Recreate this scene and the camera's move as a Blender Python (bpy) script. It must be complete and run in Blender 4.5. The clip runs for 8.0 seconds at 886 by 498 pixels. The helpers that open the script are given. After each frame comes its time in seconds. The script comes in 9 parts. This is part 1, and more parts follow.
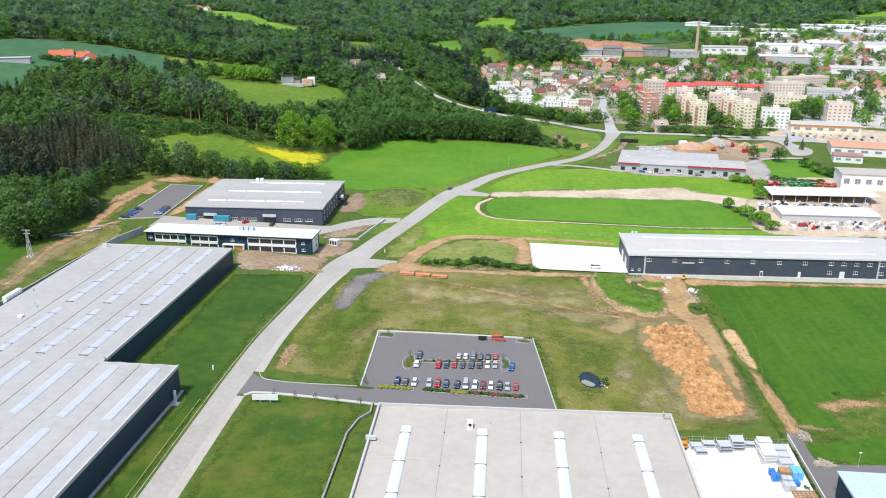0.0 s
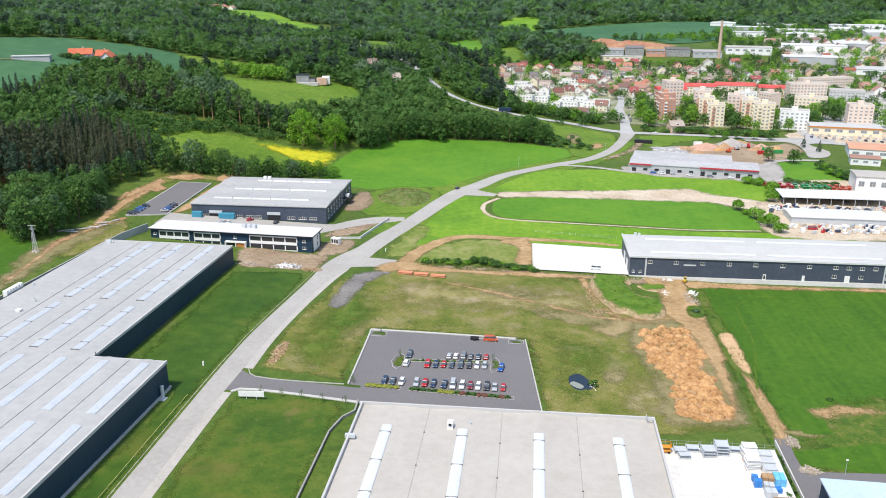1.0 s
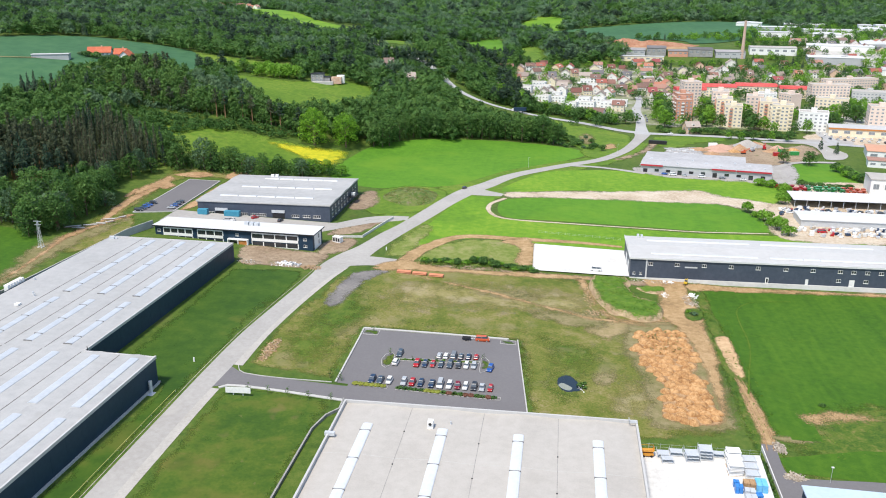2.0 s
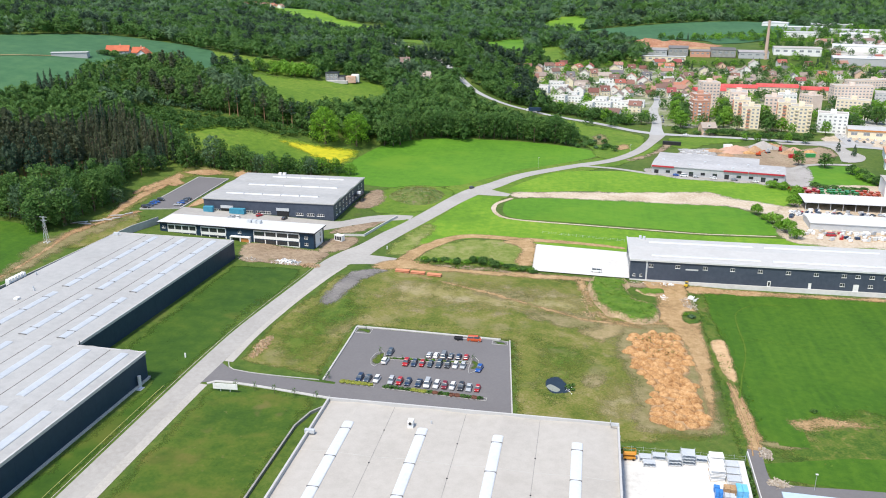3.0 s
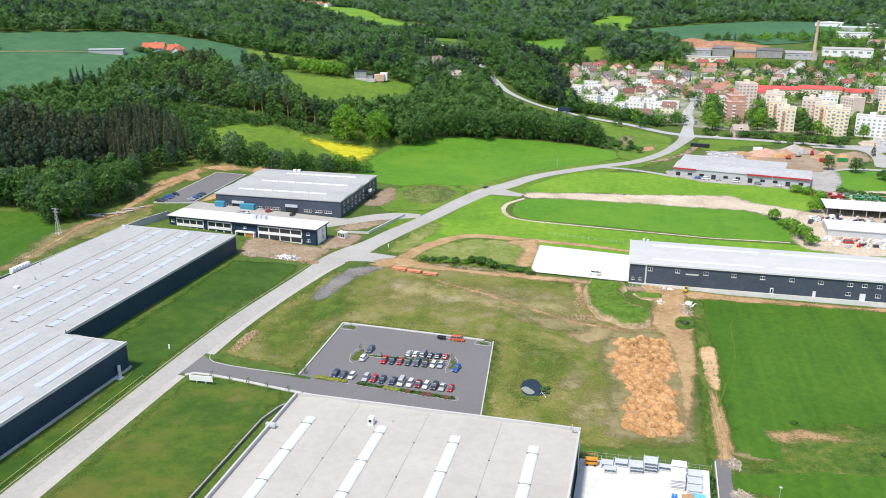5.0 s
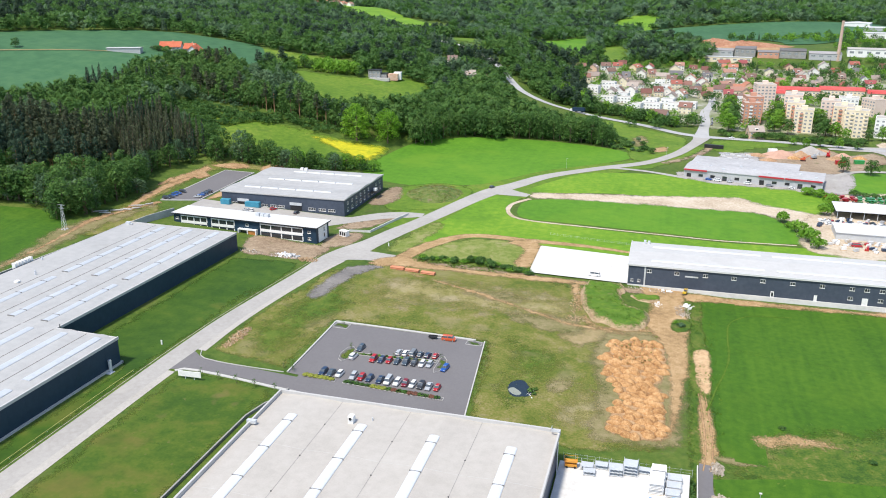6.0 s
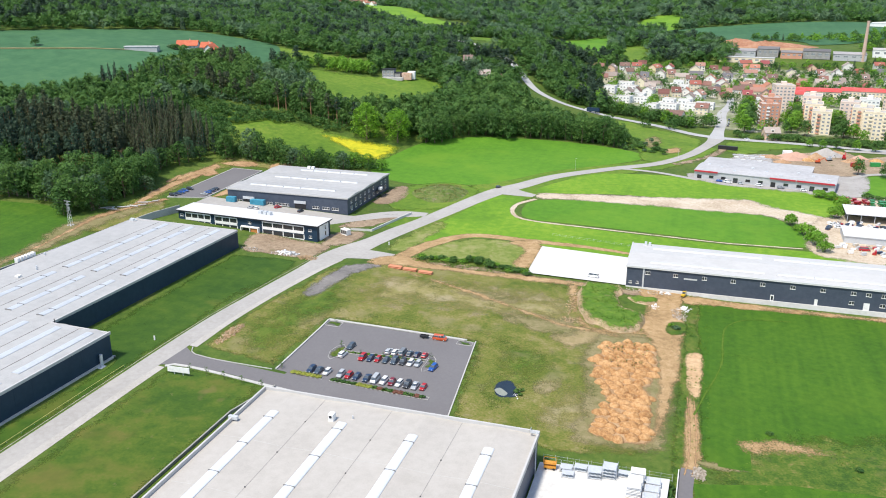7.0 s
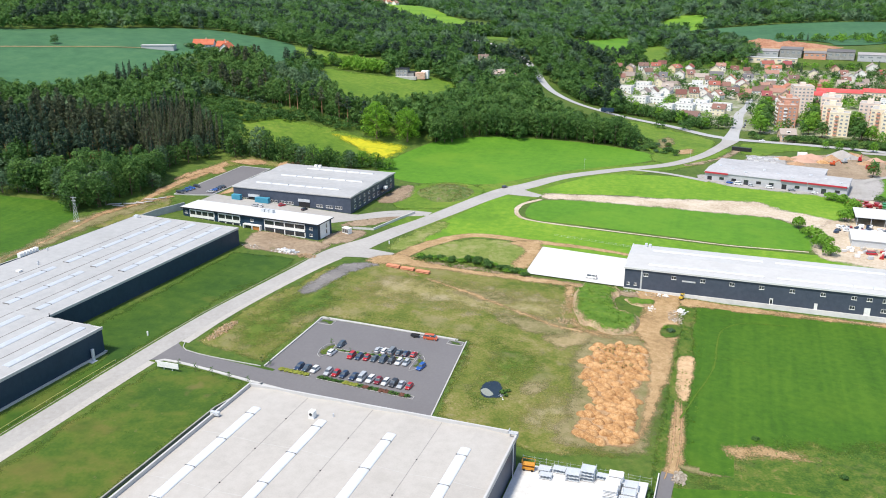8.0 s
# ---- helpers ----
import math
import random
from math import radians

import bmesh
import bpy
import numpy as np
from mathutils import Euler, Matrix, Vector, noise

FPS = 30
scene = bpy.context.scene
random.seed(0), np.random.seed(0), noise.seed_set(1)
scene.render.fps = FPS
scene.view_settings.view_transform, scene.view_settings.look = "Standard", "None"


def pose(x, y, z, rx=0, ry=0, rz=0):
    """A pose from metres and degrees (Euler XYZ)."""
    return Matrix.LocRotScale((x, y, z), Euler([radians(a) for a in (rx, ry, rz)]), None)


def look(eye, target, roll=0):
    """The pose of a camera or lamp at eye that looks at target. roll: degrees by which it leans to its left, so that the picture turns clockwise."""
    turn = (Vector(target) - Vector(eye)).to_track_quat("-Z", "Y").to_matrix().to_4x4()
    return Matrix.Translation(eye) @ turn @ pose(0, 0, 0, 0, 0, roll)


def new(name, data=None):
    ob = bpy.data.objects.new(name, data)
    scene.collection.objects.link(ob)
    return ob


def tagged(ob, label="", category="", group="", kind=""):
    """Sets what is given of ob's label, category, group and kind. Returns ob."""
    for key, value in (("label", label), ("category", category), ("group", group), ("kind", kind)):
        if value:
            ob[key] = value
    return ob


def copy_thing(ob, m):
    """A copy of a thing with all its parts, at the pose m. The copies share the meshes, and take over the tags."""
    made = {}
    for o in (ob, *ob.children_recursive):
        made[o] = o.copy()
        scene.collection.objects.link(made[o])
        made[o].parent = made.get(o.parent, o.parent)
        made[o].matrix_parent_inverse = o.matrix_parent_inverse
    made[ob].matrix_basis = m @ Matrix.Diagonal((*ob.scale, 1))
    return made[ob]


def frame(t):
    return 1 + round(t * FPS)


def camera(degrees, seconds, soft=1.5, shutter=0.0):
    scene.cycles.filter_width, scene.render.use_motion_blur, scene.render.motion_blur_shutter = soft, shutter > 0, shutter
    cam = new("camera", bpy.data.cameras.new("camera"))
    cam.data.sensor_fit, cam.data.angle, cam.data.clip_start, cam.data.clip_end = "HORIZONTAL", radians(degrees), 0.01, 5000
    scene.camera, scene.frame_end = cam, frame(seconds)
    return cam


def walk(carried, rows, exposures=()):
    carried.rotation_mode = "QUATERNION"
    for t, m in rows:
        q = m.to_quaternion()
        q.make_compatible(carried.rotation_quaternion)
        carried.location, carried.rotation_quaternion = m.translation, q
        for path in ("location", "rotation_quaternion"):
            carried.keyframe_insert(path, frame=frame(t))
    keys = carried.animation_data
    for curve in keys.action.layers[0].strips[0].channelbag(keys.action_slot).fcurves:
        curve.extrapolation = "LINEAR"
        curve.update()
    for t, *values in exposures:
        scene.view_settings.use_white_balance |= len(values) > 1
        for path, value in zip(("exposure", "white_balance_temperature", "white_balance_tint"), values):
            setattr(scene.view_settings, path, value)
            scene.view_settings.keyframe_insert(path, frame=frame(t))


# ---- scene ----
# ---------------------------------------------------------------- camera
cam = camera(57.2, 8.0, soft=1.0)
ROWS = [
    (0, 0.122, -0.352, 113.782, 71.652, 4.389, 0.0),
    (1, 11.027, 0.801, 113.772, 71.616, 6.327, 0.0),
    (2, 21.855, 2.296, 113.762, 71.580, 8.254, 0.0),
    (3, 32.606, 4.133, 113.752, 71.545, 10.171, 0.0),
    (4, 43.279, 6.311, 113.742, 71.509, 12.076, 0.0),
    (5, 53.875, 8.831, 113.732, 71.474, 13.970, 0.0),
    (6, 64.394, 11.693, 113.722, 71.438, 15.853, 0.0),
    (7, 74.836, 14.896, 113.712, 71.403, 17.725, 0.0),
    (8, 85.200, 18.441, 113.702, 71.367, 19.586, 0.0),
]
walk(cam, [(t, pose(x, y, z, pitch, roll, yaw)) for t, x, y, z, pitch, yaw, roll in ROWS], [(0, 0.46), (3, 0.465), (8, 0.54)])

# ---------------------------------------------------------------- daylight
SUN_TO = Vector((-0.2, -0.42, 0.885)).normalized()
world = bpy.data.worlds.new("sky")
scene.world = world
world.use_nodes = True
sky = world.node_tree.nodes.new("ShaderNodeTexSky")
sky.sky_type = "NISHITA"
sky.sun_disc = False
sky.sun_elevation = math.asin(SUN_TO.z)
sky.sun_rotation = math.atan2(SUN_TO.x, SUN_TO.y)
backing = world.node_tree.nodes["Background"]
world.node_tree.links.new(sky.outputs[0], backing.inputs[0])
backing.inputs[1].default_value = 0.15
sun_data = bpy.data.lights.new("sun", "SUN")
sun_data.energy, sun_data.angle, sun_data.color = 3.4, radians(7.0), (1.0, 0.945, 0.845)
sun = new("sun", sun_data)
sun.matrix_world = look((0, 0, 300), Vector((0, 0, 300)) - SUN_TO)


# ---------------------------------------------------------------- materials
def grain(tree, scale, detail=4.0, rough=0.6, where=None, stretch=None):
    """A noise over world positions; returns its factor socket."""
    n = tree.nodes.new("ShaderNodeTexNoise")
    n.inputs["Scale"].default_value, n.inputs["Detail"].default_value, n.inputs["Roughness"].default_value = scale, detail, rough
    if stretch:
        m = tree.nodes.new("ShaderNodeMapping")
        m.inputs["Scale"].default_value = stretch[:3]
        if len(stretch) > 3:
            m.inputs["Rotation"].default_value = (0, 0, radians(stretch[3]))
        tree.links.new(where, m.inputs["Vector"])
        where = m.outputs["Vector"]
    tree.links.new(where, n.inputs["Vector"])
    return n.outputs["Fac"]


def sums(tree, a, b, op="ADD", clamp=False):
    n = tree.nodes.new("ShaderNodeMath")
    n.operation, n.use_clamp = op, clamp
    for k, v in enumerate((a, b)):
        if isinstance(v, (int, float)):
            n.inputs[k].default_value = v
        else:
            tree.links.new(v, n.inputs[k])
    return n.outputs[0]


def ramp(tree, fac, stops):
    n = tree.nodes.new("ShaderNodeValToRGB")
    els = n.color_ramp.elements
    while len(els) < len(stops):
        els.new(0.5)
    for el, (at, col) in zip(els, stops):
        el.position, el.color = at, (*col, 1)
    tree.links.new(fac, n.inputs[0])
    return n.outputs[0]


def surf(name, cols, big=0.05, small=0.8, rough=0.85, metal=0.0, bump=0.0, ragged=False, vary=0.0, mixw=0.5, fine=0.0,
         rows=None, spec=0.3, tufts=None):
    """A procedural surface: colours along a ramp driven by a broad and a fine noise over world metres."""
    m = bpy.data.materials.new(name)
    m.use_nodes = True
    t = m.node_tree
    b = t.nodes["Principled BSDF"]
    b.inputs["Roughness"].default_value, b.inputs["Metallic"].default_value = rough, metal
    b.inputs["Specular IOR Level"].default_value = spec
    pos = t.nodes.new("ShaderNodeNewGeometry").outputs["Position"]
    n1 = grain(t, big, 4, 0.6, pos)
    n2 = grain(t, small, 3, 0.6, pos)
    f = sums(t, sums(t, n1, mixw, "MULTIPLY"), sums(t, n2, 1 - mixw, "MULTIPLY"))
    if fine:
        f = sums(t, f, sums(t, sums(t, grain(t, small * 6, 2, 0.5, pos), 0.5, "SUBTRACT"), fine, "MULTIPLY"))
    if rows:
        # sown rows and wheel tracks: (angle, bands per metre, strength)
        f = sums(t, f, sums(t, sums(t, grain(t, 1.0, 2, 0.5, pos, (rows[1], rows[1] * 0.02, 0, rows[0])), 0.5, "SUBTRACT"), rows[2], "MULTIPLY"))
    k = len(cols)
    col = ramp(t, f, [(0.5 if k == 1 else 0.34 + 0.32 * i / (k - 1), c) for i, c in enumerate(cols)])
    if vary:
        info = t.nodes.new("ShaderNodeObjectInfo").outputs["Random"]
        hs = t.nodes.new("ShaderNodeHueSaturation")
        t.links.new(sums(t, sums(t, info, vary, "MULTIPLY"), 1 - vary / 2), hs.inputs["Value"])
        t.links.new(col, hs.inputs["Color"])
        col = hs.outputs[0]
    for scale, over, shade, amount in tufts or ():
        # clumps and bare spots of another colour: (per metre, threshold, colour, strength)
        mx = t.nodes.new("ShaderNodeMixRGB")
        mx.inputs[2].default_value = (*shade, 1)
        t.links.new(sums(t, sums(t, sums(t, grain(t, scale, 3, 0.6, pos), over, "SUBTRACT"), 9.0, "MULTIPLY", True), amount, "MULTIPLY"), mx.inputs[0])
        t.links.new(col, mx.inputs[1])
        col = mx.outputs[0]
    t.links.new(col, b.inputs["Base Color"])
    if bump:
        bn = t.nodes.new("ShaderNodeBump")
        bn.inputs["Strength"].default_value, bn.inputs["Distance"].default_value = 0.8, bump
        t.links.new(n2, bn.inputs["Height"])
        t.links.new(bn.outputs[0], b.inputs["Normal"])
    if ragged:
        at = t.nodes.new("ShaderNodeAttribute")
        at.attribute_name = "inner"
        clear = t.nodes.new("ShaderNodeBsdfTransparent")
        mix = t.nodes.new("ShaderNodeMixShader")
        edge = sums(t, at.outputs["Fac"], sums(t, sums(t, grain(t, 0.16, 5, 0.65, pos), 0.5, "SUBTRACT"), 1.5, "MULTIPLY"))
        edge = sums(t, edge, sums(t, sums(t, grain(t, 2.2, 4, 0.75, pos), 0.5, "SUBTRACT"), 2.6 if ragged is True else 1.5, "MULTIPLY"))
        edge = sums(t, sums(t, edge, 0.36 if ragged is True else 0.22, "SUBTRACT"), 7.0 if ragged is True else ragged, "MULTIPLY", True)
        t.links.new(edge, mix.inputs[0])
        t.links.new(clear.outputs[0], mix.inputs[1])
        t.links.new(b.outputs[0], mix.inputs[2])
        t.links.new(mix.outputs[0], t.nodes["Material Output"].inputs["Surface"])
    return m


def foliage(name, cols, scale=0.11, leafy=1.7):
    """Leaves: colour drifts from tree to tree and from clump to clump, and some light passes through."""
    m = bpy.data.materials.new(name)
    m.use_nodes = True
    t = m.node_tree
    b = t.nodes["Principled BSDF"]
    b.inputs["Roughness"].default_value = 0.6
    b.inputs["Specular IOR Level"].default_value = 0.2
    geo = t.nodes.new("ShaderNodeNewGeometry")
    f = sums(t, sums(t, grain(t, scale, 2, 0.5, geo.outputs["Position"]), 0.62, "MULTIPLY"), sums(t, geo.outputs["Random Per Island"], 0.2, "MULTIPLY"))
    f = sums(t, f, sums(t, t.nodes.new("ShaderNodeObjectInfo").outputs["Random"], 0.16, "MULTIPLY"))
    f = sums(t, f, sums(t, sums(t, grain(t, leafy * 0.9, 2, 0.6, geo.outputs["Position"]), 0.5, "SUBTRACT"), 0.75, "MULTIPLY"))
    col = ramp(t, f, [(0.28 + 0.44 * i / (len(cols) - 1), c) for i, c in enumerate(cols)])
    t.links.new(col, b.inputs["Base Color"])
    tr = t.nodes.new("ShaderNodeBsdfTranslucent")
    t.links.new(col, tr.inputs[0])
    mix = t.nodes.new("ShaderNodeMixShader")
    mix.inputs[0].default_value = 0.4
    t.links.new(b.outputs[0], mix.inputs[1])
    t.links.new(tr.outputs[0], mix.inputs[2])
    # gaps between the leaves of a clump
    gap = t.nodes.new("ShaderNodeMixShader")
    hole = sums(t, sums(t, grain(t, leafy, 1, 0.5, geo.outputs["Position"]), 0.46, "SUBTRACT"), 40.0, "MULTIPLY", True)
    t.links.new(hole, gap.inputs[0])
    t.links.new(t.nodes.new("ShaderNodeBsdfTransparent").outputs[0], gap.inputs[1])
    t.links.new(mix.outputs[0], gap.inputs[2])
    t.links.new(gap.outputs[0], t.nodes["Material Output"].inputs["Surface"])
    return m


def pick(name, cols, rough=0.8):
    """One of several colours, chosen thing by thing, with fine dirt."""
    m = surf(name, [(0.5, 0.5, 0.5)], rough=rough)
    t = m.node_tree
    b = t.nodes["Principled BSDF"]
    col = ramp(t, t.nodes.new("ShaderNodeObjectInfo").outputs["Random"], [(i / len(cols), c) for i, c in enumerate(cols)])
    col.node.color_ramp.interpolation = "CONSTANT"
    pos = t.nodes.new("ShaderNodeNewGeometry").outputs["Position"]
    hs = t.nodes.new("ShaderNodeHueSaturation")
    t.links.new(sums(t, sums(t, grain(t, 0.7, 4, 0.7, pos), 0.5, "MULTIPLY"), 0.75), hs.inputs["Value"])
    t.links.new(col, hs.inputs["Color"])
    t.links.new(hs.outputs[0], b.inputs["Base Color"])
    return m


GRASS = surf("grass", [(0.04, 0.082, 0.009), (0.07, 0.12, 0.014), (0.115, 0.15, 0.027)], 0.035, 0.5, bump=0.05, fine=0.35, tufts=[(0.22, 0.57, (0.028, 0.066, 0.008), 0.5), (0.06, 0.6, (0.13, 0.12, 0.04), 0.4)])
LAWN = surf("lawn", [(0.026, 0.07, 0.005), (0.046, 0.096, 0.007), (0.078, 0.12, 0.011), (0.13, 0.13, 0.026)], 0.045, 0.2, bump=0.03, fine=0.2, ragged=2.2, mixw=0.62, tufts=[(0.13, 0.57, (0.022, 0.06, 0.004), 0.4), (0.045, 0.52, (0.12, 0.115, 0.022), 0.6), (0.07, 0.62, (0.19, 0.135, 0.055), 0.55), (0.5, 0.66, (0.2, 0.15, 0.07), 0.5)])
LAWN_FRESH = surf("fresh_lawn", [(0.024, 0.068, 0.004), (0.04, 0.091, 0.006), (0.063, 0.112, 0.009)], 0.05, 0.2, bump=0.03, fine=0.2, ragged=2.2, mixw=0.62, tufts=[(0.05, 0.58, (0.11, 0.115, 0.02), 0.5), (0.13, 0.6, (0.022, 0.064, 0.004), 0.4)])
SCRUB = surf("dry_meadow", [(0.068, 0.102, 0.011), (0.115, 0.138, 0.019), (0.178, 0.17, 0.043), (0.26, 0.217, 0.096)], 0.04, 0.25, bump=0.05, fine=0.4, ragged=2.2, mixw=0.62, tufts=[(0.3, 0.59, (0.045, 0.085, 0.008), 0.45), (0.06, 0.56, (0.24, 0.205, 0.1), 0.55), (0.16, 0.6, (0.26, 0.21, 0.125), 0.4)])
DRY = surf("dry_grass", [(0.165, 0.16, 0.036), (0.255, 0.222, 0.084), (0.36, 0.3, 0.165)], 0.06, 0.3, bump=0.04, fine=0.4, ragged=1.3, tufts=[(0.3, 0.61, (0.1, 0.125, 0.018), 0.5), (0.08, 0.54, (0.34, 0.285, 0.18), 0.6)])
THIN_GRASS = surf("thin_pale_grass", [(0.1, 0.155, 0.02), (0.165, 0.205, 0.04), (0.26, 0.26, 0.095)], 0.08, 0.35, bump=0.04, fine=0.4, ragged=2.2, tufts=[(0.12, 0.57, (0.32, 0.26, 0.14), 0.6)])
CROP = surf("crop", [(0.029, 0.087, 0.003), (0.043, 0.115, 0.004), (0.063, 0.143, 0.006)], 0.012, 0.5, bump=0.06, fine=0.3, rows=(8, 0.4, 0.36), tufts=[(0.03, 0.56, (0.08, 0.152, 0.007), 0.35)])
# A yellower crop, paled further to stand in for sun on these fields.
CROP_PALE = surf("sun_paled_crop", [(0.085, 0.195, 0.009), (0.13, 0.26, 0.013), (0.2, 0.31, 0.025)], 0.02, 0.3, bump=0.05, fine=0.22, rows=(-86, 0.4, 0.12), tufts=[(0.035, 0.56, (0.075, 0.18, 0.01), 0.55)])
CEREAL = surf("cereal", [(0.03, 0.092, 0.036), (0.044, 0.124, 0.05), (0.066, 0.152, 0.06)], 0.008, 0.1, fine=0.1, rows=(60, 0.3, 0.1))
MEADOW = surf("meadow", [(0.066, 0.138, 0.009), (0.104, 0.185, 0.014), (0.17, 0.228, 0.028)], 0.03, 0.3, bump=0.05, fine=0.3, ragged=2.2, tufts=[(0.12, 0.57, (0.05, 0.11, 0.01), 0.5)])
MOUND = surf("weedy_earth", [(0.07, 0.12, 0.02), (0.11, 0.155, 0.03), (0.17, 0.18, 0.06)], 0.12, 0.5, bump=0.12, fine=0.6, tufts=[(0.3, 0.53, (0.05, 0.11, 0.012), 0.75), (0.45, 0.58, (0.25, 0.205, 0.14), 0.75)])
RAPE = surf("flowering_rape", [(0.2, 0.27, 0.012), (0.38, 0.38, 0.014), (0.5, 0.45, 0.018), (0.56, 0.48, 0.02)], 0.05, 0.3, fine=0.25, ragged=2.2)
SOIL = surf("bare_soil", [(0.185, 0.13, 0.085), (0.285, 0.21, 0.138), (0.39, 0.305, 0.212)], 0.07, 0.6, bump=0.08, fine=0.4, ragged=2.2, tufts=[(0.2, 0.62, (0.09, 0.12, 0.025), 0.6), (0.35, 0.64, (0.46, 0.4, 0.33), 0.6)])
CLAY = surf("orange_clay", [(0.24, 0.115, 0.042), (0.42, 0.232, 0.095), (0.58, 0.36, 0.18)], 0.25, 1.1, bump=0.2, fine=0.7)
CLAY_FLAT = surf("clay_ground", [(0.24, 0.15, 0.075), (0.38, 0.235, 0.12), (0.48, 0.33, 0.19)], 0.1, 0.6, bump=0.05, fine=0.4, ragged=2.2)
SAND = surf("pale_gravel", [(0.34, 0.26, 0.18), (0.49, 0.4, 0.295), (0.6, 0.53, 0.43)], 0.06, 0.8, bump=0.04, fine=0.4, ragged=2.2)
RUBBLE = surf("grey_gravel", [(0.26, 0.245, 0.23), (0.34, 0.32, 0.3), (0.42, 0.395, 0.37)], 0.08, 0.9, bump=0.06, fine=0.5, ragged=True)
DARK_GRAVEL = surf("dark_gravel", [(0.13, 0.122, 0.115), (0.19, 0.176, 0.166), (0.26, 0.238, 0.215)], 0.08, 0.9, bump=0.03, fine=0.3, ragged=2.2)
ROAD = surf("pale_road", [(0.32, 0.303, 0.28), (0.362, 0.344, 0.32), (0.405, 0.386, 0.36)], 0.06, 0.7, bump=0.01, fine=0.25, tufts=[(0.07, 0.6, (0.43, 0.405, 0.37), 0.5), (0.3, 0.64, (0.27, 0.255, 0.235), 0.35)])
SHOULDER = surf("crushed_stone", [(0.35, 0.325, 0.29), (0.41, 0.385, 0.35), (0.46, 0.43, 0.39)], 0.1, 1.2, bump=0.02, fine=0.4)
ASPHALT = surf("asphalt", [(0.148, 0.14, 0.143), (0.16, 0.152, 0.155), (0.175, 0.167, 0.168)], 0.06, 1.2, bump=0.01, fine=0.3)
HIGHWAY = surf("main_road", [(0.33, 0.328, 0.33), (0.39, 0.386, 0.384), (0.44, 0.435, 0.43)], 0.03, 0.5, fine=0.2)
CONCRETE = surf("concrete", [(0.52, 0.505, 0.48), (0.61, 0.595, 0.57), (0.67, 0.655, 0.63)], 0.08, 0.7, bump=0.01, fine=0.25)
KERB = surf("kerbstone", [(0.4, 0.39, 0.365), (0.52, 0.505, 0.475)], 0.5, 3.0, fine=0.3)
ROOF = surf("roof_membrane", [(0.39, 0.362, 0.326), (0.43, 0.4, 0.362), (0.46, 0.432, 0.394)], 0.05, 0.45, rough=0.6, fine=0.3, tufts=[(0.09, 0.6, (0.36, 0.33, 0.29), 0.35)])
# Base colour lightened to stand for sky reflected in far panes.
FAR_GLASS = surf("sky_pale_glass", [(0.19, 0.21, 0.23), (0.28, 0.3, 0.32)], 0.1, 0.7, rough=0.15, spec=0.6)
ROOF_B = surf("roof_sheet", [(0.45, 0.44, 0.425), (0.485, 0.475, 0.46), (0.52, 0.51, 0.495)], 0.06, 0.5, rough=0.5, fine=0.25)
SEAM = surf("roof_seam", [(0.13, 0.125, 0.115), (0.24, 0.23, 0.215)], 0.2, 1.5)
RIB = surf("dark_rib", [(0.15, 0.15, 0.15), (0.22, 0.22, 0.215)], 0.5, 3.0)
SKYLIGHT = surf("skylight_plastic", [(0.53, 0.555, 0.585), (0.62, 0.64, 0.665)], 0.2, 1.0, rough=0.35, spec=0.5)
TRIM = surf("pale_trim", [(0.55, 0.55, 0.545), (0.64, 0.64, 0.63)], 0.3, 2.0, rough=0.5)
NAVY = surf("anthracite_panel", [(0.011, 0.03, 0.055), (0.015, 0.038, 0.068), (0.02, 0.046, 0.078)], 0.06, 0.6, rough=0.5, fine=0.1)
SLATE = surf("slate_blue_panel", [(0.05, 0.063, 0.09), (0.062, 0.077, 0.107), (0.074, 0.09, 0.122)], 0.06, 0.6, rough=0.5, fine=0.1)
WHITE = surf("white_plaster", [(0.68, 0.67, 0.65), (0.78, 0.77, 0.75), (0.82, 0.81, 0.79)], 0.2, 1.5, fine=0.2)
STEEL = surf("galvanised_steel", [(0.52, 0.54, 0.56), (0.64, 0.66, 0.68)], 0.5, 4.0, rough=0.5, metal=0.25)
DARK = surf("dark_metal", [(0.02, 0.02, 0.022), (0.035, 0.035, 0.038)], 0.5, 3.0, rough=0.5)
RUBBER = surf("tyre_rubber", [(0.015, 0.015, 0.016), (0.028, 0.028, 0.03)], 1.0, 6.0, rough=0.9)
GLASS = surf("window_glass", [(0.02, 0.026, 0.032), (0.035, 0.042, 0.05)], 0.1, 0.7, rough=0.08, spec=0.8)
# Lighter and bluer than GLASS: some sky reflection is in the base colour.
CAR_GLASS = surf("car_glass", [(0.04, 0.055, 0.07), (0.08, 0.1, 0.12)], 0.3, 1.5, rough=0.06, spec=1.0)
WOOD = surf("timber", [(0.28, 0.16, 0.08), (0.4, 0.25, 0.13), (0.5, 0.34, 0.2)], 0.3, 3.0, fine=0.4)
ORANGE = surf("orange_cladding", [(0.45, 0.17, 0.045), (0.55, 0.23, 0.07)], 0.4, 3.0)
BARK = surf("bark", [(0.07, 0.05, 0.035), (0.14, 0.1, 0.07), (0.22, 0.16, 0.11)], 0.5, 3.0, bump=0.03)
WATER = surf("pond_water", [(0.012, 0.02, 0.03), (0.018, 0.03, 0.04)], 0.2, 1.0, rough=0.06, spec=0.6, ragged=True)
STONE = surf("broken_stone", [(0.28, 0.22, 0.16), (0.42, 0.36, 0.29), (0.56, 0.52, 0.46)], 0.5, 2.0, bump=0.05, fine=0.5, vary=0.4)
PLASTER = pick("house_plaster", [(0.72, 0.69, 0.63), (0.68, 0.56, 0.38), (0.78, 0.76, 0.72), (0.66, 0.46, 0.33), (0.72, 0.64, 0.48), (0.76, 0.72, 0.67)])
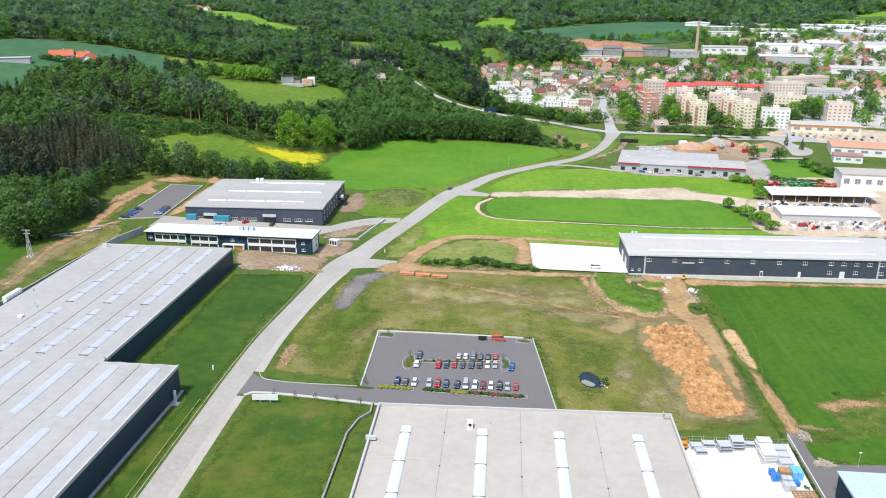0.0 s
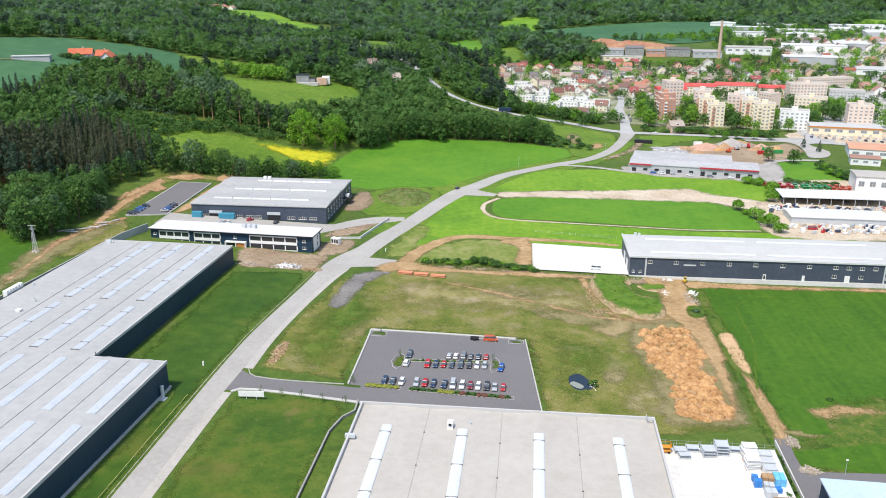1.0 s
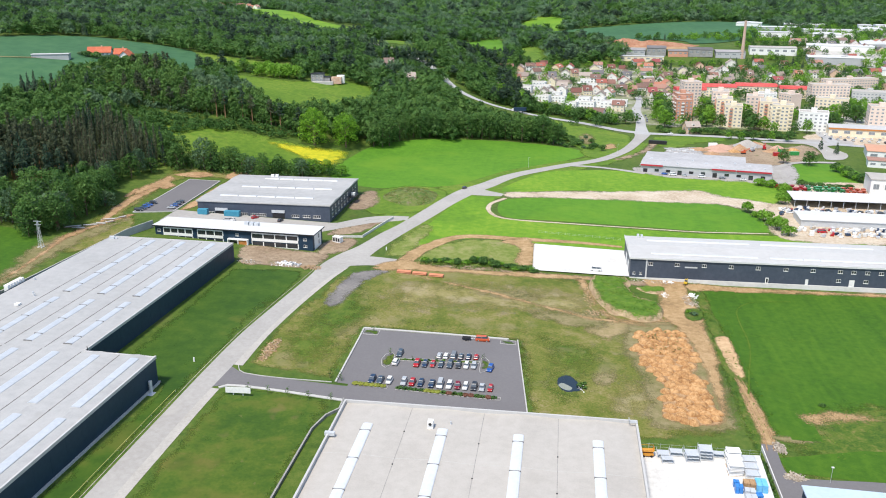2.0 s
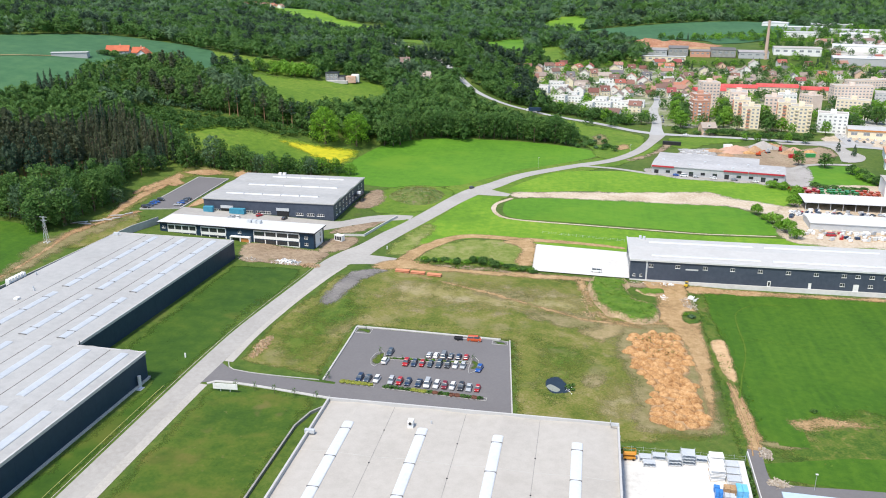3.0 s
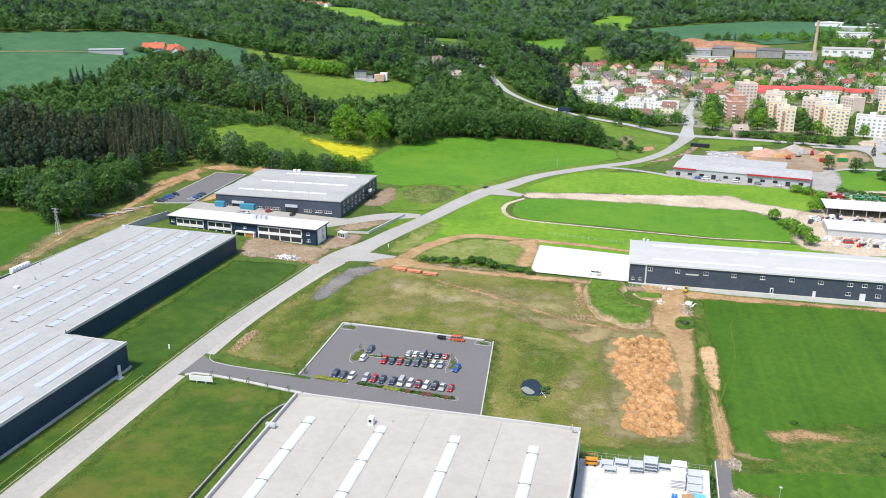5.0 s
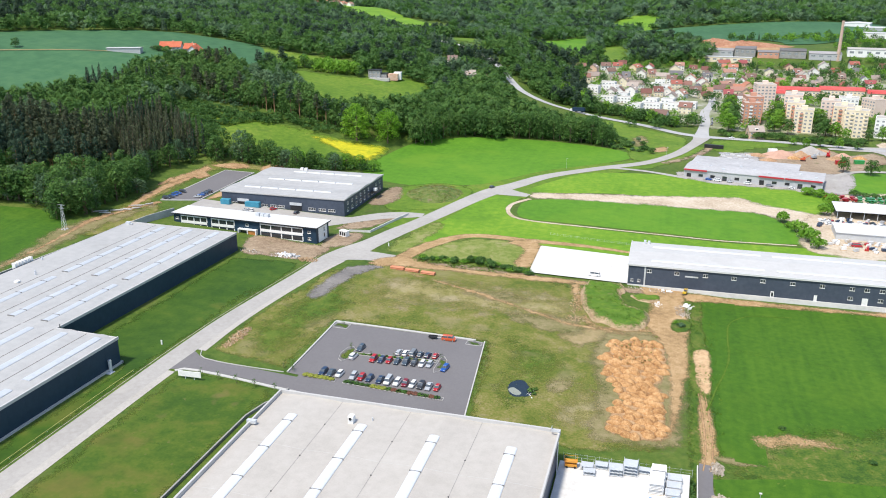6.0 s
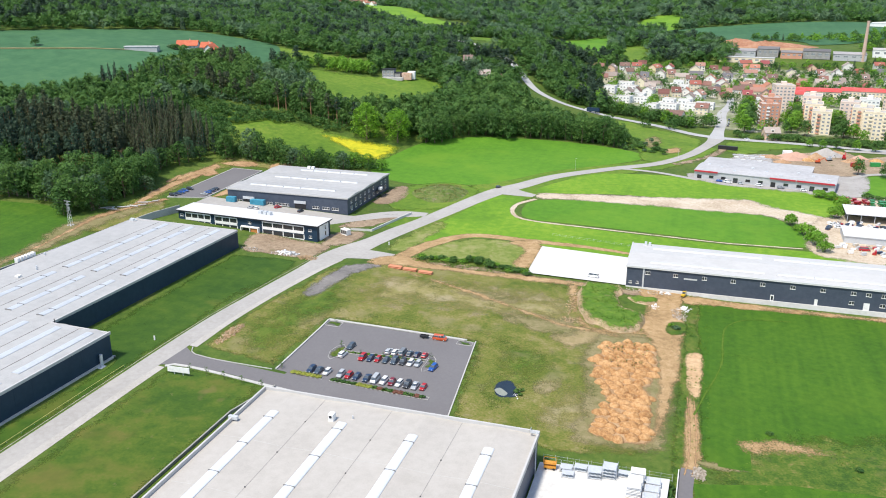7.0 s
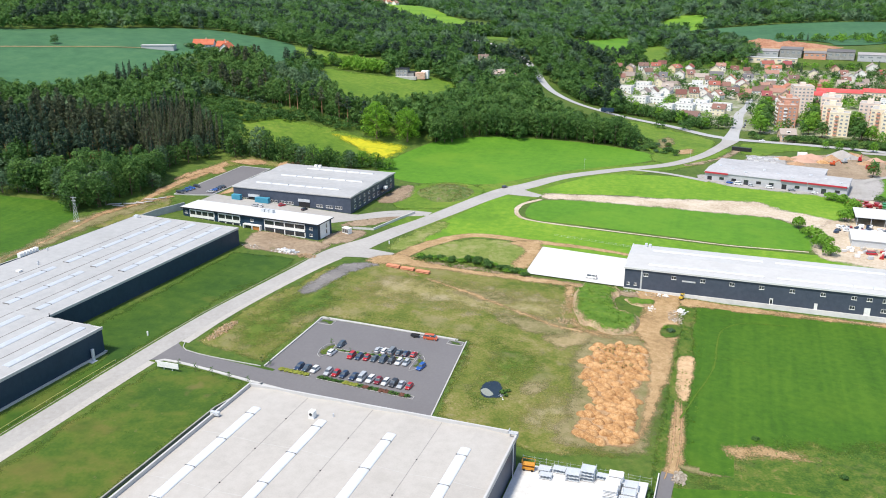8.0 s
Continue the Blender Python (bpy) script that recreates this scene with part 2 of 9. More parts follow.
TILES = pick("roof_tiles", [(0.3, 0.1, 0.075), (0.17, 0.075, 0.06), (0.4, 0.17, 0.11), (0.14, 0.135, 0.14), (0.23, 0.12, 0.095), (0.34, 0.19, 0.145), (0.18, 0.11, 0.09), (0.27, 0.075, 0.075), (0.27, 0.22, 0.19), (0.21, 0.15, 0.125), (0.36, 0.3, 0.26)])
# Needle green with extra blue that stands in for the far haze.
LEAF_DARK = foliage("conifer_needles", [(0.036, 0.066, 0.04), (0.058, 0.102, 0.06), (0.09, 0.142, 0.08)])
LEAF_MID = foliage("oak_leaves", [(0.046, 0.115, 0.028), (0.088, 0.19, 0.044), (0.15, 0.265, 0.062)])
LEAF_LIGHT = foliage("lime_leaves", [(0.12, 0.27, 0.026), (0.17, 0.35, 0.036), (0.23, 0.41, 0.055)])
# Brighter copy of LEAF_LIGHT: the sun patch on the limes is painted in.
LEAF_LIME = foliage("sunny_lime_leaves", [(0.13, 0.29, 0.022), (0.185, 0.375, 0.03), (0.245, 0.43, 0.045)])
LEAF_BROWN = foliage("tired_needles", [(0.062, 0.085, 0.045), (0.092, 0.116, 0.06), (0.13, 0.148, 0.078)])
# Leaves paled and blued to stand in for haze over the far woods.
LEAF_PALE = foliage("haze_paled_leaves", [(0.075, 0.145, 0.072), (0.11, 0.195, 0.096), (0.155, 0.245, 0.12)])
PINE_BARK = surf("pine_bark", [(0.2, 0.11, 0.06), (0.32, 0.19, 0.1), (0.42, 0.27, 0.16)], 0.5, 3.0, bump=0.03)

RUBBLE_WALL = surf("weathered_concrete", [(0.22, 0.215, 0.205), (0.3, 0.29, 0.275), (0.37, 0.36, 0.34)], 0.3, 2.0, fine=0.3)
ROOF_L = surf("grey_membrane", [(0.345, 0.342, 0.335), (0.385, 0.38, 0.372), (0.42, 0.414, 0.404)], 0.05, 0.4, rough=0.6, fine=0.35, tufts=[(0.12, 0.6, (0.32, 0.31, 0.29), 0.4)])
SKYLIGHT_L = surf("weathered_skylight_plastic", [(0.4, 0.43, 0.465), (0.5, 0.525, 0.555)], 0.2, 1.0, rough=0.35, spec=0.5)


def mixed_bits(name, cols):
    """Loose pieces, each of its own colour."""
    m = surf(name, [(0.5, 0.5, 0.5)])
    t = m.node_tree
    geo = t.nodes.new("ShaderNodeNewGeometry")
    col = ramp(t, geo.outputs["Random Per Island"], [(i / len(cols), c) for i, c in enumerate(cols)])
    col.node.color_ramp.interpolation = "CONSTANT"
    hs = t.nodes.new("ShaderNodeHueSaturation")
    t.links.new(sums(t, sums(t, grain(t, 2.0, 4, 0.7, geo.outputs["Position"]), 0.7, "MULTIPLY"), 0.65), hs.inputs["Value"])
    t.links.new(col, hs.inputs["Color"])
    t.links.new(hs.outputs[0], t.nodes["Principled BSDF"].inputs["Base Color"])
    return m


DEBRIS = mixed_bits("mixed_waste", [(0.42, 0.36, 0.29), (0.4, 0.34, 0.27), (0.3, 0.24, 0.18), (0.6, 0.58, 0.55), (0.24, 0.19, 0.14), (0.35, 0.3, 0.24), (0.46, 0.38, 0.28), (0.3, 0.22, 0.15)])
EARTH_BITS = mixed_bits("earth_clods", [(0.34, 0.22, 0.12), (0.42, 0.28, 0.16), (0.46, 0.33, 0.2), (0.3, 0.2, 0.11), (0.4, 0.31, 0.22)])


# ---------------------------------------------------------------- mesh helpers
class Shape:
    """Collects corners and faces of one mesh."""

    def __init__(self):
        self.v, self.f = [], []

    def add(self, verts, faces):
        k = len(self.v)
        self.v += [tuple(p) for p in verts]
        self.f += [tuple(i + k for i in face) for face in faces]
        return self

    def box(self, x0, y0, z0, x1, y1, z1):
        return self.add([(x0, y0, z0), (x1, y0, z0), (x1, y1, z0), (x0, y1, z0), (x0, y0, z1), (x1, y0, z1), (x1, y1, z1), (x0, y1, z1)],
                        [(3, 2, 1, 0), (4, 5, 6, 7), (0, 1, 5, 4), (1, 2, 6, 5), (2, 3, 7, 6), (3, 0, 4, 7)])

    def prism(self, poly, z0, z1):
        """poly: counter-clockwise corners (x, y)."""
        n = len(poly)
        return self.add([(x, y, z0) for x, y in poly] + [(x, y, z1) for x, y in poly],
                        [tuple(range(n - 1, -1, -1)), tuple(range(n, 2 * n))] + [(i, (i + 1) % n, n + (i + 1) % n, n + i) for i in range(n)])

    def tube(self, a, b, r0, r1=None, n=8, caps=True):
        a, b = Vector(a), Vector(b)
        r1 = r0 if r1 is None else r1
        w = (b - a).normalized()
        u = w.orthogonal().normalized()
        s = w.cross(u)
        ring = [(math.cos(2 * math.pi * i / n), math.sin(2 * math.pi * i / n)) for i in range(n)]
        vs = [a + (u * c + s * d) * r0 for c, d in ring] + [b + (u * c + s * d) * r1 for c, d in ring]
        fs = [(i, (i + 1) % n, n + (i + 1) % n, n + i) for i in range(n)]
        if caps:
            fs += [tuple(range(n - 1, -1, -1)), tuple(range(n, 2 * n))]
        return self.add(vs, fs)

    def loft(self, rings, closed=True, caps=True):
        """rings: lists of equally many corners."""
        n = len(rings[0])
        vs = [p for r in rings for p in r]
        fs = []
        for j in range(len(rings) - 1):
            for i in range(n if closed else n - 1):
                fs.append((j * n + i, j * n + (i + 1) % n, (j + 1) * n + (i + 1) % n, (j + 1) * n + i))
        if caps:
            fs += [tuple(range(n - 1, -1, -1)), tuple(range((len(rings) - 1) * n, len(rings) * n))]
        return self.add(vs, fs)

    def mesh(self, name, material):
        me = bpy.data.meshes.new(name)
        me.from_pydata(self.v, [], self.f)
        me.materials.append(material)
        me.update()
        return me


def part(name, shape, material, parent=None, label=""):
    """One mesh object, under a thing or under a part."""
    me = shape if isinstance(shape, bpy.types.Mesh) else shape.mesh(name, material)
    ob = new(name, me)
    ob.parent = parent
    return tagged(ob, label)


def thing(name, m, label, category, group="", kind=""):
    ob = new(name)
    ob.matrix_world = m
    ob.empty_display_size = 0.5
    return tagged(ob, label, category, group, kind)


def place(ob, x, y, z=0.0, turn=0.0):
    ob.matrix_basis = pose(x, y, z, 0, 0, turn)
    return ob


# ---------------------------------------------------------------- the lie of the land
FOOT_Y = np.array([-400, 250, 300, 420, 500, 560, 680, 900, 1200, 1700, 3000.0])
FOOT_X = np.array([260, 215, 195, 172, 118, 45, -10, 30, 120, 300, 500.0])


def land(x, y):
    """Height of the ground: a slope down to the town, wooded hills beside it, rising country behind."""
    x, y = np.asarray(x, float), np.asarray(y, float)
    base = -0.04 * np.clip(x, -200, 90)
    u = 14 * np.logaddexp(0, (-x - np.interp(y, FOOT_Y, FOOT_X) - 8) / 14)
    hill = 110 * (1 - np.exp(-0.2 * u / 110)) * (1 - 0.45 / (1 + np.exp((1010 - y) / 110)))
    knoll = 23 * np.exp(-0.5 * ((x + 130) / 75) ** 2 - 0.5 * ((y - 930) / 100) ** 2)
    knoll = knoll + 14 * np.exp(-0.5 * ((x + 660) / 170) ** 2 - 0.5 * ((y - 1620) / 130) ** 2)
    rise = 20 / (1 + np.exp((1160 - y) / 45)) / (1 + np.exp(-(x - 10) / 40))
    r = np.hypot(x, y)
    far = 0.014 * 120 * np.logaddexp(0, (r - 900) / 120)
    k = np.clip((r - 1300) / 600, 0, 1)
    roll = k * (9 * np.sin(x / 210 + 1) * np.sin(y / 260) + 6 * np.sin(x / 97 + y / 143))
    return base + hill + knoll + rise + far + roll


def ground_z(x, y):
    return float(land(x, y))


def snug(x, y):
    """Covers lie closer on the even ground near the halls than on the rough hills."""
    x, y = np.asarray(x, float), np.asarray(y, float)
    return 0.3 + 0.7 * np.clip(np.maximum((-x - 100) / 60, (y - 470) / 60), 0, 1)


def deck(x, y, lift):
    """Height of a cover of that lift."""
    return ground_z(x, y) + lift * float(snug(x, y))


def graded(lo, hi, a, b, step, grow=1.16):
    """Grid lines: even between a and b, wider and wider outside."""
    mid = list(np.arange(a, b + 0.1, step))
    s, left = step, []
    while (left[-1] if left else a) > lo:
        s *= grow
        left.append((left[-1] if left else a) - s)
    s, right = step, []
    while (right[-1] if right else b) < hi:
        s *= grow
        right.append((right[-1] if right else b) + s)
    return np.array(left[::-1] + mid + right)


gx, gy = graded(-4900, 4900, -500, 420, 10), graded(-3000, 4900, 100, 1200, 10)
GX, GY = np.meshgrid(gx, gy)
nx, ny = len(gx), len(gy)
idx = np.arange(nx * ny).reshape(ny, nx)
me = bpy.data.meshes.new("ground")
me.from_pydata(np.stack([GX.ravel(), GY.ravel(), land(GX, GY).ravel()], 1).tolist(), [],
               np.stack([idx[:-1, :-1], idx[:-1, 1:], idx[1:, 1:], idx[1:, :-1]], -1).reshape(-1, 4).tolist())
me.materials.append(GRASS)
me.polygons.foreach_set("use_smooth", [True] * len(me.polygons))
tagged(new("ground", me), "rolling green grassland sloping from wooded hills", "ground", kind="structure")


def rounded(poly, n=4):
    """A closed Catmull-Rom curve through the corners."""
    out, k = [], len(poly)
    for i in range(k):
        p0, p1, p2, p3 = (np.array(poly[(i + j) % k], float) for j in (-1, 0, 1, 2))
        for s in range(n):
            t = s / n
            out.append(tuple(0.5 * (2 * p1 + (p2 - p0) * t + (2 * p0 - 5 * p1 + 4 * p2 - p3) * t * t + (3 * p1 - p0 - 3 * p2 + p3) * t ** 3)))
    return out


def line(pts, step=4.0):
    """An open Catmull-Rom line through the points, sampled about every step metres."""
    p = [np.array(q, float) for q in pts]
    p = [2 * p[0] - p[1]] + p + [2 * p[-1] - p[-2]]
    out = []
    for i in range(1, len(p) - 2):
        k = max(1, int(np.linalg.norm(p[i + 1][:2] - p[i][:2]) / step))
        for s in range(k):
            t = s / k
            out.append(0.5 * (2 * p[i] + (p[i + 1] - p[i - 1]) * t + (2 * p[i - 1] - 5 * p[i] + 4 * p[i + 1] - p[i + 2]) * t * t + (3 * p[i] - p[i - 1] - 3 * p[i + 1] + p[i + 2]) * t ** 3))
    return out + [p[-2]]


def inside(poly, x, y):
    poly = np.asarray(poly, float)
    x, y = np.asarray(x, float), np.asarray(y, float)
    res = np.zeros(np.broadcast(x, y).shape, bool)
    for (x0, y0), (x1, y1) in zip(poly, np.roll(poly, -1, 0)):
        if y0 != y1:
            res ^= ((y0 > y) != (y1 > y)) & (x < (x1 - x0) * (y - y0) / (y1 - y0) + x0)
    return res


def rim_distance(poly, x, y):
    poly = np.asarray(poly, float)
    best = np.full(np.shape(x), 1e9)
    for a, b in zip(poly, np.roll(poly, -1, 0)):
        ab = b - a
        s = np.clip(((x - a[0]) * ab[0] + (y - a[1]) * ab[1]) / max(ab @ ab, 1e-9), 0, 1)
        best = np.minimum(best, np.hypot(x - a[0] - s * ab[0], y - a[1] - s * ab[1]))
    return best


def drape(name, poly, material, lift, step=8.0, soft=4.0):
    """A sheet of ground cover cut to a polygon and laid on the land."""
    bm = bmesh.new()
    bm.faces.new([bm.verts.new((x, y, 0)) for x, y in poly])
    bmesh.ops.triangulate(bm, faces=bm.faces[:])
    for axis in (0, 1):
        vals = [p[axis] for p in poly]
        at = math.ceil(min(vals) / step) * step
        while at < max(vals):
            co, no = [0, 0, 0], [0, 0, 0]
            co[axis], no[axis] = at, 1
            bmesh.ops.bisect_plane(bm, geom=bm.verts[:] + bm.edges[:] + bm.faces[:], plane_co=co, plane_no=no)
            at += step
    mesh = bpy.data.meshes.new(name)
    bmesh.ops.recalc_face_normals(bm, faces=bm.faces[:])
    bm.to_mesh(mesh)
    bm.free()
    n = len(mesh.vertices)
    co = np.empty(n * 3)
    mesh.vertices.foreach_get("co", co)
    co = co.reshape(-1, 3)
    co[:, 2] = land(co[:, 0], co[:, 1]) + lift * snug(co[:, 0], co[:, 1])
    mesh.vertices.foreach_set("co", co.ravel())
    if mesh.polygons[0].normal.z < 0:
        mesh.flip_normals()
    at = mesh.attributes.new("inner", "FLOAT", "POINT")
    at.data.foreach_set("value", np.clip(rim_distance(poly, co[:, 0], co[:, 1]) / soft, 0, 1))
    mesh.materials.append(material)
    mesh.update()
    return new(name, mesh)


def ribbon(name, pts, material, lift, step=4.0, soft=1.5, cross=4):
    """A road or path: points (x, y, width) along its middle."""
    rows = line(pts, step)
    me = bpy.data.meshes.new(name)
    vs, inner = [], []
    for i, p in enumerate(rows):
        d = rows[min(i + 1, len(rows) - 1)][:2] - rows[max(i - 1, 0)][:2]
        d /= np.linalg.norm(d)
        for j in range(cross + 1):
            s = (j / cross - 0.5) * p[2]
            x, y = p[0] + d[1] * s, p[1] - d[0] * s
            vs.append((x, y, deck(x, y, lift)))
            inner.append(min(1.0, (p[2] / 2 - abs(s)) / soft))
    k = cross + 1
    me.from_pydata(vs, [], [(i * k + j, i * k + j + 1, (i + 1) * k + j + 1, (i + 1) * k + j) for i in range(len(rows) - 1) for j in range(cross)])
    me.attributes.new("inner", "FLOAT", "POINT").data.foreach_set("value", inner)
    me.materials.append(material)
    me.update()
    return new(name, me)


def kerb_line(name, pts, material, width=0.3, high=0.25, step=3.0, lift=0.0):
    """A low wall or kerb along a line of (x, y)."""
    high = high * 0.6
    rows = line([(x, y, 0) for x, y in pts], step)
    sh, rings = Shape(), []
    for i, p in enumerate(rows):
        d = rows[min(i + 1, len(rows) - 1)][:2] - rows[max(i - 1, 0)][:2]
        d = d / np.linalg.norm(d) * width / 2
        z = ground_z(p[0], p[1]) + lift
        rings.append([(p[0] + d[1], p[1] - d[0], z - 0.3), (p[0] + d[1], p[1] - d[0], z + high), (p[0] - d[1], p[1] + d[0], z + high), (p[0] - d[1], p[1] + d[0], z - 0.3)])
    sh.loft(rings)
    return part(name, sh, material)


# ---------------------------------------------------------------- ground cover, fields and roads
def cover(name, poly, material, label, category, lift=0.1, step=8.0, soft=4.0, n=4, kind="structure"):
    return tagged(drape(name, rounded(poly, n) if n else poly, material, lift, step, soft), label, category, kind=kind)


# Brighter than CROP: the sun on these fields is put into the colour.
CROP_DEEP = surf("smooth_crop", [(0.062, 0.172, 0.008), (0.082, 0.208, 0.01), (0.108, 0.24, 0.013)], 0.014, 0.25, bump=0.05, fine=0.2, rows=(30, 0.5, 0.14), tufts=[(0.02, 0.54, (0.13, 0.25, 0.014), 0.55)])
TRODDEN = surf("trodden_earth", [(0.245, 0.16, 0.076), (0.37, 0.242, 0.116), (0.48, 0.335, 0.188)], 0.09, 0.5, bump=0.06, fine=0.5, ragged=2.2, tufts=[(0.3, 0.63, (0.1, 0.125, 0.022), 0.45)])
PAVED = surf("pale_paving", [(0.36, 0.34, 0.31), (0.48, 0.46, 0.43), (0.58, 0.56, 0.53)], 0.05, 0.5, fine=0.3, ragged=True, tufts=[(0.05, 0.56, (0.09, 0.16, 0.03), 0.8)])
CLAY_PALE = surf("pale_clay", [(0.34, 0.21, 0.11), (0.5, 0.33, 0.18), (0.6, 0.43, 0.26)], 0.1, 0.6, bump=0.05, fine=0.4, ragged=True)
SAND_WARM = surf("worn_dry_ground", [(0.19, 0.165, 0.06), (0.28, 0.22, 0.105), (0.37, 0.28, 0.155)], 0.08, 0.6, bump=0.05, fine=0.4, ragged=2.2)
SAND_DULL = surf("trampled_sand", [(0.14, 0.14, 0.045), (0.21, 0.18, 0.08), (0.28, 0.23, 0.125)], 0.08, 0.6, bump=0.05, fine=0.4, ragged=2.2)
FIELD_N = [(-112, 460), (-108, 510), (-92, 540), (-50, 574), (-13, 588), (31, 580), (38, 556), (12, 522), (-10, 497), (-30, 462), (-42, 447), (-75, 432), (-100, 440)]
MEADOW_UP = [(-262, 498), (-236, 502), (-217, 497), (-206, 502), (-173, 507), (-142, 508), (-118, 512), (-110, 506), (-110, 472), (-117, 452), (-140, 453), (-163, 446), (-189, 449), (-211, 453), (-228, 463)]
HOUSE_FIELD = [(-233, 622), (-207, 624), (-183, 638), (-158, 664), (-134, 664), (-118, 630), (-120, 592), (-131, 566), (-151, 552), (-170, 553), (-192, 558), (-214, 580)]
UPPER_FIELD = [(-520, 540), (-492, 582), (-468, 621), (-422, 677), (-392, 704), (-355, 703), (-324, 699), (-290, 678), (-246, 590), (-266, 598), (-298, 609), (-332, 588), (-328, 553), (-312, 522), (-321, 493), (-328, 456), (-334, 429), (-370, 420), (-430, 460)]
STRIP_UP = [(-299, 676), (-260, 683), (-227, 682), (-194, 671), (-188, 640), (-212, 626), (-240, 626), (-261, 616)]
LEFT_FIELD = [(-320, 270), (-240, 298), (-212, 309), (-190, 297), (-178, 262), (-172, 200), (-220, 150), (-320, 160)]
VERGE = surf("verge_grass", [(0.03, 0.076, 0.007), (0.053, 0.108, 0.009), (0.095, 0.136, 0.016), (0.18, 0.165, 0.05)], 0.05, 0.3, bump=0.07, fine=0.4, ragged=2.2, tufts=[(0.25, 0.57, (0.022, 0.062, 0.006), 0.55), (0.09, 0.58, (0.19, 0.15, 0.06), 0.5)])
FAR_TEAL = [(-9, 1618), (66, 1640), (166, 1660), (283, 1710), (420, 1823), (430, 1617), (287, 1350), (214, 1290), (205, 1331), (166, 1374), (123, 1310), (90, 1318), (2, 1464)]
FAR_PALE = [(-71, 1843), (-32, 1931), (28, 1798), (10, 1640), (-58, 1660)]
FAR_STRIP = [(-739, 1882), (-587, 1744), (-428, 1503), (-337, 1417), (-290, 1330), (-330, 1230), (-420, 1330), (-560, 1500), (-700, 1750)]
KNOLL_FIELD = [(-215, 925), (-165, 935), (-134, 905), (-128, 876), (-160, 884), (-205, 895)]
VALLEY_STRIP = [(-201, 1274), (-163, 1331), (-127, 1390), (-90, 1450), (-53, 1160), (-70, 1070), (-110, 1090), (-160, 1180)]
MID_STRIP = [(-54, 1290), (-20, 1309), (2, 1179), (-14, 1068), (-36, 1115)]
FAR_RIGHT = [(645, 1760), (864, 2191), (1000, 2240), (900, 1900), (756, 1770)]
QUARRY = [(85, 1262), (118, 1322), (158, 1300), (203, 1261), (208, 1230), (177, 1216), (130, 1222), (100, 1232)]
cover("field", FIELD_N, CROP_DEEP, "smooth deep green crop field below the grove", "field", 0.12, 10, n=4)
cover("meadow", MEADOW_UP, MEADOW, "sloping green meadow between the woods", "meadow", 0.14, 8, 6)
cover("meadow", HOUSE_FIELD, MEADOW, "bright hillside meadow round a lone house", "meadow", 0.16, 8, 6)
cover("field", UPPER_FIELD, CEREAL, "blue-green cereal field on the hilltop", "field", 0.3, 14, 6)
cover("field", LEFT_FIELD, CROP, "green field below the forest edge", "field", 0.12, 10, 6)
tagged(ribbon("field_track", [(-500, 492, 4), (-470, 511, 4), (-442, 529, 4), (-402, 555, 4), (-370, 577, 4), (-350, 588, 4)], SAND_DULL, 0.6, step=8, soft=1.2), "pale track across the hilltop field", "track", kind="structure")
cover("field", FAR_TEAL, CEREAL, "distant blue-green cereal field", "field", 0.8, 30, 6)
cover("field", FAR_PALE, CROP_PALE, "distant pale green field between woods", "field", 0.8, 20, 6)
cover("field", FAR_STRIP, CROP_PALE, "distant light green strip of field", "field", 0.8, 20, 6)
cover("meadow", STRIP_UP, MEADOW, "light green strip of hillside meadow", "meadow", 0.2, 10, 6)
cover("meadow", KNOLL_FIELD, MEADOW, "green meadow on a wooded knoll", "meadow", 0.4, 14, 6)
cover("field", VALLEY_STRIP, CROP_DEEP, "green strip of field in a wooded valley", "field", 0.6, 20, 6)
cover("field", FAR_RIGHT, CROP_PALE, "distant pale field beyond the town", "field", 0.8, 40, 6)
cover("field", MID_STRIP, MEADOW, "distant green clearing in the woods", "field", 0.8, 20, 6)
cover("flower_field", [(-168, 500), (-150, 504), (-136, 508.5), (-121, 511), (-112, 508), (-112, 493), (-113, 476), (-124, 470), (-135, 480), (-148, 487), (-158, 492)], RAPE, "yellow flowering strip at the meadow's end", "field", 0.55, 3, 9)

cover("lawn", [(-105, 292), (-78, 297), (-74.6, 288), (-79.8, 235), (-80.4, 180), (-80.6, 120), (-80.6, 60), (-91, 60), (-90, 150), (-87, 196), (-108, 199)], LAWN_FRESH, "mown lawn beside the long hall", "lawn", 0.1, 6, 2, 0)
cover("lawn", [(-71, 194), (-67, 200.4), (-36.5, 199.5), (-38, 182), (-39, 140), (-40, 60), (-71.4, 60), (-71.4, 150)], LAWN, "patchy mown lawn with worn spots", "lawn", 0.1, 6, 2, 0)
cover("meadow", [(-69.9, 214), (-69.4, 240), (-66.6, 266), (-62.4, 294), (-45, 308), (-20, 313), (14, 315), (34, 312), (52, 300), (72, 278), (71, 240), (72, 200), (46, 195), (17, 200), (11, 250), (-41, 248), (-41, 210)], SCRUB, "dry trampled meadow round the car park", "meadow", 0.1, 6, 3, 0)
cover("meadow", [(-42, 262), (-10, 266), (20, 268), (44, 276), (40, 300), (20, 306), (-20, 306), (-40, 298), (-46, 280)], DRY, "dry yellowish patch of meadow", "meadow", 0.14, 4, 18)
cover("meadow", [(34, 205), (50, 204), (72, 203), (73, 214), (56, 222), (50, 238), (44, 244), (40, 228)], DRY, "dry ground beside the clay heap", "meadow", 0.15, 5, 9)
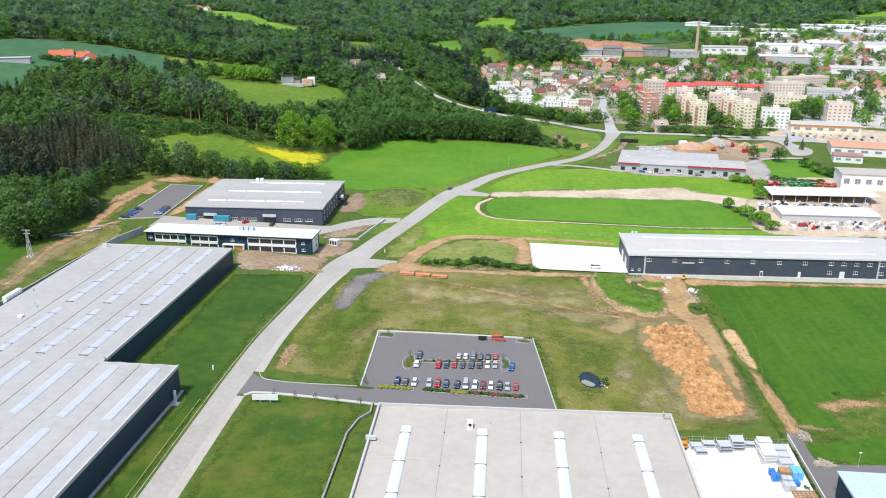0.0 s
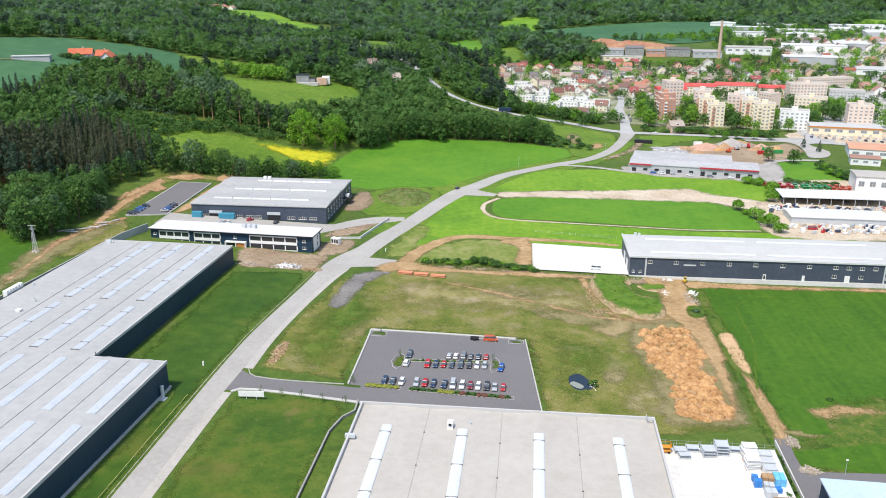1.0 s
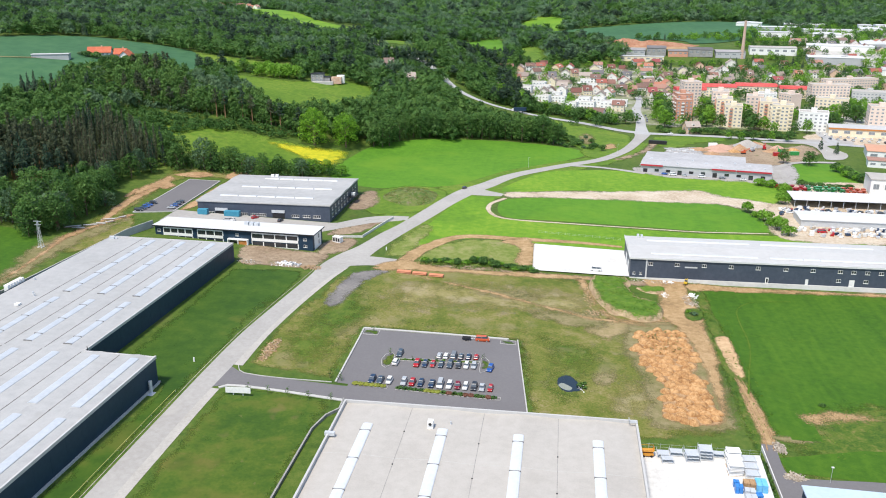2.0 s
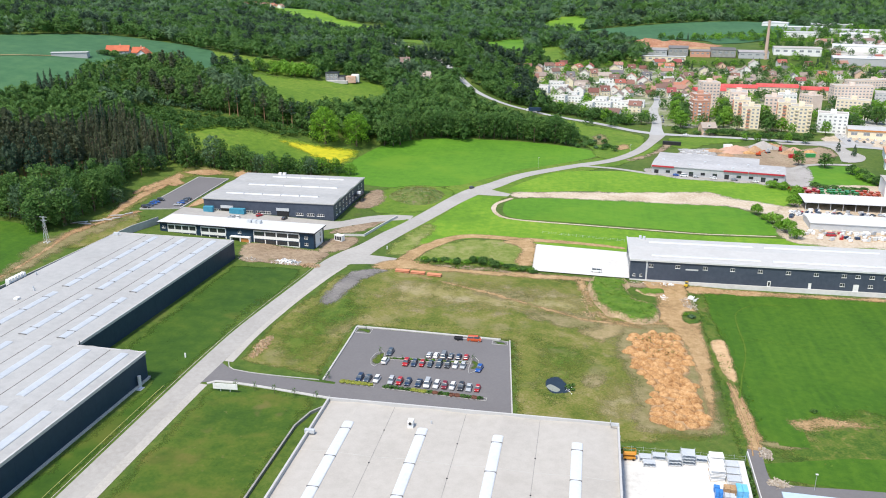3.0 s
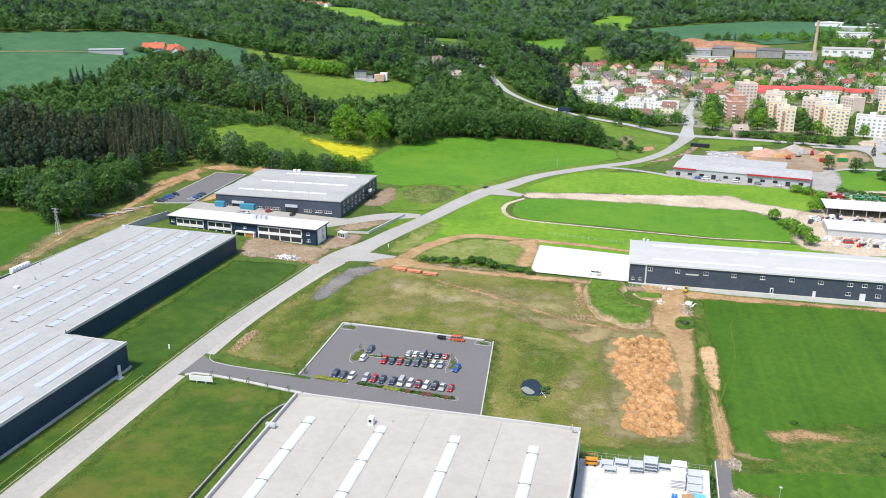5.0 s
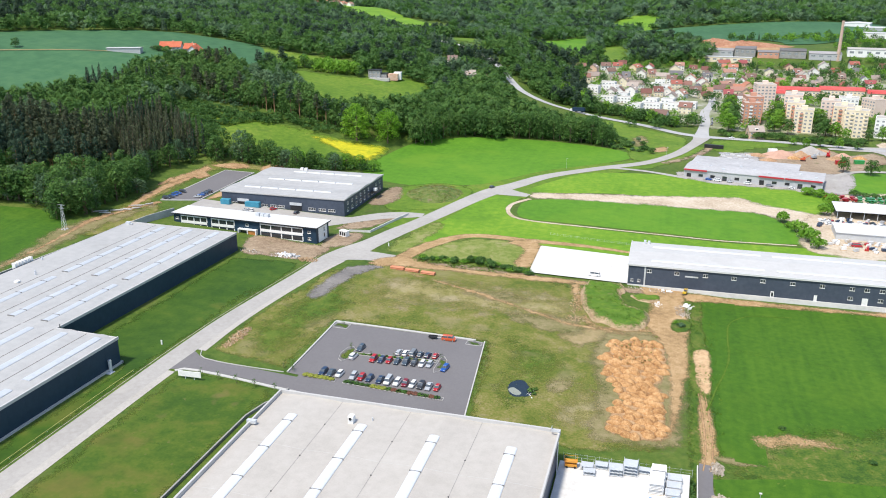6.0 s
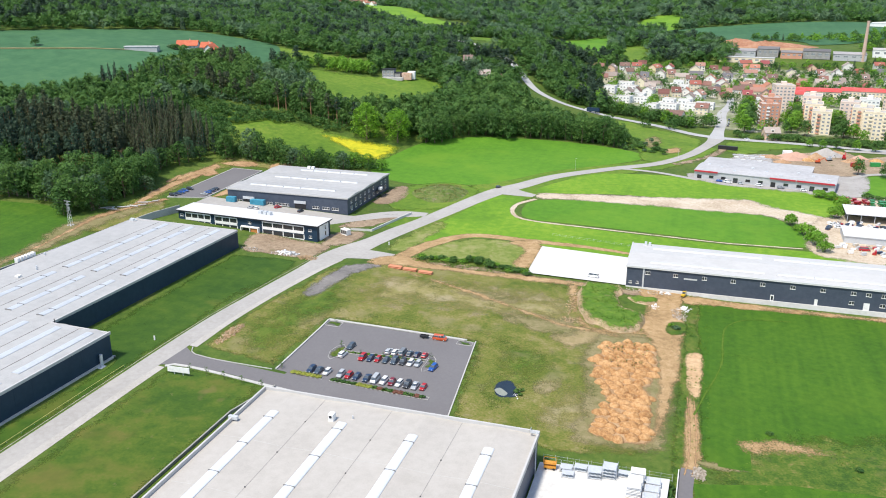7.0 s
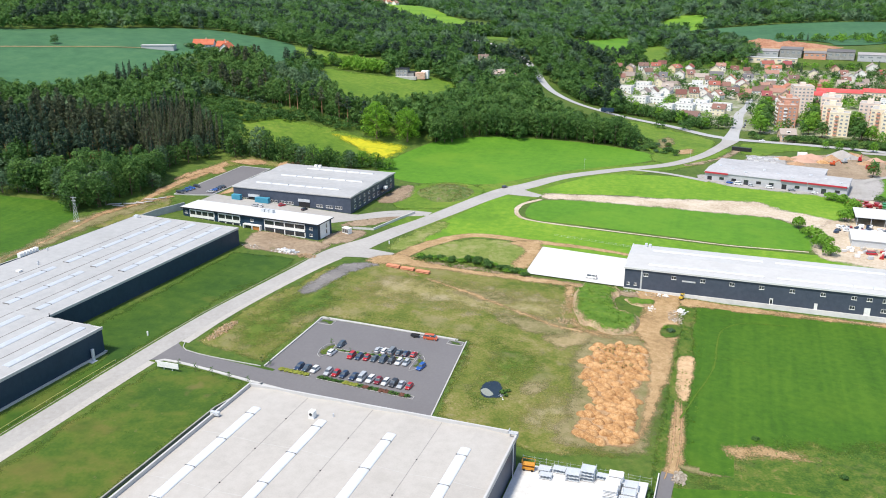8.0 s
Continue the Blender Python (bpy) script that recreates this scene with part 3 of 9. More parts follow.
MEADOW_ROUGH = surf("rough_meadow", [(0.042, 0.09, 0.007), (0.074, 0.126, 0.011), (0.115, 0.15, 0.02), (0.18, 0.17, 0.05)], 0.05, 0.22, bump=0.04, fine=0.35, ragged=2.2, tufts=[(0.25, 0.58, (0.03, 0.075, 0.006), 0.5), (0.08, 0.6, (0.2, 0.16, 0.07), 0.5)])
cover("meadow", [(-40, 250), (-10, 252), (14, 252), (18, 230), (20, 206), (34, 214), (41, 236), (38, 252), (14, 262), (-18, 261), (-38, 264), (-44, 290), (-54, 296), (-63, 270), (-67, 240), (-66, 220), (-44, 212)], MEADOW_ROUGH, "rough green grass round the car park", "meadow", 0.17, 4, 16)
cover("bare_ground", [(46, 272), (60, 278), (72, 274), (76, 250), (77, 228), (75, 206), (66, 200), (52, 200), (47, 206), (48, 222), (46, 236), (43, 250)], SAND_DULL, "trampled sandy ground round the clay dump", "soil", 0.24, 3, 7)
cover("bare_ground", [(10, 276), (26, 282), (40, 280), (44, 268), (34, 262), (18, 266)], SAND_DULL, "worn sandy patch in the meadow", "soil", 0.2, 3, 9)
cover("bare_ground", [(-12, 288), (2, 296), (16, 296), (22, 288), (8, 282)], SAND_DULL, "worn sandy patch in the meadow", "soil", 0.2, 3, 8)
cover("bare_ground", [(32, 226), (38, 236), (44, 238), (44, 228), (38, 222)], SAND_DULL, "worn pale patch beside the pond", "soil", 0.2, 3, 6)
cover("gravel_patch", [(-59.2, 262.5), (-62, 270), (-61, 280), (-60.4, 291), (-55.6, 302), (-44.8, 306), (-42, 304), (-47.4, 294), (-50.4, 285), (-52, 273), (-54, 263)], DARK_GRAVEL, "dark grey gravel patch in the grass", "gravel", 0.22, 3, 3.5)
cover("field", [(80.5, 314), (120, 315.5), (170, 317), (400, 322), (400, 200), (110, 204), (80.5, 204), (80.5, 240)], CROP, "deep green crop field with tramlines", "field", 0.1, 12, 3, 0)
cover("field_margin", [(76, 316), (81.5, 313), (81.4, 290), (83.4, 266), (83.4, 240), (84, 216), (84, 190), (76, 190), (74.5, 230), (75, 270)], VERGE, "weedy strip along the crop field", "meadow", 0.21, 3, 2.5, 2)
cover("meadow", [(82, 206), (96, 222), (112, 231), (140, 236), (200, 238), (400, 240), (400, 120), (84, 120)], VERGE, "rough green verge of the crop field", "meadow", 0.16, 6, 12, 0)
cover("bare_ground", [(90, 220), (97.4, 221.4), (104.5, 223), (114, 221.6), (122, 220), (118, 216.4), (104, 214.6), (94.5, 211.6)], TRODDEN, "bare sandy scar in the rough grass", "soil", 0.42, 2, 5.5, 3)
cover("bare_ground", [(80.8, 204.6), (86.1, 206), (92.4, 204.6), (97, 205), (91, 202.2), (83.1, 201.7)], SAND_DULL, "pale trampled strip beside the track", "soil", 0.3, 2, 1.8)
TRAM = surf("pale_tramline", [(0.05, 0.115, 0.005), (0.075, 0.142, 0.008), (0.11, 0.165, 0.016)], 0.1, 0.6, fine=0.4, ragged=True)
tagged(ribbon("tramline", [(80.6, 228, 0.9), (81.8, 233.3, 1.0), (83.8, 243, 1.0), (86.6, 254.7, 1.0), (88.4, 266.5, 1.1), (88.6, 280, 1.1), (89.2, 291.4, 1.0), (90.9, 297, 1.0), (94.3, 301.5, 0.9), (98.9, 304.3, 0.8), (112, 306.5, 0.7)], TRAM, 0.5, step=2.0, soft=0.5), "pale wheel track through the crop", "tramline", kind="structure")
for off in (-0.8, 0.8):
    tagged(ribbon("tramline", [(86, 272.6 + off, 0.6), (98, 271 + off, 0.6), (110, 269 + off, 0.6), (136, 264.5 + off, 0.6), (180, 256 + off, 0.6)], TRAM, 0.5, step=3.0, soft=0.8), "faint wheel track through the crop", "tramline", kind="structure")
cover("field", [(81.4, 194), (92, 197.5), (104, 201), (150, 205), (190, 206), (190, 187), (98, 186.8), (82, 188)], CROP, "dark green grass plot behind a shed", "field", 0.3, 5, 6, 0)
cover("shed_apron", [(80.8, 187), (84.6, 185.6), (100, 186.6), (130, 187.6), (130, 172.5), (81, 172.5)], ASPHALT, "dark asphalt apron before the shed", "yard", 0.34, 6, n=0)

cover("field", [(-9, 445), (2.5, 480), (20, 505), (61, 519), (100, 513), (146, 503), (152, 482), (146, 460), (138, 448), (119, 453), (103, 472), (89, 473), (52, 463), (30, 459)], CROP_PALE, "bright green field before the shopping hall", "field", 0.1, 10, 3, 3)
cover("field", [(-5, 429), (30, 443), (63, 450), (98, 452), (114, 445), (122, 430), (125, 399), (67, 396.5), (14, 394.5), (1, 393), (-7.5, 402)], CROP_DEEP, "smooth green crop field with a rounded end", "field", 0.1, 10, 3, 3)
cover("meadow", [(-51, 322), (-44, 320), (-36, 326), (-36.4, 342), (-33.3, 357), (-36, 371), (-43, 371), (-48, 355), (-51.4, 338)], THIN_GRASS, "light green grass beside the road", "meadow", 0.14, 3, 6)
cover("meadow", [(-36, 318), (-32, 336), (-20, 353), (5, 357), (13, 352), (13, 322), (0, 319), (-18, 317)], THIN_GRASS, "round plot of thin pale grass", "meadow", 0.19, 3, 2.5)
# Lighter cover laid on GRASS to stand in for sun round the mound.
cover("meadow", [(-78, 394), (-80, 424), (-60, 444), (-40, 440), (-36, 424), (-39, 408), (-45, 391), (-57, 384), (-68, 380)], MEADOW, "grass round the earth mound, lightened as if sunlit", "meadow", 0.14, 4, 4)
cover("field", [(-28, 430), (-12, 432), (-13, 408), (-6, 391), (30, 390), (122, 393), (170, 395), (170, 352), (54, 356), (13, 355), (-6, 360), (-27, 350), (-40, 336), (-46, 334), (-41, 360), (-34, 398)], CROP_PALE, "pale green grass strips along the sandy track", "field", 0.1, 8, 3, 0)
tagged(ribbon("verge", [(-50, 352, 40), (-42, 390, 46), (-35, 415, 44), (-19, 456, 40), (-4.5, 486, 34), (23.5, 520, 30), (50, 549, 26), (68, 585, 24), (79, 622, 24)], MEADOW, 0.07, step=5, soft=5, cross=8), "green verge along the access road", "verge", kind="structure")
cover("meadow", [(40, 552), (60, 556), (74, 600), (77, 640), (73, 652), (40, 678), (10, 695), (4, 660), (22, 610), (32, 584)], MEADOW, "grassy bank inside the road bend", "meadow", 0.16, 8, 4)
cover("field", [(163.5, 544), (172, 555), (182, 562), (203, 563), (211, 543), (206, 508), (192, 496), (168.6, 504), (163.5, 512)], CROP_DEEP, "small green field beside the trading yard", "field", 0.1, 8, 3)
cover("meadow", [(98, 652), (140, 655), (150, 640), (120, 620), (104, 600), (90, 620)], MEADOW, "green verge below the through road", "meadow", 0.14, 8, 3)

# worn, dug and gravelled ground
cover("meadow", [(-187, 300), (-191, 340), (-193, 400), (-190, 430), (-165, 434), (-156, 428), (-156, 421), (-180, 415), (-180, 350), (-172, 345), (-165, 322), (-173, 290)], SCRUB, "rough weedy slope below the wood", "meadow", 0.13, 4, 5)
cover("bare_ground", [(33, 626), (42, 646), (51, 628), (48, 600), (40, 594), (35, 604)], SAND_DULL, "weedy brown earth on the road bank", "soil", 0.3, 3, 9)
cover("bare_ground", [(50, 598), (63, 610), (63, 590), (54, 583)], TRODDEN, "bare sandy spot on the road bank", "soil", 0.34, 3, 5)
cover("bare_ground", [(-193, 376), (-193, 395), (-191, 415), (-185, 412), (-183, 404), (-178, 400), (-180, 391), (-186, 388), (-187, 374)], CLAY_FLAT, "reddish streak of earth on the slope", "soil", 0.24, 2, 4)
cover("bare_ground", [(-166, 430), (-160, 441), (-150, 438), (-149, 427), (-160, 422)], CLAY_FLAT, "bare reddish earth behind the car park", "soil", 0.24, 3, 4)
cover("sand_road", [(-10, 443), (0, 448), (30, 459), (52, 465), (76, 474), (102, 481), (116, 469), (143, 455), (146, 440), (136, 431), (120, 439), (108, 447), (80, 446), (43, 441), (12, 436), (-6, 430.5)], SAND, "pale sandy building road across the fields", "dirt road", 0.18, 6, 5, 3)
tagged(ribbon("sand_track", [(-6, 431, 3), (-12.5, 418, 3), (-13, 406, 3), (-8, 394.5, 2.8), (3, 391, 2.4), (31, 391.8, 2), (80, 394, 1.8), (124, 396.5, 1.8)], SAND, 0.2, soft=0.6), "narrow sandy track curving round a field", "track", kind="structure")
tagged(ribbon("sand_track", [(-40, 317, 9), (-34, 338, 8), (-20, 357, 7), (6, 360, 7), (30, 362, 5.5), (52, 361, 4)], TRODDEN, 0.22, soft=1.8), "clay building track round a grass plot", "track", kind="structure")
cover("bare_ground", [(-44, 310), (-30, 317), (-8, 320), (14, 319), (36, 319), (54, 319.5), (100, 319), (160, 322), (160, 316.5), (100, 315), (80, 314), (52, 311), (20, 313), (-20, 311), (-42, 307)], SOIL, "strip of bare soil along the building plots", "soil", 0.23, 5, 3, 3)
cover("bare_ground", [(-53, 307), (-44, 319), (-36, 320), (-20, 315.5), (10, 317.5), (36, 319), (37, 313), (20, 310), (-10, 308), (-36, 306), (-46, 303)], TRODDEN, "strip of trodden earth before the hedge", "soil", 0.3, 3, 4)
cover("bare_ground", [(76, 320.5), (76, 309), (84, 312), (120, 314.5), (150, 315.5), (185, 317), (185, 321), (120, 320)], TRODDEN, "trodden earth along the foot of the long hall", "soil", 0.32, 3, 3)
cover("bare_ground", [(4, 330), (7, 323), (13.4, 320), (13.4, 359), (2, 362), (-4, 353), (5, 347)], TRODDEN, "bare clay beside the concrete yard", "soil", 0.24, 3, 3.5)
tagged(ribbon("clay_track", [(66, 321, 20), (68, 303, 15), (68.5, 285, 17), (72, 266, 10), (72.6, 248, 7.5), (72, 230, 5.5), (71, 214, 4), (68, 206, 3)], TRODDEN, 0.26, step=2.5, soft=3.2, cross=8), "trodden earth track beside the heaps", "track", kind="structure")
tagged(ribbon("clay_track", [(-38, 303, 3), (-20, 297, 4), (0, 290, 5), (20, 281, 5), (40, 274, 5), (66, 279, 7)], TRODDEN, 0.22, step=2.5, soft=4.5), "faint wheel track across the dry meadow", "track", kind="structure")
tagged(ribbon("field_track", [(79.2, 240, 2), (80.2, 225, 5), (80.8, 206, 6), (80, 197, 5)], TRODDEN, 0.25, step=2.5, soft=2.2, cross=8), "brown rutted track along the field edge", "track", kind="structure")
for off in (-0.9, 0.9):
    tagged(ribbon("wheel_rut", [(79.4 + off, 238, 0.7), (80.3 + off, 225, 0.9), (80.8 + off, 206, 0.9), (80 + off, 197, 0.8)], CLAY_FLAT, 0.4, step=2.5, soft=0.5), "bare orange wheel rut in the track", "rut", kind="structure")
tagged(ribbon("gravel_track", [(80, 200, 3.6), (79.6, 194, 3.6), (79.5, 188, 3.8), (80.2, 182, 5.2), (79.6, 172, 4.2), (79.4, 120, 4)], ASPHALT, 0.36, step=2.5, soft=0.5, cross=4), "dark asphalt track beside the storage yard", "track", kind="structure")
cover("meadow", [(69.2, 288), (72.6, 293.6), (77.3, 291), (76.1, 282.6), (70.4, 279.5)], VERGE, "weedy patch beside the clay track", "meadow", 0.5, 2, 1.6)
cover("clay_strip", [(77, 268), (82.8, 268.5), (83, 250), (82, 238), (78, 240.5), (77.5, 255)], CLAY_PALE, "bare orange clay strip at the field edge", "soil", 0.28, 3, 1.2, 3)
cover("bare_ground", [(-105.5, 298), (-94, 297.6), (-80, 297.6), (-72.4, 304), (-71, 314), (-74, 319), (-93, 321), (-112, 320)], SOIL, "churned building soil before the office", "soil", 0.2, 4, 2.5)
cover("bare_ground", [(-79, 316), (-70, 318), (-64, 330), (-66, 342), (-74, 341), (-80, 333)], SOIL, "bare soil at the office corner", "soil", 0.21, 4, 3)
cover("bare_ground", [(-84, 388), (-76, 386), (-70, 394), (-70, 408), (-77, 428), (-84, 420)], SOIL, "bare soil along the hall's end wall", "soil", 0.2, 4, 4)
cover("bare_ground", [(-186.5, 336), (-190.5, 357), (-190.5, 379), (-187, 398), (-184, 396), (-184.5, 373), (-183.5, 352), (-181, 334), (-184, 322)], CLAY_FLAT, "bare reddish streak on the slope at the forest edge", "soil", 0.2, 2, 2.2)
cover("bare_ground", [(-193.5, 370), (-194.5, 384), (-191.5, 386), (-190, 371)], CLAY_FLAT, "small bare reddish spot at the forest edge", "soil", 0.2, 2, 2)
cover("bare_ground", [(-194, 290), (-190, 309), (-183, 331), (-179, 348), (-173, 344), (-174, 316), (-175, 295), (-175, 274), (-175, 251), (-176, 235), (-187, 235), (-187, 264)], SAND_DULL, "worn brownish grass below the car park", "soil", 0.18, 4, 7)
tagged(ribbon("clay_track", [(-181, 236, 3), (-181, 262, 4), (-184, 290, 5), (-186, 310, 6), (-181, 332, 6), (-176, 347, 5)], CLAY_FLAT, 0.22, step=3, soft=3.5, cross=6), "reddish earth track along the slope", "track", kind="structure")
cover("bare_ground", [(-191, 416), (-183, 427), (-172, 431), (-170, 423), (-180, 416)], CLAY_FLAT, "bare reddish bank above the car park", "soil", 0.2, 3, 3)
cover("bare_ground", [(-160.5, 360), (-157, 361), (-152.5, 380), (-151.5, 419), (-160, 419)], CLAY_FLAT, "strip of orange earth beside the car park", "soil", 0.2, 3, 2)
cover("bare_ground", [(-156, 420), (-130, 422), (-100, 422), (-90, 428), (-110, 432), (-140, 431), (-158, 428)], CLAY_FLAT, "bare orange earth behind the hall", "soil", 0.2, 3, 4)
cover("bare_ground", [(58, 556), (78, 588), (90, 630), (95, 625), (88, 592), (66, 553)], SOIL, "sandy cutting beside the road", "soil", 0.2, 5, 4)
cover("bare_ground", [(122, 560), (121, 600), (143, 622), (170, 638), (182, 618), (203, 632), (206, 600), (196, 585), (178, 560), (155, 552)], SOIL, "building ground behind the shopping hall", "soil", 0.2, 6, 4)
cover("bare_ground", [(30, 266), (38, 274), (49, 279), (67, 281), (66, 270), (51, 262), (41, 255), (34, 258)], SAND_WARM, "worn dry ground at the head of the clay heap", "soil", 0.19, 3, 7)
cover("bare_ground", QUARRY, CLAY_FLAT, "orange quarry bank behind the works", "soil", 0.8, 15, 8)

cover("bare_ground", [(-82, 342), (-80, 354), (-73, 362), (-62, 376), (-57, 378), (-60, 367), (-66, 352), (-72, 345)], SOIL, "bare soil between lane and wall", "soil", 0.22, 4, 3)

cover("store_ground", [(96, 562), (96, 606), (122, 610), (124, 568)], RUBBLE, "grey paved storage ground behind the shopping hall", "yard", 0.26, 8, 2, 0)
GARDEN = surf("garden_ground", [(0.12, 0.17, 0.05), (0.22, 0.235, 0.13), (0.36, 0.34, 0.29)], 0.05, 0.3, fine=0.4, ragged=2.2, tufts=[(0.04, 0.55, (0.42, 0.4, 0.37), 0.7), (0.1, 0.6, (0.09, 0.16, 0.03), 0.6)])
cover("village_ground", [(-34, 770), (-40, 860), (-20, 980), (30, 1080), (120, 1110), (300, 1110), (400, 1080), (380, 940), (230, 860), (214, 700), (112, 690), (60, 716), (0, 748)], GARDEN, "gardens and paved yards between the houses", "gardens", 0.2, 14, 14)
cover("town_paving", [(196, 640), (199, 650), (238, 652), (236, 634), (216, 626), (222, 600), (214, 580), (202, 578), (205, 600), (206, 625)], ROAD, "pale paved street and parking ground", "yard", 0.28, 8, n=3)
cover("town_paving", [(212, 690), (300, 690), (420, 640), (560, 740), (560, 930), (340, 930), (250, 820), (222, 740)], PAVED, "pale paving between the blocks of flats", "yard", 0.22, 12, 14)
cover("town_paving", [(350, 1150), (560, 1090), (900, 1350), (1040, 1800), (760, 1830), (520, 1560), (380, 1330)], PAVED, "pale paved ground of the industrial quarter", "yard", 0.5, 40, 25)
cover("town_paving", [(172, 641), (173, 634), (200, 633), (200, 641)], ROAD, "pale paved street stub", "yard", 0.3, 8, n=0)

# sealed ground
LOT = [(-40.5, 247.3), (-39.5, 208.8), (-36, 208.6), (-36, 199.5), (17, 197.5), (16, 206), (11, 249.6)]
cover("car_park", LOT, ASPHALT, "dark asphalt car park with kerbed island", "car park", 0.2, 8, n=0)
tagged(ribbon("driveway", [(-78, 205.4, 17), (-73, 205.2, 13), (-69.5, 205, 8.4), (-66, 204.8, 6.8), (-62, 204.6, 6.2), (-50, 204.4, 6.4), (-35, 203.4, 7.6)], ASPHALT, 0.235), "dark asphalt drive to the car park", "driveway", kind="structure")
cover("car_park", [(-177.5, 350), (-178, 413), (-163, 417.5), (-161.5, 358)], ASPHALT, "dark asphalt car park beside the wood", "car park", 0.4, 2, n=0)
for pts in ([(-178, 413.2), (-163, 417.7)], [(-162.8, 417.7), (-161.3, 358)], [(-178.2, 413), (-177.7, 349.8)], [(-177.7, 349.8), (-161.3, 358)]):
    tagged(kerb_line("kerb", pts, KERB, 0.5, 0.8, 3.0), "pale concrete edge of the car park", "kerb", kind="structure")
cover("forecourt", [(-161, 343), (-161, 361), (-84, 361.5), (-77, 363.5), (-66, 372), (-54, 380), (-52, 374.5), (-66, 366), (-76, 356), (-86, 345), (-100, 340), (-130, 340)], ROAD, "pale paved forecourt and lane", "forecourt", 0.24, 6, n=0)
cover("concrete_yard", [(12.8, 354), (13.5, 319), (52.4, 321), (53.5, 354.5)], CONCRETE, "white concrete yard beside the long hall", "yard", 1.6, 10, n=0)
YARD_Z = -1.3
tagged(part("concrete_yard", Shape().prism([(44.5, 120), (75, 120), (75.2, 172), (75.8, 191.4), (44.5, 189.2)], -6, YARD_Z), CONCRETE), "white concrete storage yard", "yard", kind="structure")
cover("trading_yard", [(131, 445), (128, 388), (185, 384), (240, 400), (245, 490), (205, 512), (160, 503), (150, 470)], SAND, "pale gravel trading yard", "yard", 0.2, 10, 3)
cover("market_yard", [(73, 514), (154, 500), (168, 512), (176, 560), (165, 575), (150, 590), (104, 600), (92, 580), (88, 560), (76, 545)], RUBBLE, "pale paved yard round the shopping hall", "yard", 0.16, 10, 2)
cover("town_parking", [(210, 668), (215, 640), (290, 605), (330, 620), (330, 665), (290, 690), (240, 690)], SAND, "pale town car park", "car park", 0.2, 10, 3)

tagged(ribbon("road", [(-77.4, 60, 6.2), (-77.3, 110, 6.2), (-77.1, 150, 6.2), (-76.8, 184, 6.2), (-76.2, 210, 6.8), (-75.2, 235, 7), (-72.9, 260, 6.6), (-69.6, 288, 7.2), (-66.6, 305, 11), (-62.2, 318, 12.4), (-58.6, 330, 9.8), (-53.4, 350, 9.4), (-48.5, 366, 8.6), (-42, 390, 9), (-35.5, 415, 9.5), (-28, 438, 10.5), (-19, 456, 9.5), (-4.5, 486, 8), (23.5, 520, 7.4), (50, 549, 7.2), (68, 585, 7.2), (79, 622, 8), (84.5, 645, 10), (87, 662, 14)], ROAD, 0.27, cross=6),
       "pale grey access road curving through the fields", "road", kind="structure")
tagged(ribbon("verge", [(-72.9, 60, 3), (-72.9, 110, 3), (-72.8, 150, 2.9), (-72.6, 184, 2.9), (-72.2, 198, 2.6)], SHOULDER, 0.235, soft=0.5), "pale gravel shoulder of the road", "verge", kind="structure")
tagged(ribbon("verge", [(-71.2, 213, 2.8), (-70.9, 235, 2.5), (-68.6, 262, 2.5), (-64.8, 290, 2.6), (-61.6, 304, 2)], SHOULDER, 0.235, soft=0.5), "pale gravel shoulder of the road", "verge", kind="structure")
tagged(ribbon("side_road", [(-62, 312, 12), (-54, 314, 11), (-46, 314.2, 9.5), (-43.5, 314.2, 9.5)], ROAD, 0.236), "stub of a side road", "road", kind="structure")
tagged(ribbon("side_road", [(-24, 440, 16), (-15, 438, 10), (-8, 437, 6)], ROAD, 0.236), "stub of a side road", "road", kind="structure")
tagged(ribbon("lane", [(-50, 378.5, 7), (-60, 378, 5), (-70, 372, 4.5), (-80, 360, 4.5), (-88, 350, 5)], ROAD, 0.28), "pale lane to the hall's forecourt", "road", kind="structure")
tagged(ribbon("lane", [(24, 523.5, 4), (50, 524, 4), (76, 516, 5)], ROAD, 0.26), "pale lane to the shopping hall", "road", kind="structure")
tagged(ribbon("through_road", [(-330, 950, 8), (-210, 890, 8), (-128, 836, 8), (-100, 800, 8), (-84, 766, 8), (-66, 733, 8), (-40, 711, 8), (-5, 704, 8), (37, 690, 8), (70, 666, 9), (95, 660, 9), (140, 655, 8), (190, 645, 8), (280, 618, 8), (380, 590, 8)], HIGHWAY, 0.3, cross=6), "grey through road along the valley side", "road", kind="structure")
tagged(ribbon("town_street", [(86, 655, 12), (88, 690, 8.5), (90.5, 730, 8), (91, 780, 8), (98, 830, 7), (100, 880, 6)], HIGHWAY, 0.33, cross=6), "town street climbing between houses", "road", kind="structure")
tagged(ribbon("town_street", [(225, 640, 9), (235, 700, 8), (310, 780, 8), (360, 900, 8), (420, 1050, 9), (470, 1250, 9)], HIGHWAY, 0.34, cross=6), "pale town street between blocks", "road", kind="structure")
tagged(ribbon("yard_lane", [(160, 508, 3.6), (161.4, 527, 3.6), (161, 542, 4), (172, 559, 4.5), (186, 567, 5), (206, 568, 5)], ROAD, 0.3), "narrow lane round a small field", "road", kind="structure")

# kerbs and low walls
tagged(kerb_line("kerb", [(-81.2, 60), (-81, 150), (-80.8, 185), (-80.5, 210), (-79.6, 235)], STONE, 0.14, 0.2), "weathered stone edging along the road", "kerb", kind="structure")
tagged(kerb_line("kerb", [(-79.6, 235), (-77.2, 262), (-74.4, 288), (-73.0, 304)], STONE, 0.14, 0.2), "weathered stone edging along the road", "kerb", kind="structure")
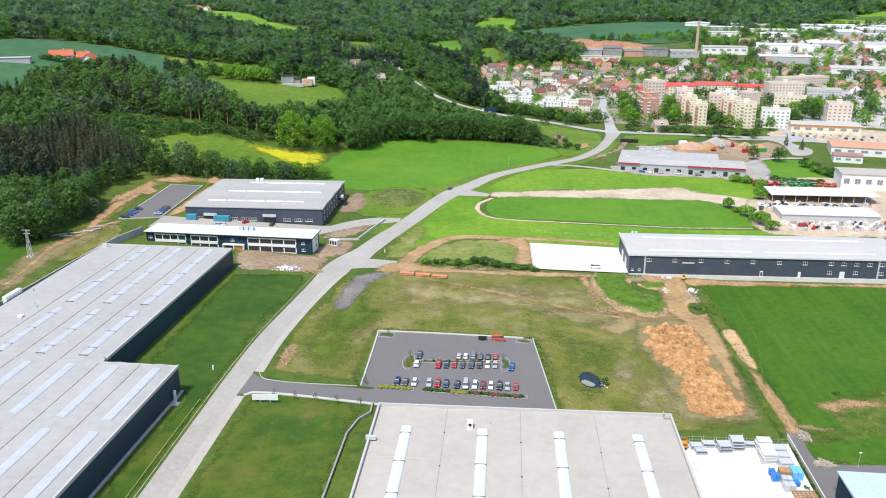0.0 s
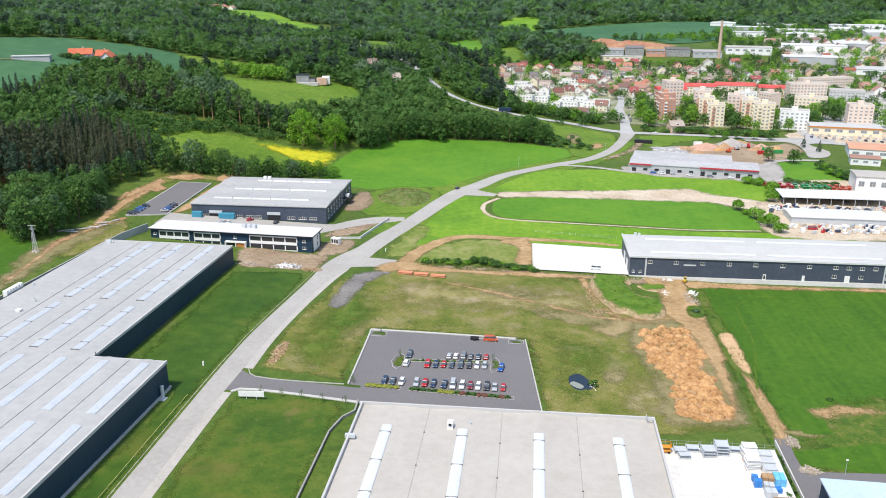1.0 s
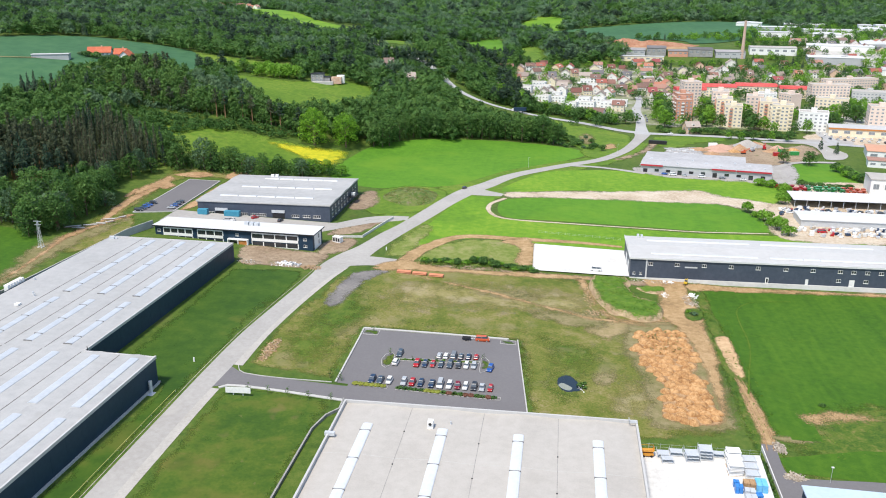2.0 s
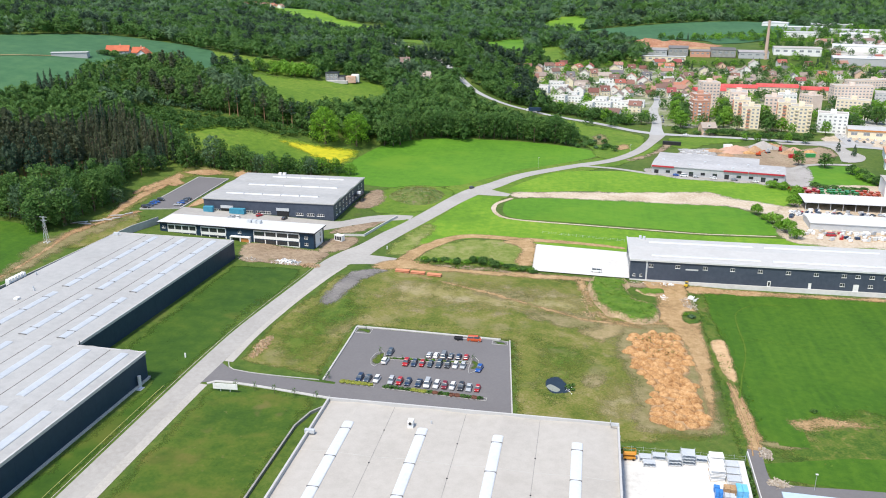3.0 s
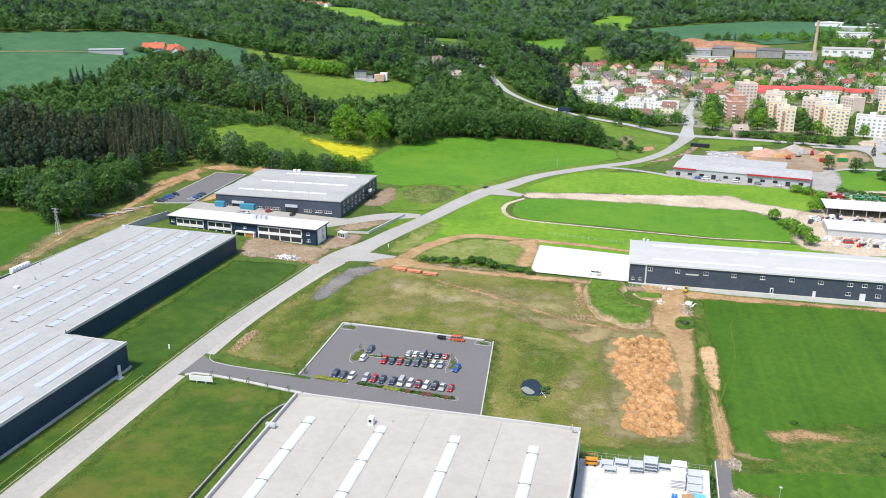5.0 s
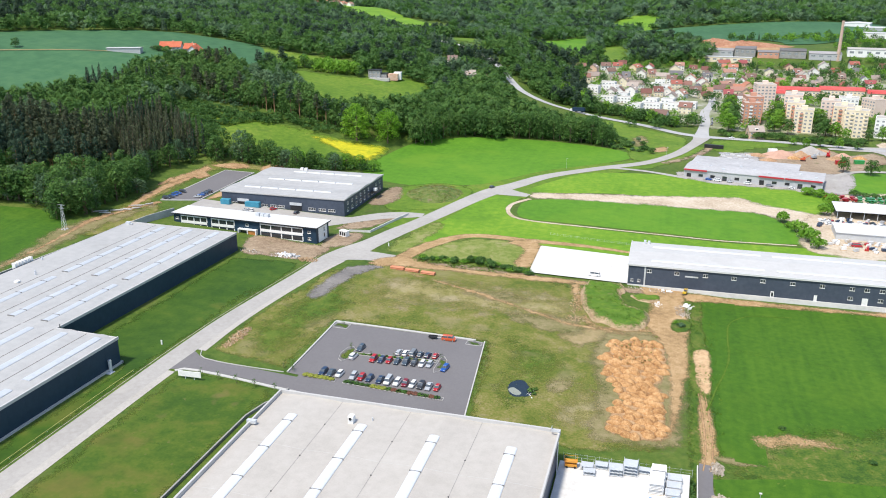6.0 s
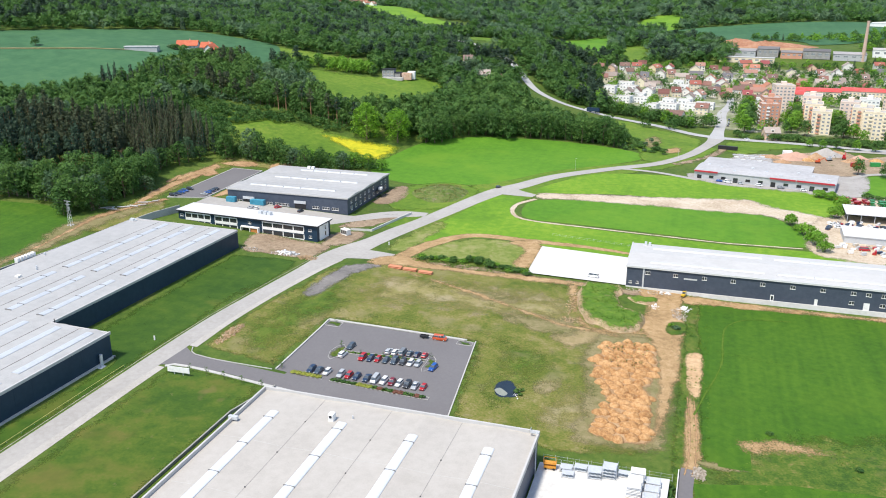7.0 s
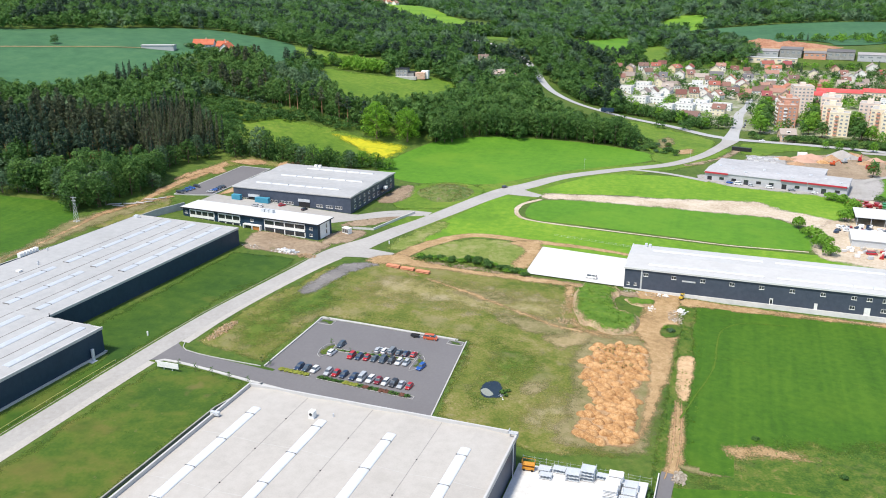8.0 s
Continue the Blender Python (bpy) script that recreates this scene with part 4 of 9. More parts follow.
tagged(kerb_line("kerb", [(-71.0, 212.6), (-69.6, 209.8), (-67.6, 208.5), (-62.7, 207.9), (-54.4, 207.9), (-41, 208.6)], KERB, 0.22, 0.4), "pale kerb of the drive", "kerb", kind="structure")
tagged(kerb_line("footpath", [(-71.3, 198.6), (-69.4, 200.4), (-65.2, 200.8), (-52.9, 200.4), (-36, 199.1), (-20, 198.2), (2, 196.5)], KERB, 1.1, 0.36), "pale concrete path beside the drive", "path", kind="structure")


# ---------------------------------------------------------------- halls and office
def window_mesh(w, h, name="window_frame", bars=1):
    """A window seen from -y: a surround with mullions."""
    s = Shape()
    b = 0.07
    s.box(-w / 2 - 0.1, -0.14, -h / 2 - 0.06, w / 2 + 0.1, 0.02, -h / 2 + 0.16).box(-w / 2, -0.06, h / 2 - b, w / 2, 0.02, h / 2)
    s.box(-w / 2, -0.06, -h / 2 + 0.16, -w / 2 + b, 0.02, h / 2 - b).box(w / 2 - b, -0.06, -h / 2 + 0.16, w / 2, 0.02, h / 2 - b)
    for i in range(bars):
        x = -w / 2 + w * (i + 1) / (bars + 1)
        s.box(x - 0.06, -0.05, -h / 2 + 0.16, x + 0.06, 0.02, h / 2 - b)
    return s.mesh(name, WHITE)


PANES = {}


FAR_PANES = {}


def far_window(parent, x, y, z, w, h, turn=0.0):
    """A small far window in one mesh: glass with a pale surround."""
    if (w, h) not in FAR_PANES:
        s = Shape().box(-w / 2, -0.02, -h / 2, w / 2, 0.03, h / 2)
        k = len(s.f)
        b = 0.14
        s.box(-w / 2, -0.07, -h / 2, w / 2, -0.02, -h / 2 + b).box(-w / 2, -0.07, h / 2 - b, w / 2, -0.02, h / 2).box(-0.06, -0.06, -h / 2 + b, 0.06, -0.02, h / 2 - b)
        m = s.mesh("window", FAR_GLASS)
        m.materials.append(TRIM)
        m.polygons.foreach_set("material_index", [0] * k + [1] * (len(s.f) - k))
        FAR_PANES[w, h] = m
    return place(part("window", FAR_PANES[w, h], GLASS, parent), x, y, z, turn)


def window(parent, x, y, z, w, h, turn=0.0, bars=1):
    """A glazed window on a wall: pane and surround, sharing meshes by size."""
    key = (w, h, bars)
    if key not in PANES:
        PANES[key] = (Shape().box(-w / 2 + 0.05, -0.03, -h / 2 + 0.05, w / 2 - 0.05, 0.03, h / 2 - 0.05).mesh("window", GLASS), window_mesh(w, h, bars=bars))
    pane = part("window", PANES[key][0], GLASS, parent)
    place(pane, x, y, z, turn)
    part("window_frame", PANES[key][1], WHITE, pane, "white window surround")
    return pane


def vault(s, x, y0, y1, z, w=2.4, rise=0.35, n=6):
    """A barrel skylight along y."""
    arc = [(x + w / 2 * math.cos(math.pi * i / n), z + rise * math.sin(math.pi * i / n)) for i in range(n + 1)]
    arc = [(x + w / 2, z - 0.3)] + arc + [(x - w / 2, z - 0.3)]
    return s.loft([[(a, y1, b) for a, b in arc], [(a, y0, b) for a, b in arc]])


def roof_bays(poly_x, y0, y1, lift):
    """A roof of shallow bays across x: list of (x, z)."""
    s = Shape()
    top = [(x, z + lift) for x, z in poly_x]
    ring = top + [(top[-1][0], top[-1][1] - 0.5), (top[0][0], top[0][1] - 0.5)]
    return s.loft([[(x, y1, z) for x, z in ring], [(x, y0, z) for x, z in ring]])


def panel_wall(s, a, b, z0, z1, out, module=6.0, d=0.03):
    """A wall of cladding panels from a to b with recessed upright joints. out: outward normal (x, y)."""
    a, b = Vector(a), Vector(b)
    n = max(1, round((b - a).length / module))
    o = Vector(out)
    for i in range(n):
        p, q = a.lerp(b, i / n), a.lerp(b, (i + 1) / n)
        e = (q - p).normalized() * 0.012
        p, q = p + e, q - e
        c = [p, q, q + o * d, p + o * d]
        if (q - p).cross(o) < 0:
            c = c[::-1]
        s.prism([tuple(v) for v in c], z0, z1)
    return s


# the hall whose roof lies below the camera
hall_a = thing("warehouse", pose(0, 0, -1.0), "wide warehouse with pale membrane roof and skylight strips", "warehouse")
x0, x1, y0, y1 = -31.4, 44.4, 62.0, 188.2
part("wall", Shape().box(x0 + 0.4, y0 + 0.4, -2.5, x1 - 0.4, y1 - 0.4, 7.9), SLATE, hall_a)
sky_x = [-22.6, -3.6, 15.2, 34.3]
prof = [(x1 - 0.35, 8.1)]
for i, sx in reversed(list(enumerate(sky_x))):
    prof.append((sx, 8.55))
    if i:
        prof.append(((sx + sky_x[i - 1]) / 2, 8.1))
prof.append((x0 + 0.35, 8.1))
part("roof", roof_bays(prof, y0 + 0.35, y1 - 0.35, 0.0), ROOF, hall_a)
rim = Shape()
for a, b, c, d in ((x0, y0, x1, y0 + 0.5), (x0, y1 - 0.5, x1, y1), (x0, y0 + 0.5, x0 + 0.5, y1 - 0.5), (x1 - 0.5, y0 + 0.5, x1, y1 - 0.5)):
    rim.box(a, b, 7.8, c, d, 9.1)
part("parapet", rim, ROOF_B, hall_a, "pale sheet-metal parapet")
for i, sx in enumerate(sky_x):
    y = 177.6
    for k in range(9):
        run = 3.4 if k == 0 else 12.4
        part("skylight", vault(Shape(), sx, y - run + 0.2, y, 8.62, 2.6, 0.3), SKYLIGHT, hall_a, "white barrel skylight")
        part("skylight_rib", Shape().box(sx - 1.38, y - run, 8.4, sx + 1.36, y - run + 0.14, 8.97), RIB, hall_a)
        y -= run
for i in range(3):
    vx = (sky_x[i] + sky_x[i + 1]) / 2
    part("roof_seam", Shape().box(vx - 0.07, y0 + 0.6, 8.05, vx + 0.07, y1 - 0.6, 8.14), RUBBLE_WALL, hall_a)
    for k in range(7):
        yy = 176 - 14.5 * k - 3 * i
        part("roof_drain", Shape().tube((vx, yy, 8.05), (vx, yy, 8.26), 0.18, n=8), DARK, hall_a)
for k, yy in enumerate((84, 104, 124, 144, 164)):
    part("roof_seam", roof_bays([(x, z + 0.02) for x, z in prof], yy, yy + 0.07, 0.0), ROOF_B, hall_a)
u = Shape().box(-7.5, 177.6, 8.2, -6.1, 179.2, 10.4).box(-7.35, 177.45, 9.4, -6.25, 177.6, 10.2)
cool = part("cooling_unit", u, WHITE, hall_a, "white rooftop cooling unit")
part("fan_grille", Shape().tube((-6.8, 177.44, 9.8), (-6.8, 177.38, 9.8), 0.4, n=12), DARK, cool)
part("hatch", Shape().box(-31.9, 170.6, 8.6, -29.4, 171.5, 9.5), STEEL, hall_a, "small galvanised platform at the eaves")
part("roof_rail", Shape().box(42.2, 186.4, 9.2, 44.2, 186.5, 9.9).box(42.2, 186.4, 9.2, 42.3, 188, 9.9), STEEL, hall_a)
for yy in (183, 160, 140):
    part("downpipe", Shape().tube((44.5, yy, -1.4), (44.5, yy, 8.6), 0.12, n=6), STEEL, hall_a)
part("roof_vent", Shape().tube((-2.0, 180.5, 8.2), (-2.0, 180.5, 9.3), 0.2, n=8), STEEL, hall_a)
wl = Shape()
for (ax, ay), (bx, by) in zip([(-34.8, 199.2), (-34.6, 193.5), (-37.2, 189.5), (-38.9, 182)], [(-34.6, 193.5), (-37.2, 189.5), (-38.9, 182), (-39.6, 90)]):
    d = Vector((by - ay, ax - bx)).normalized() * 0.22
    za, zb = ground_z(ax, ay) - 0.35, ground_z(bx, by) - 0.35
    wl.add([(ax + d.x, ay + d.y, za - 3), (ax - d.x, ay - d.y, za - 3), (bx - d.x, by - d.y, zb - 3), (bx + d.x, by + d.y, zb - 3),
            (ax + d.x, ay + d.y, za + 1.2), (ax - d.x, ay - d.y, za + 1.2), (bx - d.x, by - d.y, zb + 1.2), (bx + d.x, by + d.y, zb + 1.2)],
           [(0, 1, 5, 4), (1, 2, 6, 5), (2, 3, 7, 6), (3, 0, 4, 7), (4, 5, 6, 7)])
tagged(part("retaining_wall", wl, RUBBLE_WALL), "grey concrete retaining wall beside the warehouse", "wall", kind="structure")
wl = Shape().loft([[(x, y - 0.25, z), (x, y - 0.25, z + 1.3), (x, y + 0.25, z + 1.3), (x, y + 0.25, z)] for x, y, z in ((-32, 196.6, 0.4), (-10, 195.4, -0.4), (3, 194.6, -0.9))])
tagged(part("retaining_wall", wl, CONCRETE), "pale concrete ramp wall by the car park", "wall", kind="structure")

# the long L-shaped hall
hall_l = thing("warehouse", pose(-107.3, 300.0, 3.6, 0, 0, -2.0), "long L-shaped hall with navy walls and pale roof", "warehouse")
outline = [(0, -0.0), (-54, 0), (-57, -240), (22, -240), (22, -102), (0, -102)]
s = Shape()
for k in range(6):
    a, b = Vector(outline[k]), Vector(outline[(k + 1) % 6])
    d = (b - a).normalized()
    panel_wall(s, a, b, 0.7, 8.2, (d.y, -d.x), 6.0)
part("wall", Shape().prism([(-0.2, -0.2), (-53.8, -0.2), (-56.8, -239.8), (21.8, -239.8), (21.8, -102.2), (-0.2, -102.2)], -4.0, 7.9), NAVY, hall_l)
part("cladding", s, NAVY, hall_l)
part("plinth", Shape().box(0.0, -101.6, -3, 0.75, 0.4, 0.55).box(22.0, -240, -3, 22.5, -101.4, 0.6).box(0.75, -102.0, -3, 22.5, -101.3, 0.5), KERB, hall_l, "pale concrete plinth")
strips = [17.2, 5.2, -7.4, -20.4, -33.4, -46]
for blk, (bx0, bx1, by0, by1, xs) in enumerate(((-54.4, 0.0, -102, -0.35, (-7.2, -20.2, -33.2)), (-57, 21.65, -239.6, -102, (17.2, 5.2, -7.4, -20.4, -33.4, -46)))):
    prof = [(bx1, 8.15)]
    for i, sx in enumerate(xs):
        prof.append((sx, 8.75))
        prof.append((sx - 6, 8.2 if sx - 6 > bx0 + 3 else 8.4))
    prof.append((bx0, 8.15))
    part("roof", roof_bays(prof, by0, by1, 0.0), ROOF_L, hall_l)
    for sx in xs:
        if sx - 6 > bx0 + 4:
            part("roof_seam", Shape().box(sx - 6.1, by0 + 0.5, 8.15, sx - 5.9, by1 - 0.5, 8.27), SEAM, hall_l)
            for k in range(int((by1 - by0) / 12)):
                part("roof_drain", Shape().tube((sx - 6, by1 - 8 - 12 * k, 8.2), (sx - 6, by1 - 8 - 12 * k, 8.36), 0.15, n=6), SEAM, hall_l)
for sx in (-7.2, -20.2, -33.2):
    cuts = [-3.2, -10.8, -20.3, -31.6, -43, -53.9, -61.4]
    for a, b in zip(cuts, cuts[1:]):
        part("skylight", vault(Shape(), sx, b + 0.35, a, 8.72, 2.5, 0.2), SKYLIGHT_L, hall_l, "greyish barrel skylight")
        part("skylight_rib", Shape().box(sx - 1.35, b, 8.6, sx + 1.3, b + 0.22, 8.98), RIB, hall_l)
    cuts = [-66.6, -71.6, -82.8, -94.4, -99.4]
    for a, b in zip(cuts, cuts[1:]):
        part("skylight", vault(Shape(), sx, b + 0.35, a, 8.72, 2.5, 0.2), SKYLIGHT_L, hall_l, "greyish barrel skylight")
        part("skylight_rib", Shape().box(sx - 1.35, b, 8.6, sx + 1.3, b + 0.22, 8.98), RIB, hall_l)
for sx in strips:
    for a, b in ((-104.6, -132.5), (-138, -166), (-172, -200)):
        part("skylight", vault(Shape(), sx, b, a, 8.72, 2.6, 0.2), SKYLIGHT_L, hall_l, "greyish barrel skylight")
edge = Shape()
edge.box(-0.35, -102, 7.7, 0.12, 0.1, 8.55).box(-54.6, -0.35, 7.7, -0.35, 0.1, 8.55).box(21.65, -240, 7.7, 22.12, -101.6, 8.55).box(0.12, -102.4, 7.7, 21.65, -101.9, 8.5)
part("parapet", edge, ROOF_B, hall_l, "pale sheet-metal parapet")
part("ventilation_duct", Shape().tube((22.8, -107.4, -0.2), (22.8, -107.4, 3.6), 0.5, n=10).box(22.3, -109.2, -0.6, 24.0, -107.0, 0.0), STEEL, hall_l, "galvanised duct on a frame")
for k in range(3):
    part("duct_leg", Shape().tube((23.9, -109.0 + k * 0.9, -2.6), (23.2, -109.0 + k * 0.9, 0.0), 0.08, n=6), STEEL, hall_l)
part("roof_hatch", Shape().box(-43, -75, 8.3, -41.4, -73.4, 8.9), WHITE, hall_l)
for vx, vy in ((-54, -52), (-45.5, -64.5), (-44, -66)):
    part("roof_vent", Shape().tube((vx + 2, vy, 8.2), (vx + 2, vy, 9.2), 0.3, n=8), STEEL, hall_l)
rack = Shape()
for k in range(6):
    rack.box(-56.6, -62 + k * 1.5, 7.0, -55.0, -60.9 + k * 1.5, 9.6)
part("air_handlers", rack, WHITE, hall_l, "row of white cooling units at the eaves")
part("corner_unit", Shape().box(-52.6, -3.4, 8.2, -50.6, -2.0, 9.2).box(-50.6, -3.0, 8.3, -49.6, -2.4, 8.8), STEEL, hall_l)
part("eaves_post", Shape().tube((0.4, -101.2, 7.6), (0.4, -101.2, 9.4), 0.12, n=6), DARK, hall_l)

# retaining wall behind the long hall
wl = Shape()
pts = [(-171, 236, 9.2), (-168.6, 262, 9.2), (-165.5, 300, 9.4), (-163.5, 318, 9.6), (-159, 333, 9.6)]
wl.loft([[(x + 0.2, y, z - 6), (x + 0.2, y, z + 0.4), (x - 0.2, y, z + 0.4), (x - 0.2, y, z - 6)] for x, y, z in pts])
tagged(part("retaining_wall", wl, KERB), "grey concrete retaining wall behind the hall", "wall", kind="structure")

# the flat office
office = thing("office_building", pose(-80.2, 319.8, 3.2, 0, 0, -3.6), "flat two-storey navy office with white window bands", "office building")
W, D, HT = 73.5, 11.6, 7.3
part("wall", Shape().box(-W, 0.0, -1.5, -0.0, D, HT), NAVY, office)
rf = Shape().box(-W - 0.7, -0.9, HT, 0.9, D + 0.7, HT + 0.28)
part("roof", rf, TRIM, office, "white flat roof with overhang")
part("fascia", Shape().box(-W - 0.72, -0.95, HT - 0.25, 0.92, -0.8, HT + 0.2).box(0.85, -0.8, HT - 0.25, 0.95, D + 0.72, HT + 0.2), DARK, office)
part("end_panel", Shape().box(0.0, 2.0, -0.5, 0.06, D - 1.6, HT - 0.5), WHITE, office, "white plastered end wall")
for z in (2.2, 4.9):
    place(part("window", Shape().box(-0.4, -0.04, -0.9, 0.4, 0.04, 0.9), GLASS, office), 0.08, D / 2 + 1.4, z, 90)
for bx0, bx1, n in ((-69.5, -55.6, 4), (-53.2, -41.2, 3), (-27.8, -6.6, 4)):
    w = (bx1 - bx0) / n
    for z0, z1 in ((0.15, 0.75), (3.0, 4.3), (6.15, 6.6)):
        part("white_band", Shape().box(bx0, -0.14, z0, bx1, 0.0, z1), WHITE, office, "white facade band")
    for z in (1.8, 5.25):
        for i in range(n):
            xx = bx0 + w * (i + 0.5)
            pane = part("window", Shape().box(-w / 2 + 0.25, -0.05, -1.0, w / 2 - 0.25, 0.03, 0.8), GLASS, office)
            place(pane, xx, -0.02, z)
            part("window_frame", Shape().box(-0.07, -0.09, -1.0, 0.07, -0.05, 0.8).box(-w / 2 + 0.25, -0.09, -1.05, w / 2 - 0.25, -0.05, -0.93), DARK, pane)
            part("pier", Shape().box(xx + w / 2 - 0.22, -0.12, z - 1.1, xx + w / 2 + 0.22, 0.0, z + 0.85), WHITE, office)
    part("pier", Shape().box(bx0 - 0.1, -0.12, 0.4, bx0 + 0.2, 0.0, 6.6), WHITE, office)
for xx, z in ((-71.6, 2.2), (-71.6, 5.0), (-34.5, 5.2), (-3.4, 2.0), (-3.4, 5.0)):
    window(office, xx, -0.03, z, 1.5, 1.2)
part("porch", Shape().box(-38.6, -1.6, 3.2, -29.2, 0.0, 3.6).box(-38.6, -1.6, -1, -38.2, 0.0, 3.2).box(-33.9, -1.6, -1, -33.5, 0.0, 3.2).box(-29.6, -1.6, -1, -29.2, 0.0, 3.2), WHITE, office, "white entrance frame")
part("entrance_cladding", Shape().box(-33.5, -1.2, -1, -29.6, 0.0, 3.18), ORANGE, office, "orange-brown entrance cladding")
part("entrance_door", Shape().box(-38.1, -0.2, -1, -34.0, -0.02, 2.9), GLASS, office)
for vx in (-33.0, -30.6, -28.4):
    part("roof_unit", Shape().box(vx - 0.9, 6.2, HT + 0.28, vx + 0.9, 8.2, HT + 1.7), STEEL, office, "steel rooftop unit")

# the square production hall
hall_c = thing("warehouse", pose(-84.6, 362.0, 4.0), "grey-blue production hall with pale roof and gates", "warehouse")
part("wall", Shape().box(-66, 0.0, -1.5, 0, 54.5, 7.9), SLATE, hall_c)
s = Shape()
panel_wall(s, (-66, 0.0), (0, 0.0), 0.6, 7.9, (0, -1), 6)
panel_wall(s, (0, 0.0), (0, 54.5), 0.6, 7.9, (1, 0), 6)
part("cladding", s, SLATE, hall_c)
prof = [(54.9, 7.9), (46, 8.35), (37, 7.9), (28, 8.35), (18.5, 7.9), (9.5, 8.35), (-0.4, 7.9)]
rf = Shape()
ring = prof + [(-0.4, 7.3), (54.9, 7.3)]
rf.loft([[(-66.4, y, z) for y, z in ring], [(0.4, y, z) for y, z in ring]])
part("roof", rf, ROOF_L, hall_c)
part("parapet", Shape().box(-66.5, -0.45, 7.5, 0.5, -0.1, 8.02).box(0.1, -0.1, 7.5, 0.5, 55, 8.02), ROOF_B, hall_c)
for yy, xa, xb in ((9.5, -58, -10), (28, -54, -6), (46, -48, -8)):
    n = 5
    for k in range(n):
        a, b = xa + (xb - xa) * k / n, xa + (xb - xa) * (k + 1) / n - 0.6
        arc = [(yy + 0.85 * math.cos(math.pi * i / 5), 8.3 + 0.4 * math.sin(math.pi * i / 5)) for i in range(6)]
        part("skylight", Shape().loft([[(a, y, z) for y, z in arc], [(b, y, z) for y, z in arc]]), SKYLIGHT, hall_c, "white barrel skylight")
for vx in (-47, -44.6):
    part("roof_unit", Shape().box(vx, 51.2, 8.0, vx + 1.6, 52.6, 9.3), WHITE, hall_c, "white rooftop unit")
for xx in (-54, -25.4):
    # Dark panel on the solid wall stands for the shade inside the gate.
    part("gate", Shape().box(xx - 3, -0.18, -1.2, xx + 3, -0.04, 3.2), DARK, hall_c, "open loading gate, its dark inside a flat panel")
    part("lintel_panel", Shape().box(xx - 3.2, -0.5, 3.2, xx + 3.2, -0.04, 4.5), STEEL, hall_c, "grey roller housing over the gate")
for xx in (-47.5, -42.5, -37.5, -33.4, -17, -11.5, -6.5, -59.5):
    window(hall_c, xx, -0.05, 1.9, 3.6, 1.3, bars=3)
for k in range(9):
    if k != 6:
        window(hall_c, 0.05, 4.6 + k * 5.6, 5.1, 1.5, 1.5, 90)
    window(hall_c, 0.05, 4.6 + k * 5.6, 1.9, 1.9, 1.9, 90)
part("canopy", Shape().box(0.0, 35, 2.7, 3.6, 42, 3.0).tube((3.3, 35.5, -1), (3.3, 35.5, 2.7), 0.1, n=6).tube((3.3, 41.5, -1), (3.3, 41.5, 2.7), 0.1, n=6), DARK, hall_c, "dark entrance canopy")
part("lift_box", Shape().box(0.6, 38, 3.0, 2.4, 40, 4.2), WHITE, hall_c)

# the long hall beside the white yard
hall_r = thing("warehouse", pose(52.5, 321.0, -2.2, 0, 0, 0.4), "long slate-blue hall with small windows", "warehouse")
LEN = 113.0
part("wall", Shape().box(0.0, 0.0, -1.5, LEN, 29.4, 8.7), SLATE, hall_r)
s = Shape()
panel_wall(s, (0, 0.0), (LEN, 0.0), 0.9, 8.7, (0, -1), 6)
panel_wall(s, (0, 29.4), (0, 0.0), 0.9, 8.7, (-1, 0), 6)
part("cladding", s, SLATE, hall_r)
part("plinth", Shape().box(-0.1, -0.35, -1.5, LEN, -0.0, 0.5), CONCRETE, hall_r, "pale concrete plinth")
prof = [(29.8, 8.8), (14.7, 9.7), (-0.4, 8.8)]
ring = prof + [(-0.4, 8.4), (29.8, 8.4)]
part("roof", Shape().loft([[(-0.4, y, z) for y, z in ring], [(LEN + 0.4, y, z) for y, z in ring]]), ROOF_B, hall_r)
part("parapet", Shape().box(-0.5, -0.5, 8.3, LEN, -0.15, 9.0).box(-0.5, -0.15, 8.3, -0.15, 30, 9.1), TRIM, hall_r)
for yy, zz in ((5.0, 9.15), (22.5, 9.25)):
    for xa, xb in ((8.5, 50.5), (55, 100)):
        n = 7
        for k in range(n):
            a, b = xa + (xb - xa) * k / n, xa + (xb - xa) * (k + 1) / n - 0.12
            arc = [(yy + 0.9 * math.cos(math.pi * i / 5), zz + 0.35 * math.sin(math.pi * i / 5)) for i in range(6)]
            part("skylight", Shape().loft([[(a, y, z) for y, z in arc], [(b, y, z) for y, z in arc]]), SKYLIGHT, hall_r, "pale barrel skylight")
for xx in (8.0, 18.4, 29, 39.4, 49.8, 60.3, 70.6, 80.8, 85.8, 90.9, 96, 101, 106):
    window(hall_r, xx, -0.05, 6.5, 1.7, 1.35)
for xx in (80.6, 90.8, 101, 107):
    window(hall_r, xx, -0.05, 2.8, 1.7, 1.35)
for xx in (1.6, 4.3):
    window(hall_r, xx, -0.05, 2.2, 1.0, 1.1)
part("downpipe", Shape().box(6.1, -0.18, 0, 6.7, -0.02, 8.4), STEEL, hall_r)
part("downpipe", Shape().box(99.3, -0.18, 0, 99.9, -0.02, 8.4), STEEL, hall_r)
part("door", Shape().box(53.0, -0.1, 0.5, 54.2, -0.02, 2.8), WHITE, hall_r, "white door with dark glass")
part("door_glass", Shape().box(53.25, -0.13, 0.7, 53.95, -0.09, 2.4), GLASS, hall_r)
part("door", Shape().box(68.2, -0.1, 0.5, 69.3, -0.02, 2.8), WHITE, hall_r, "white service door")
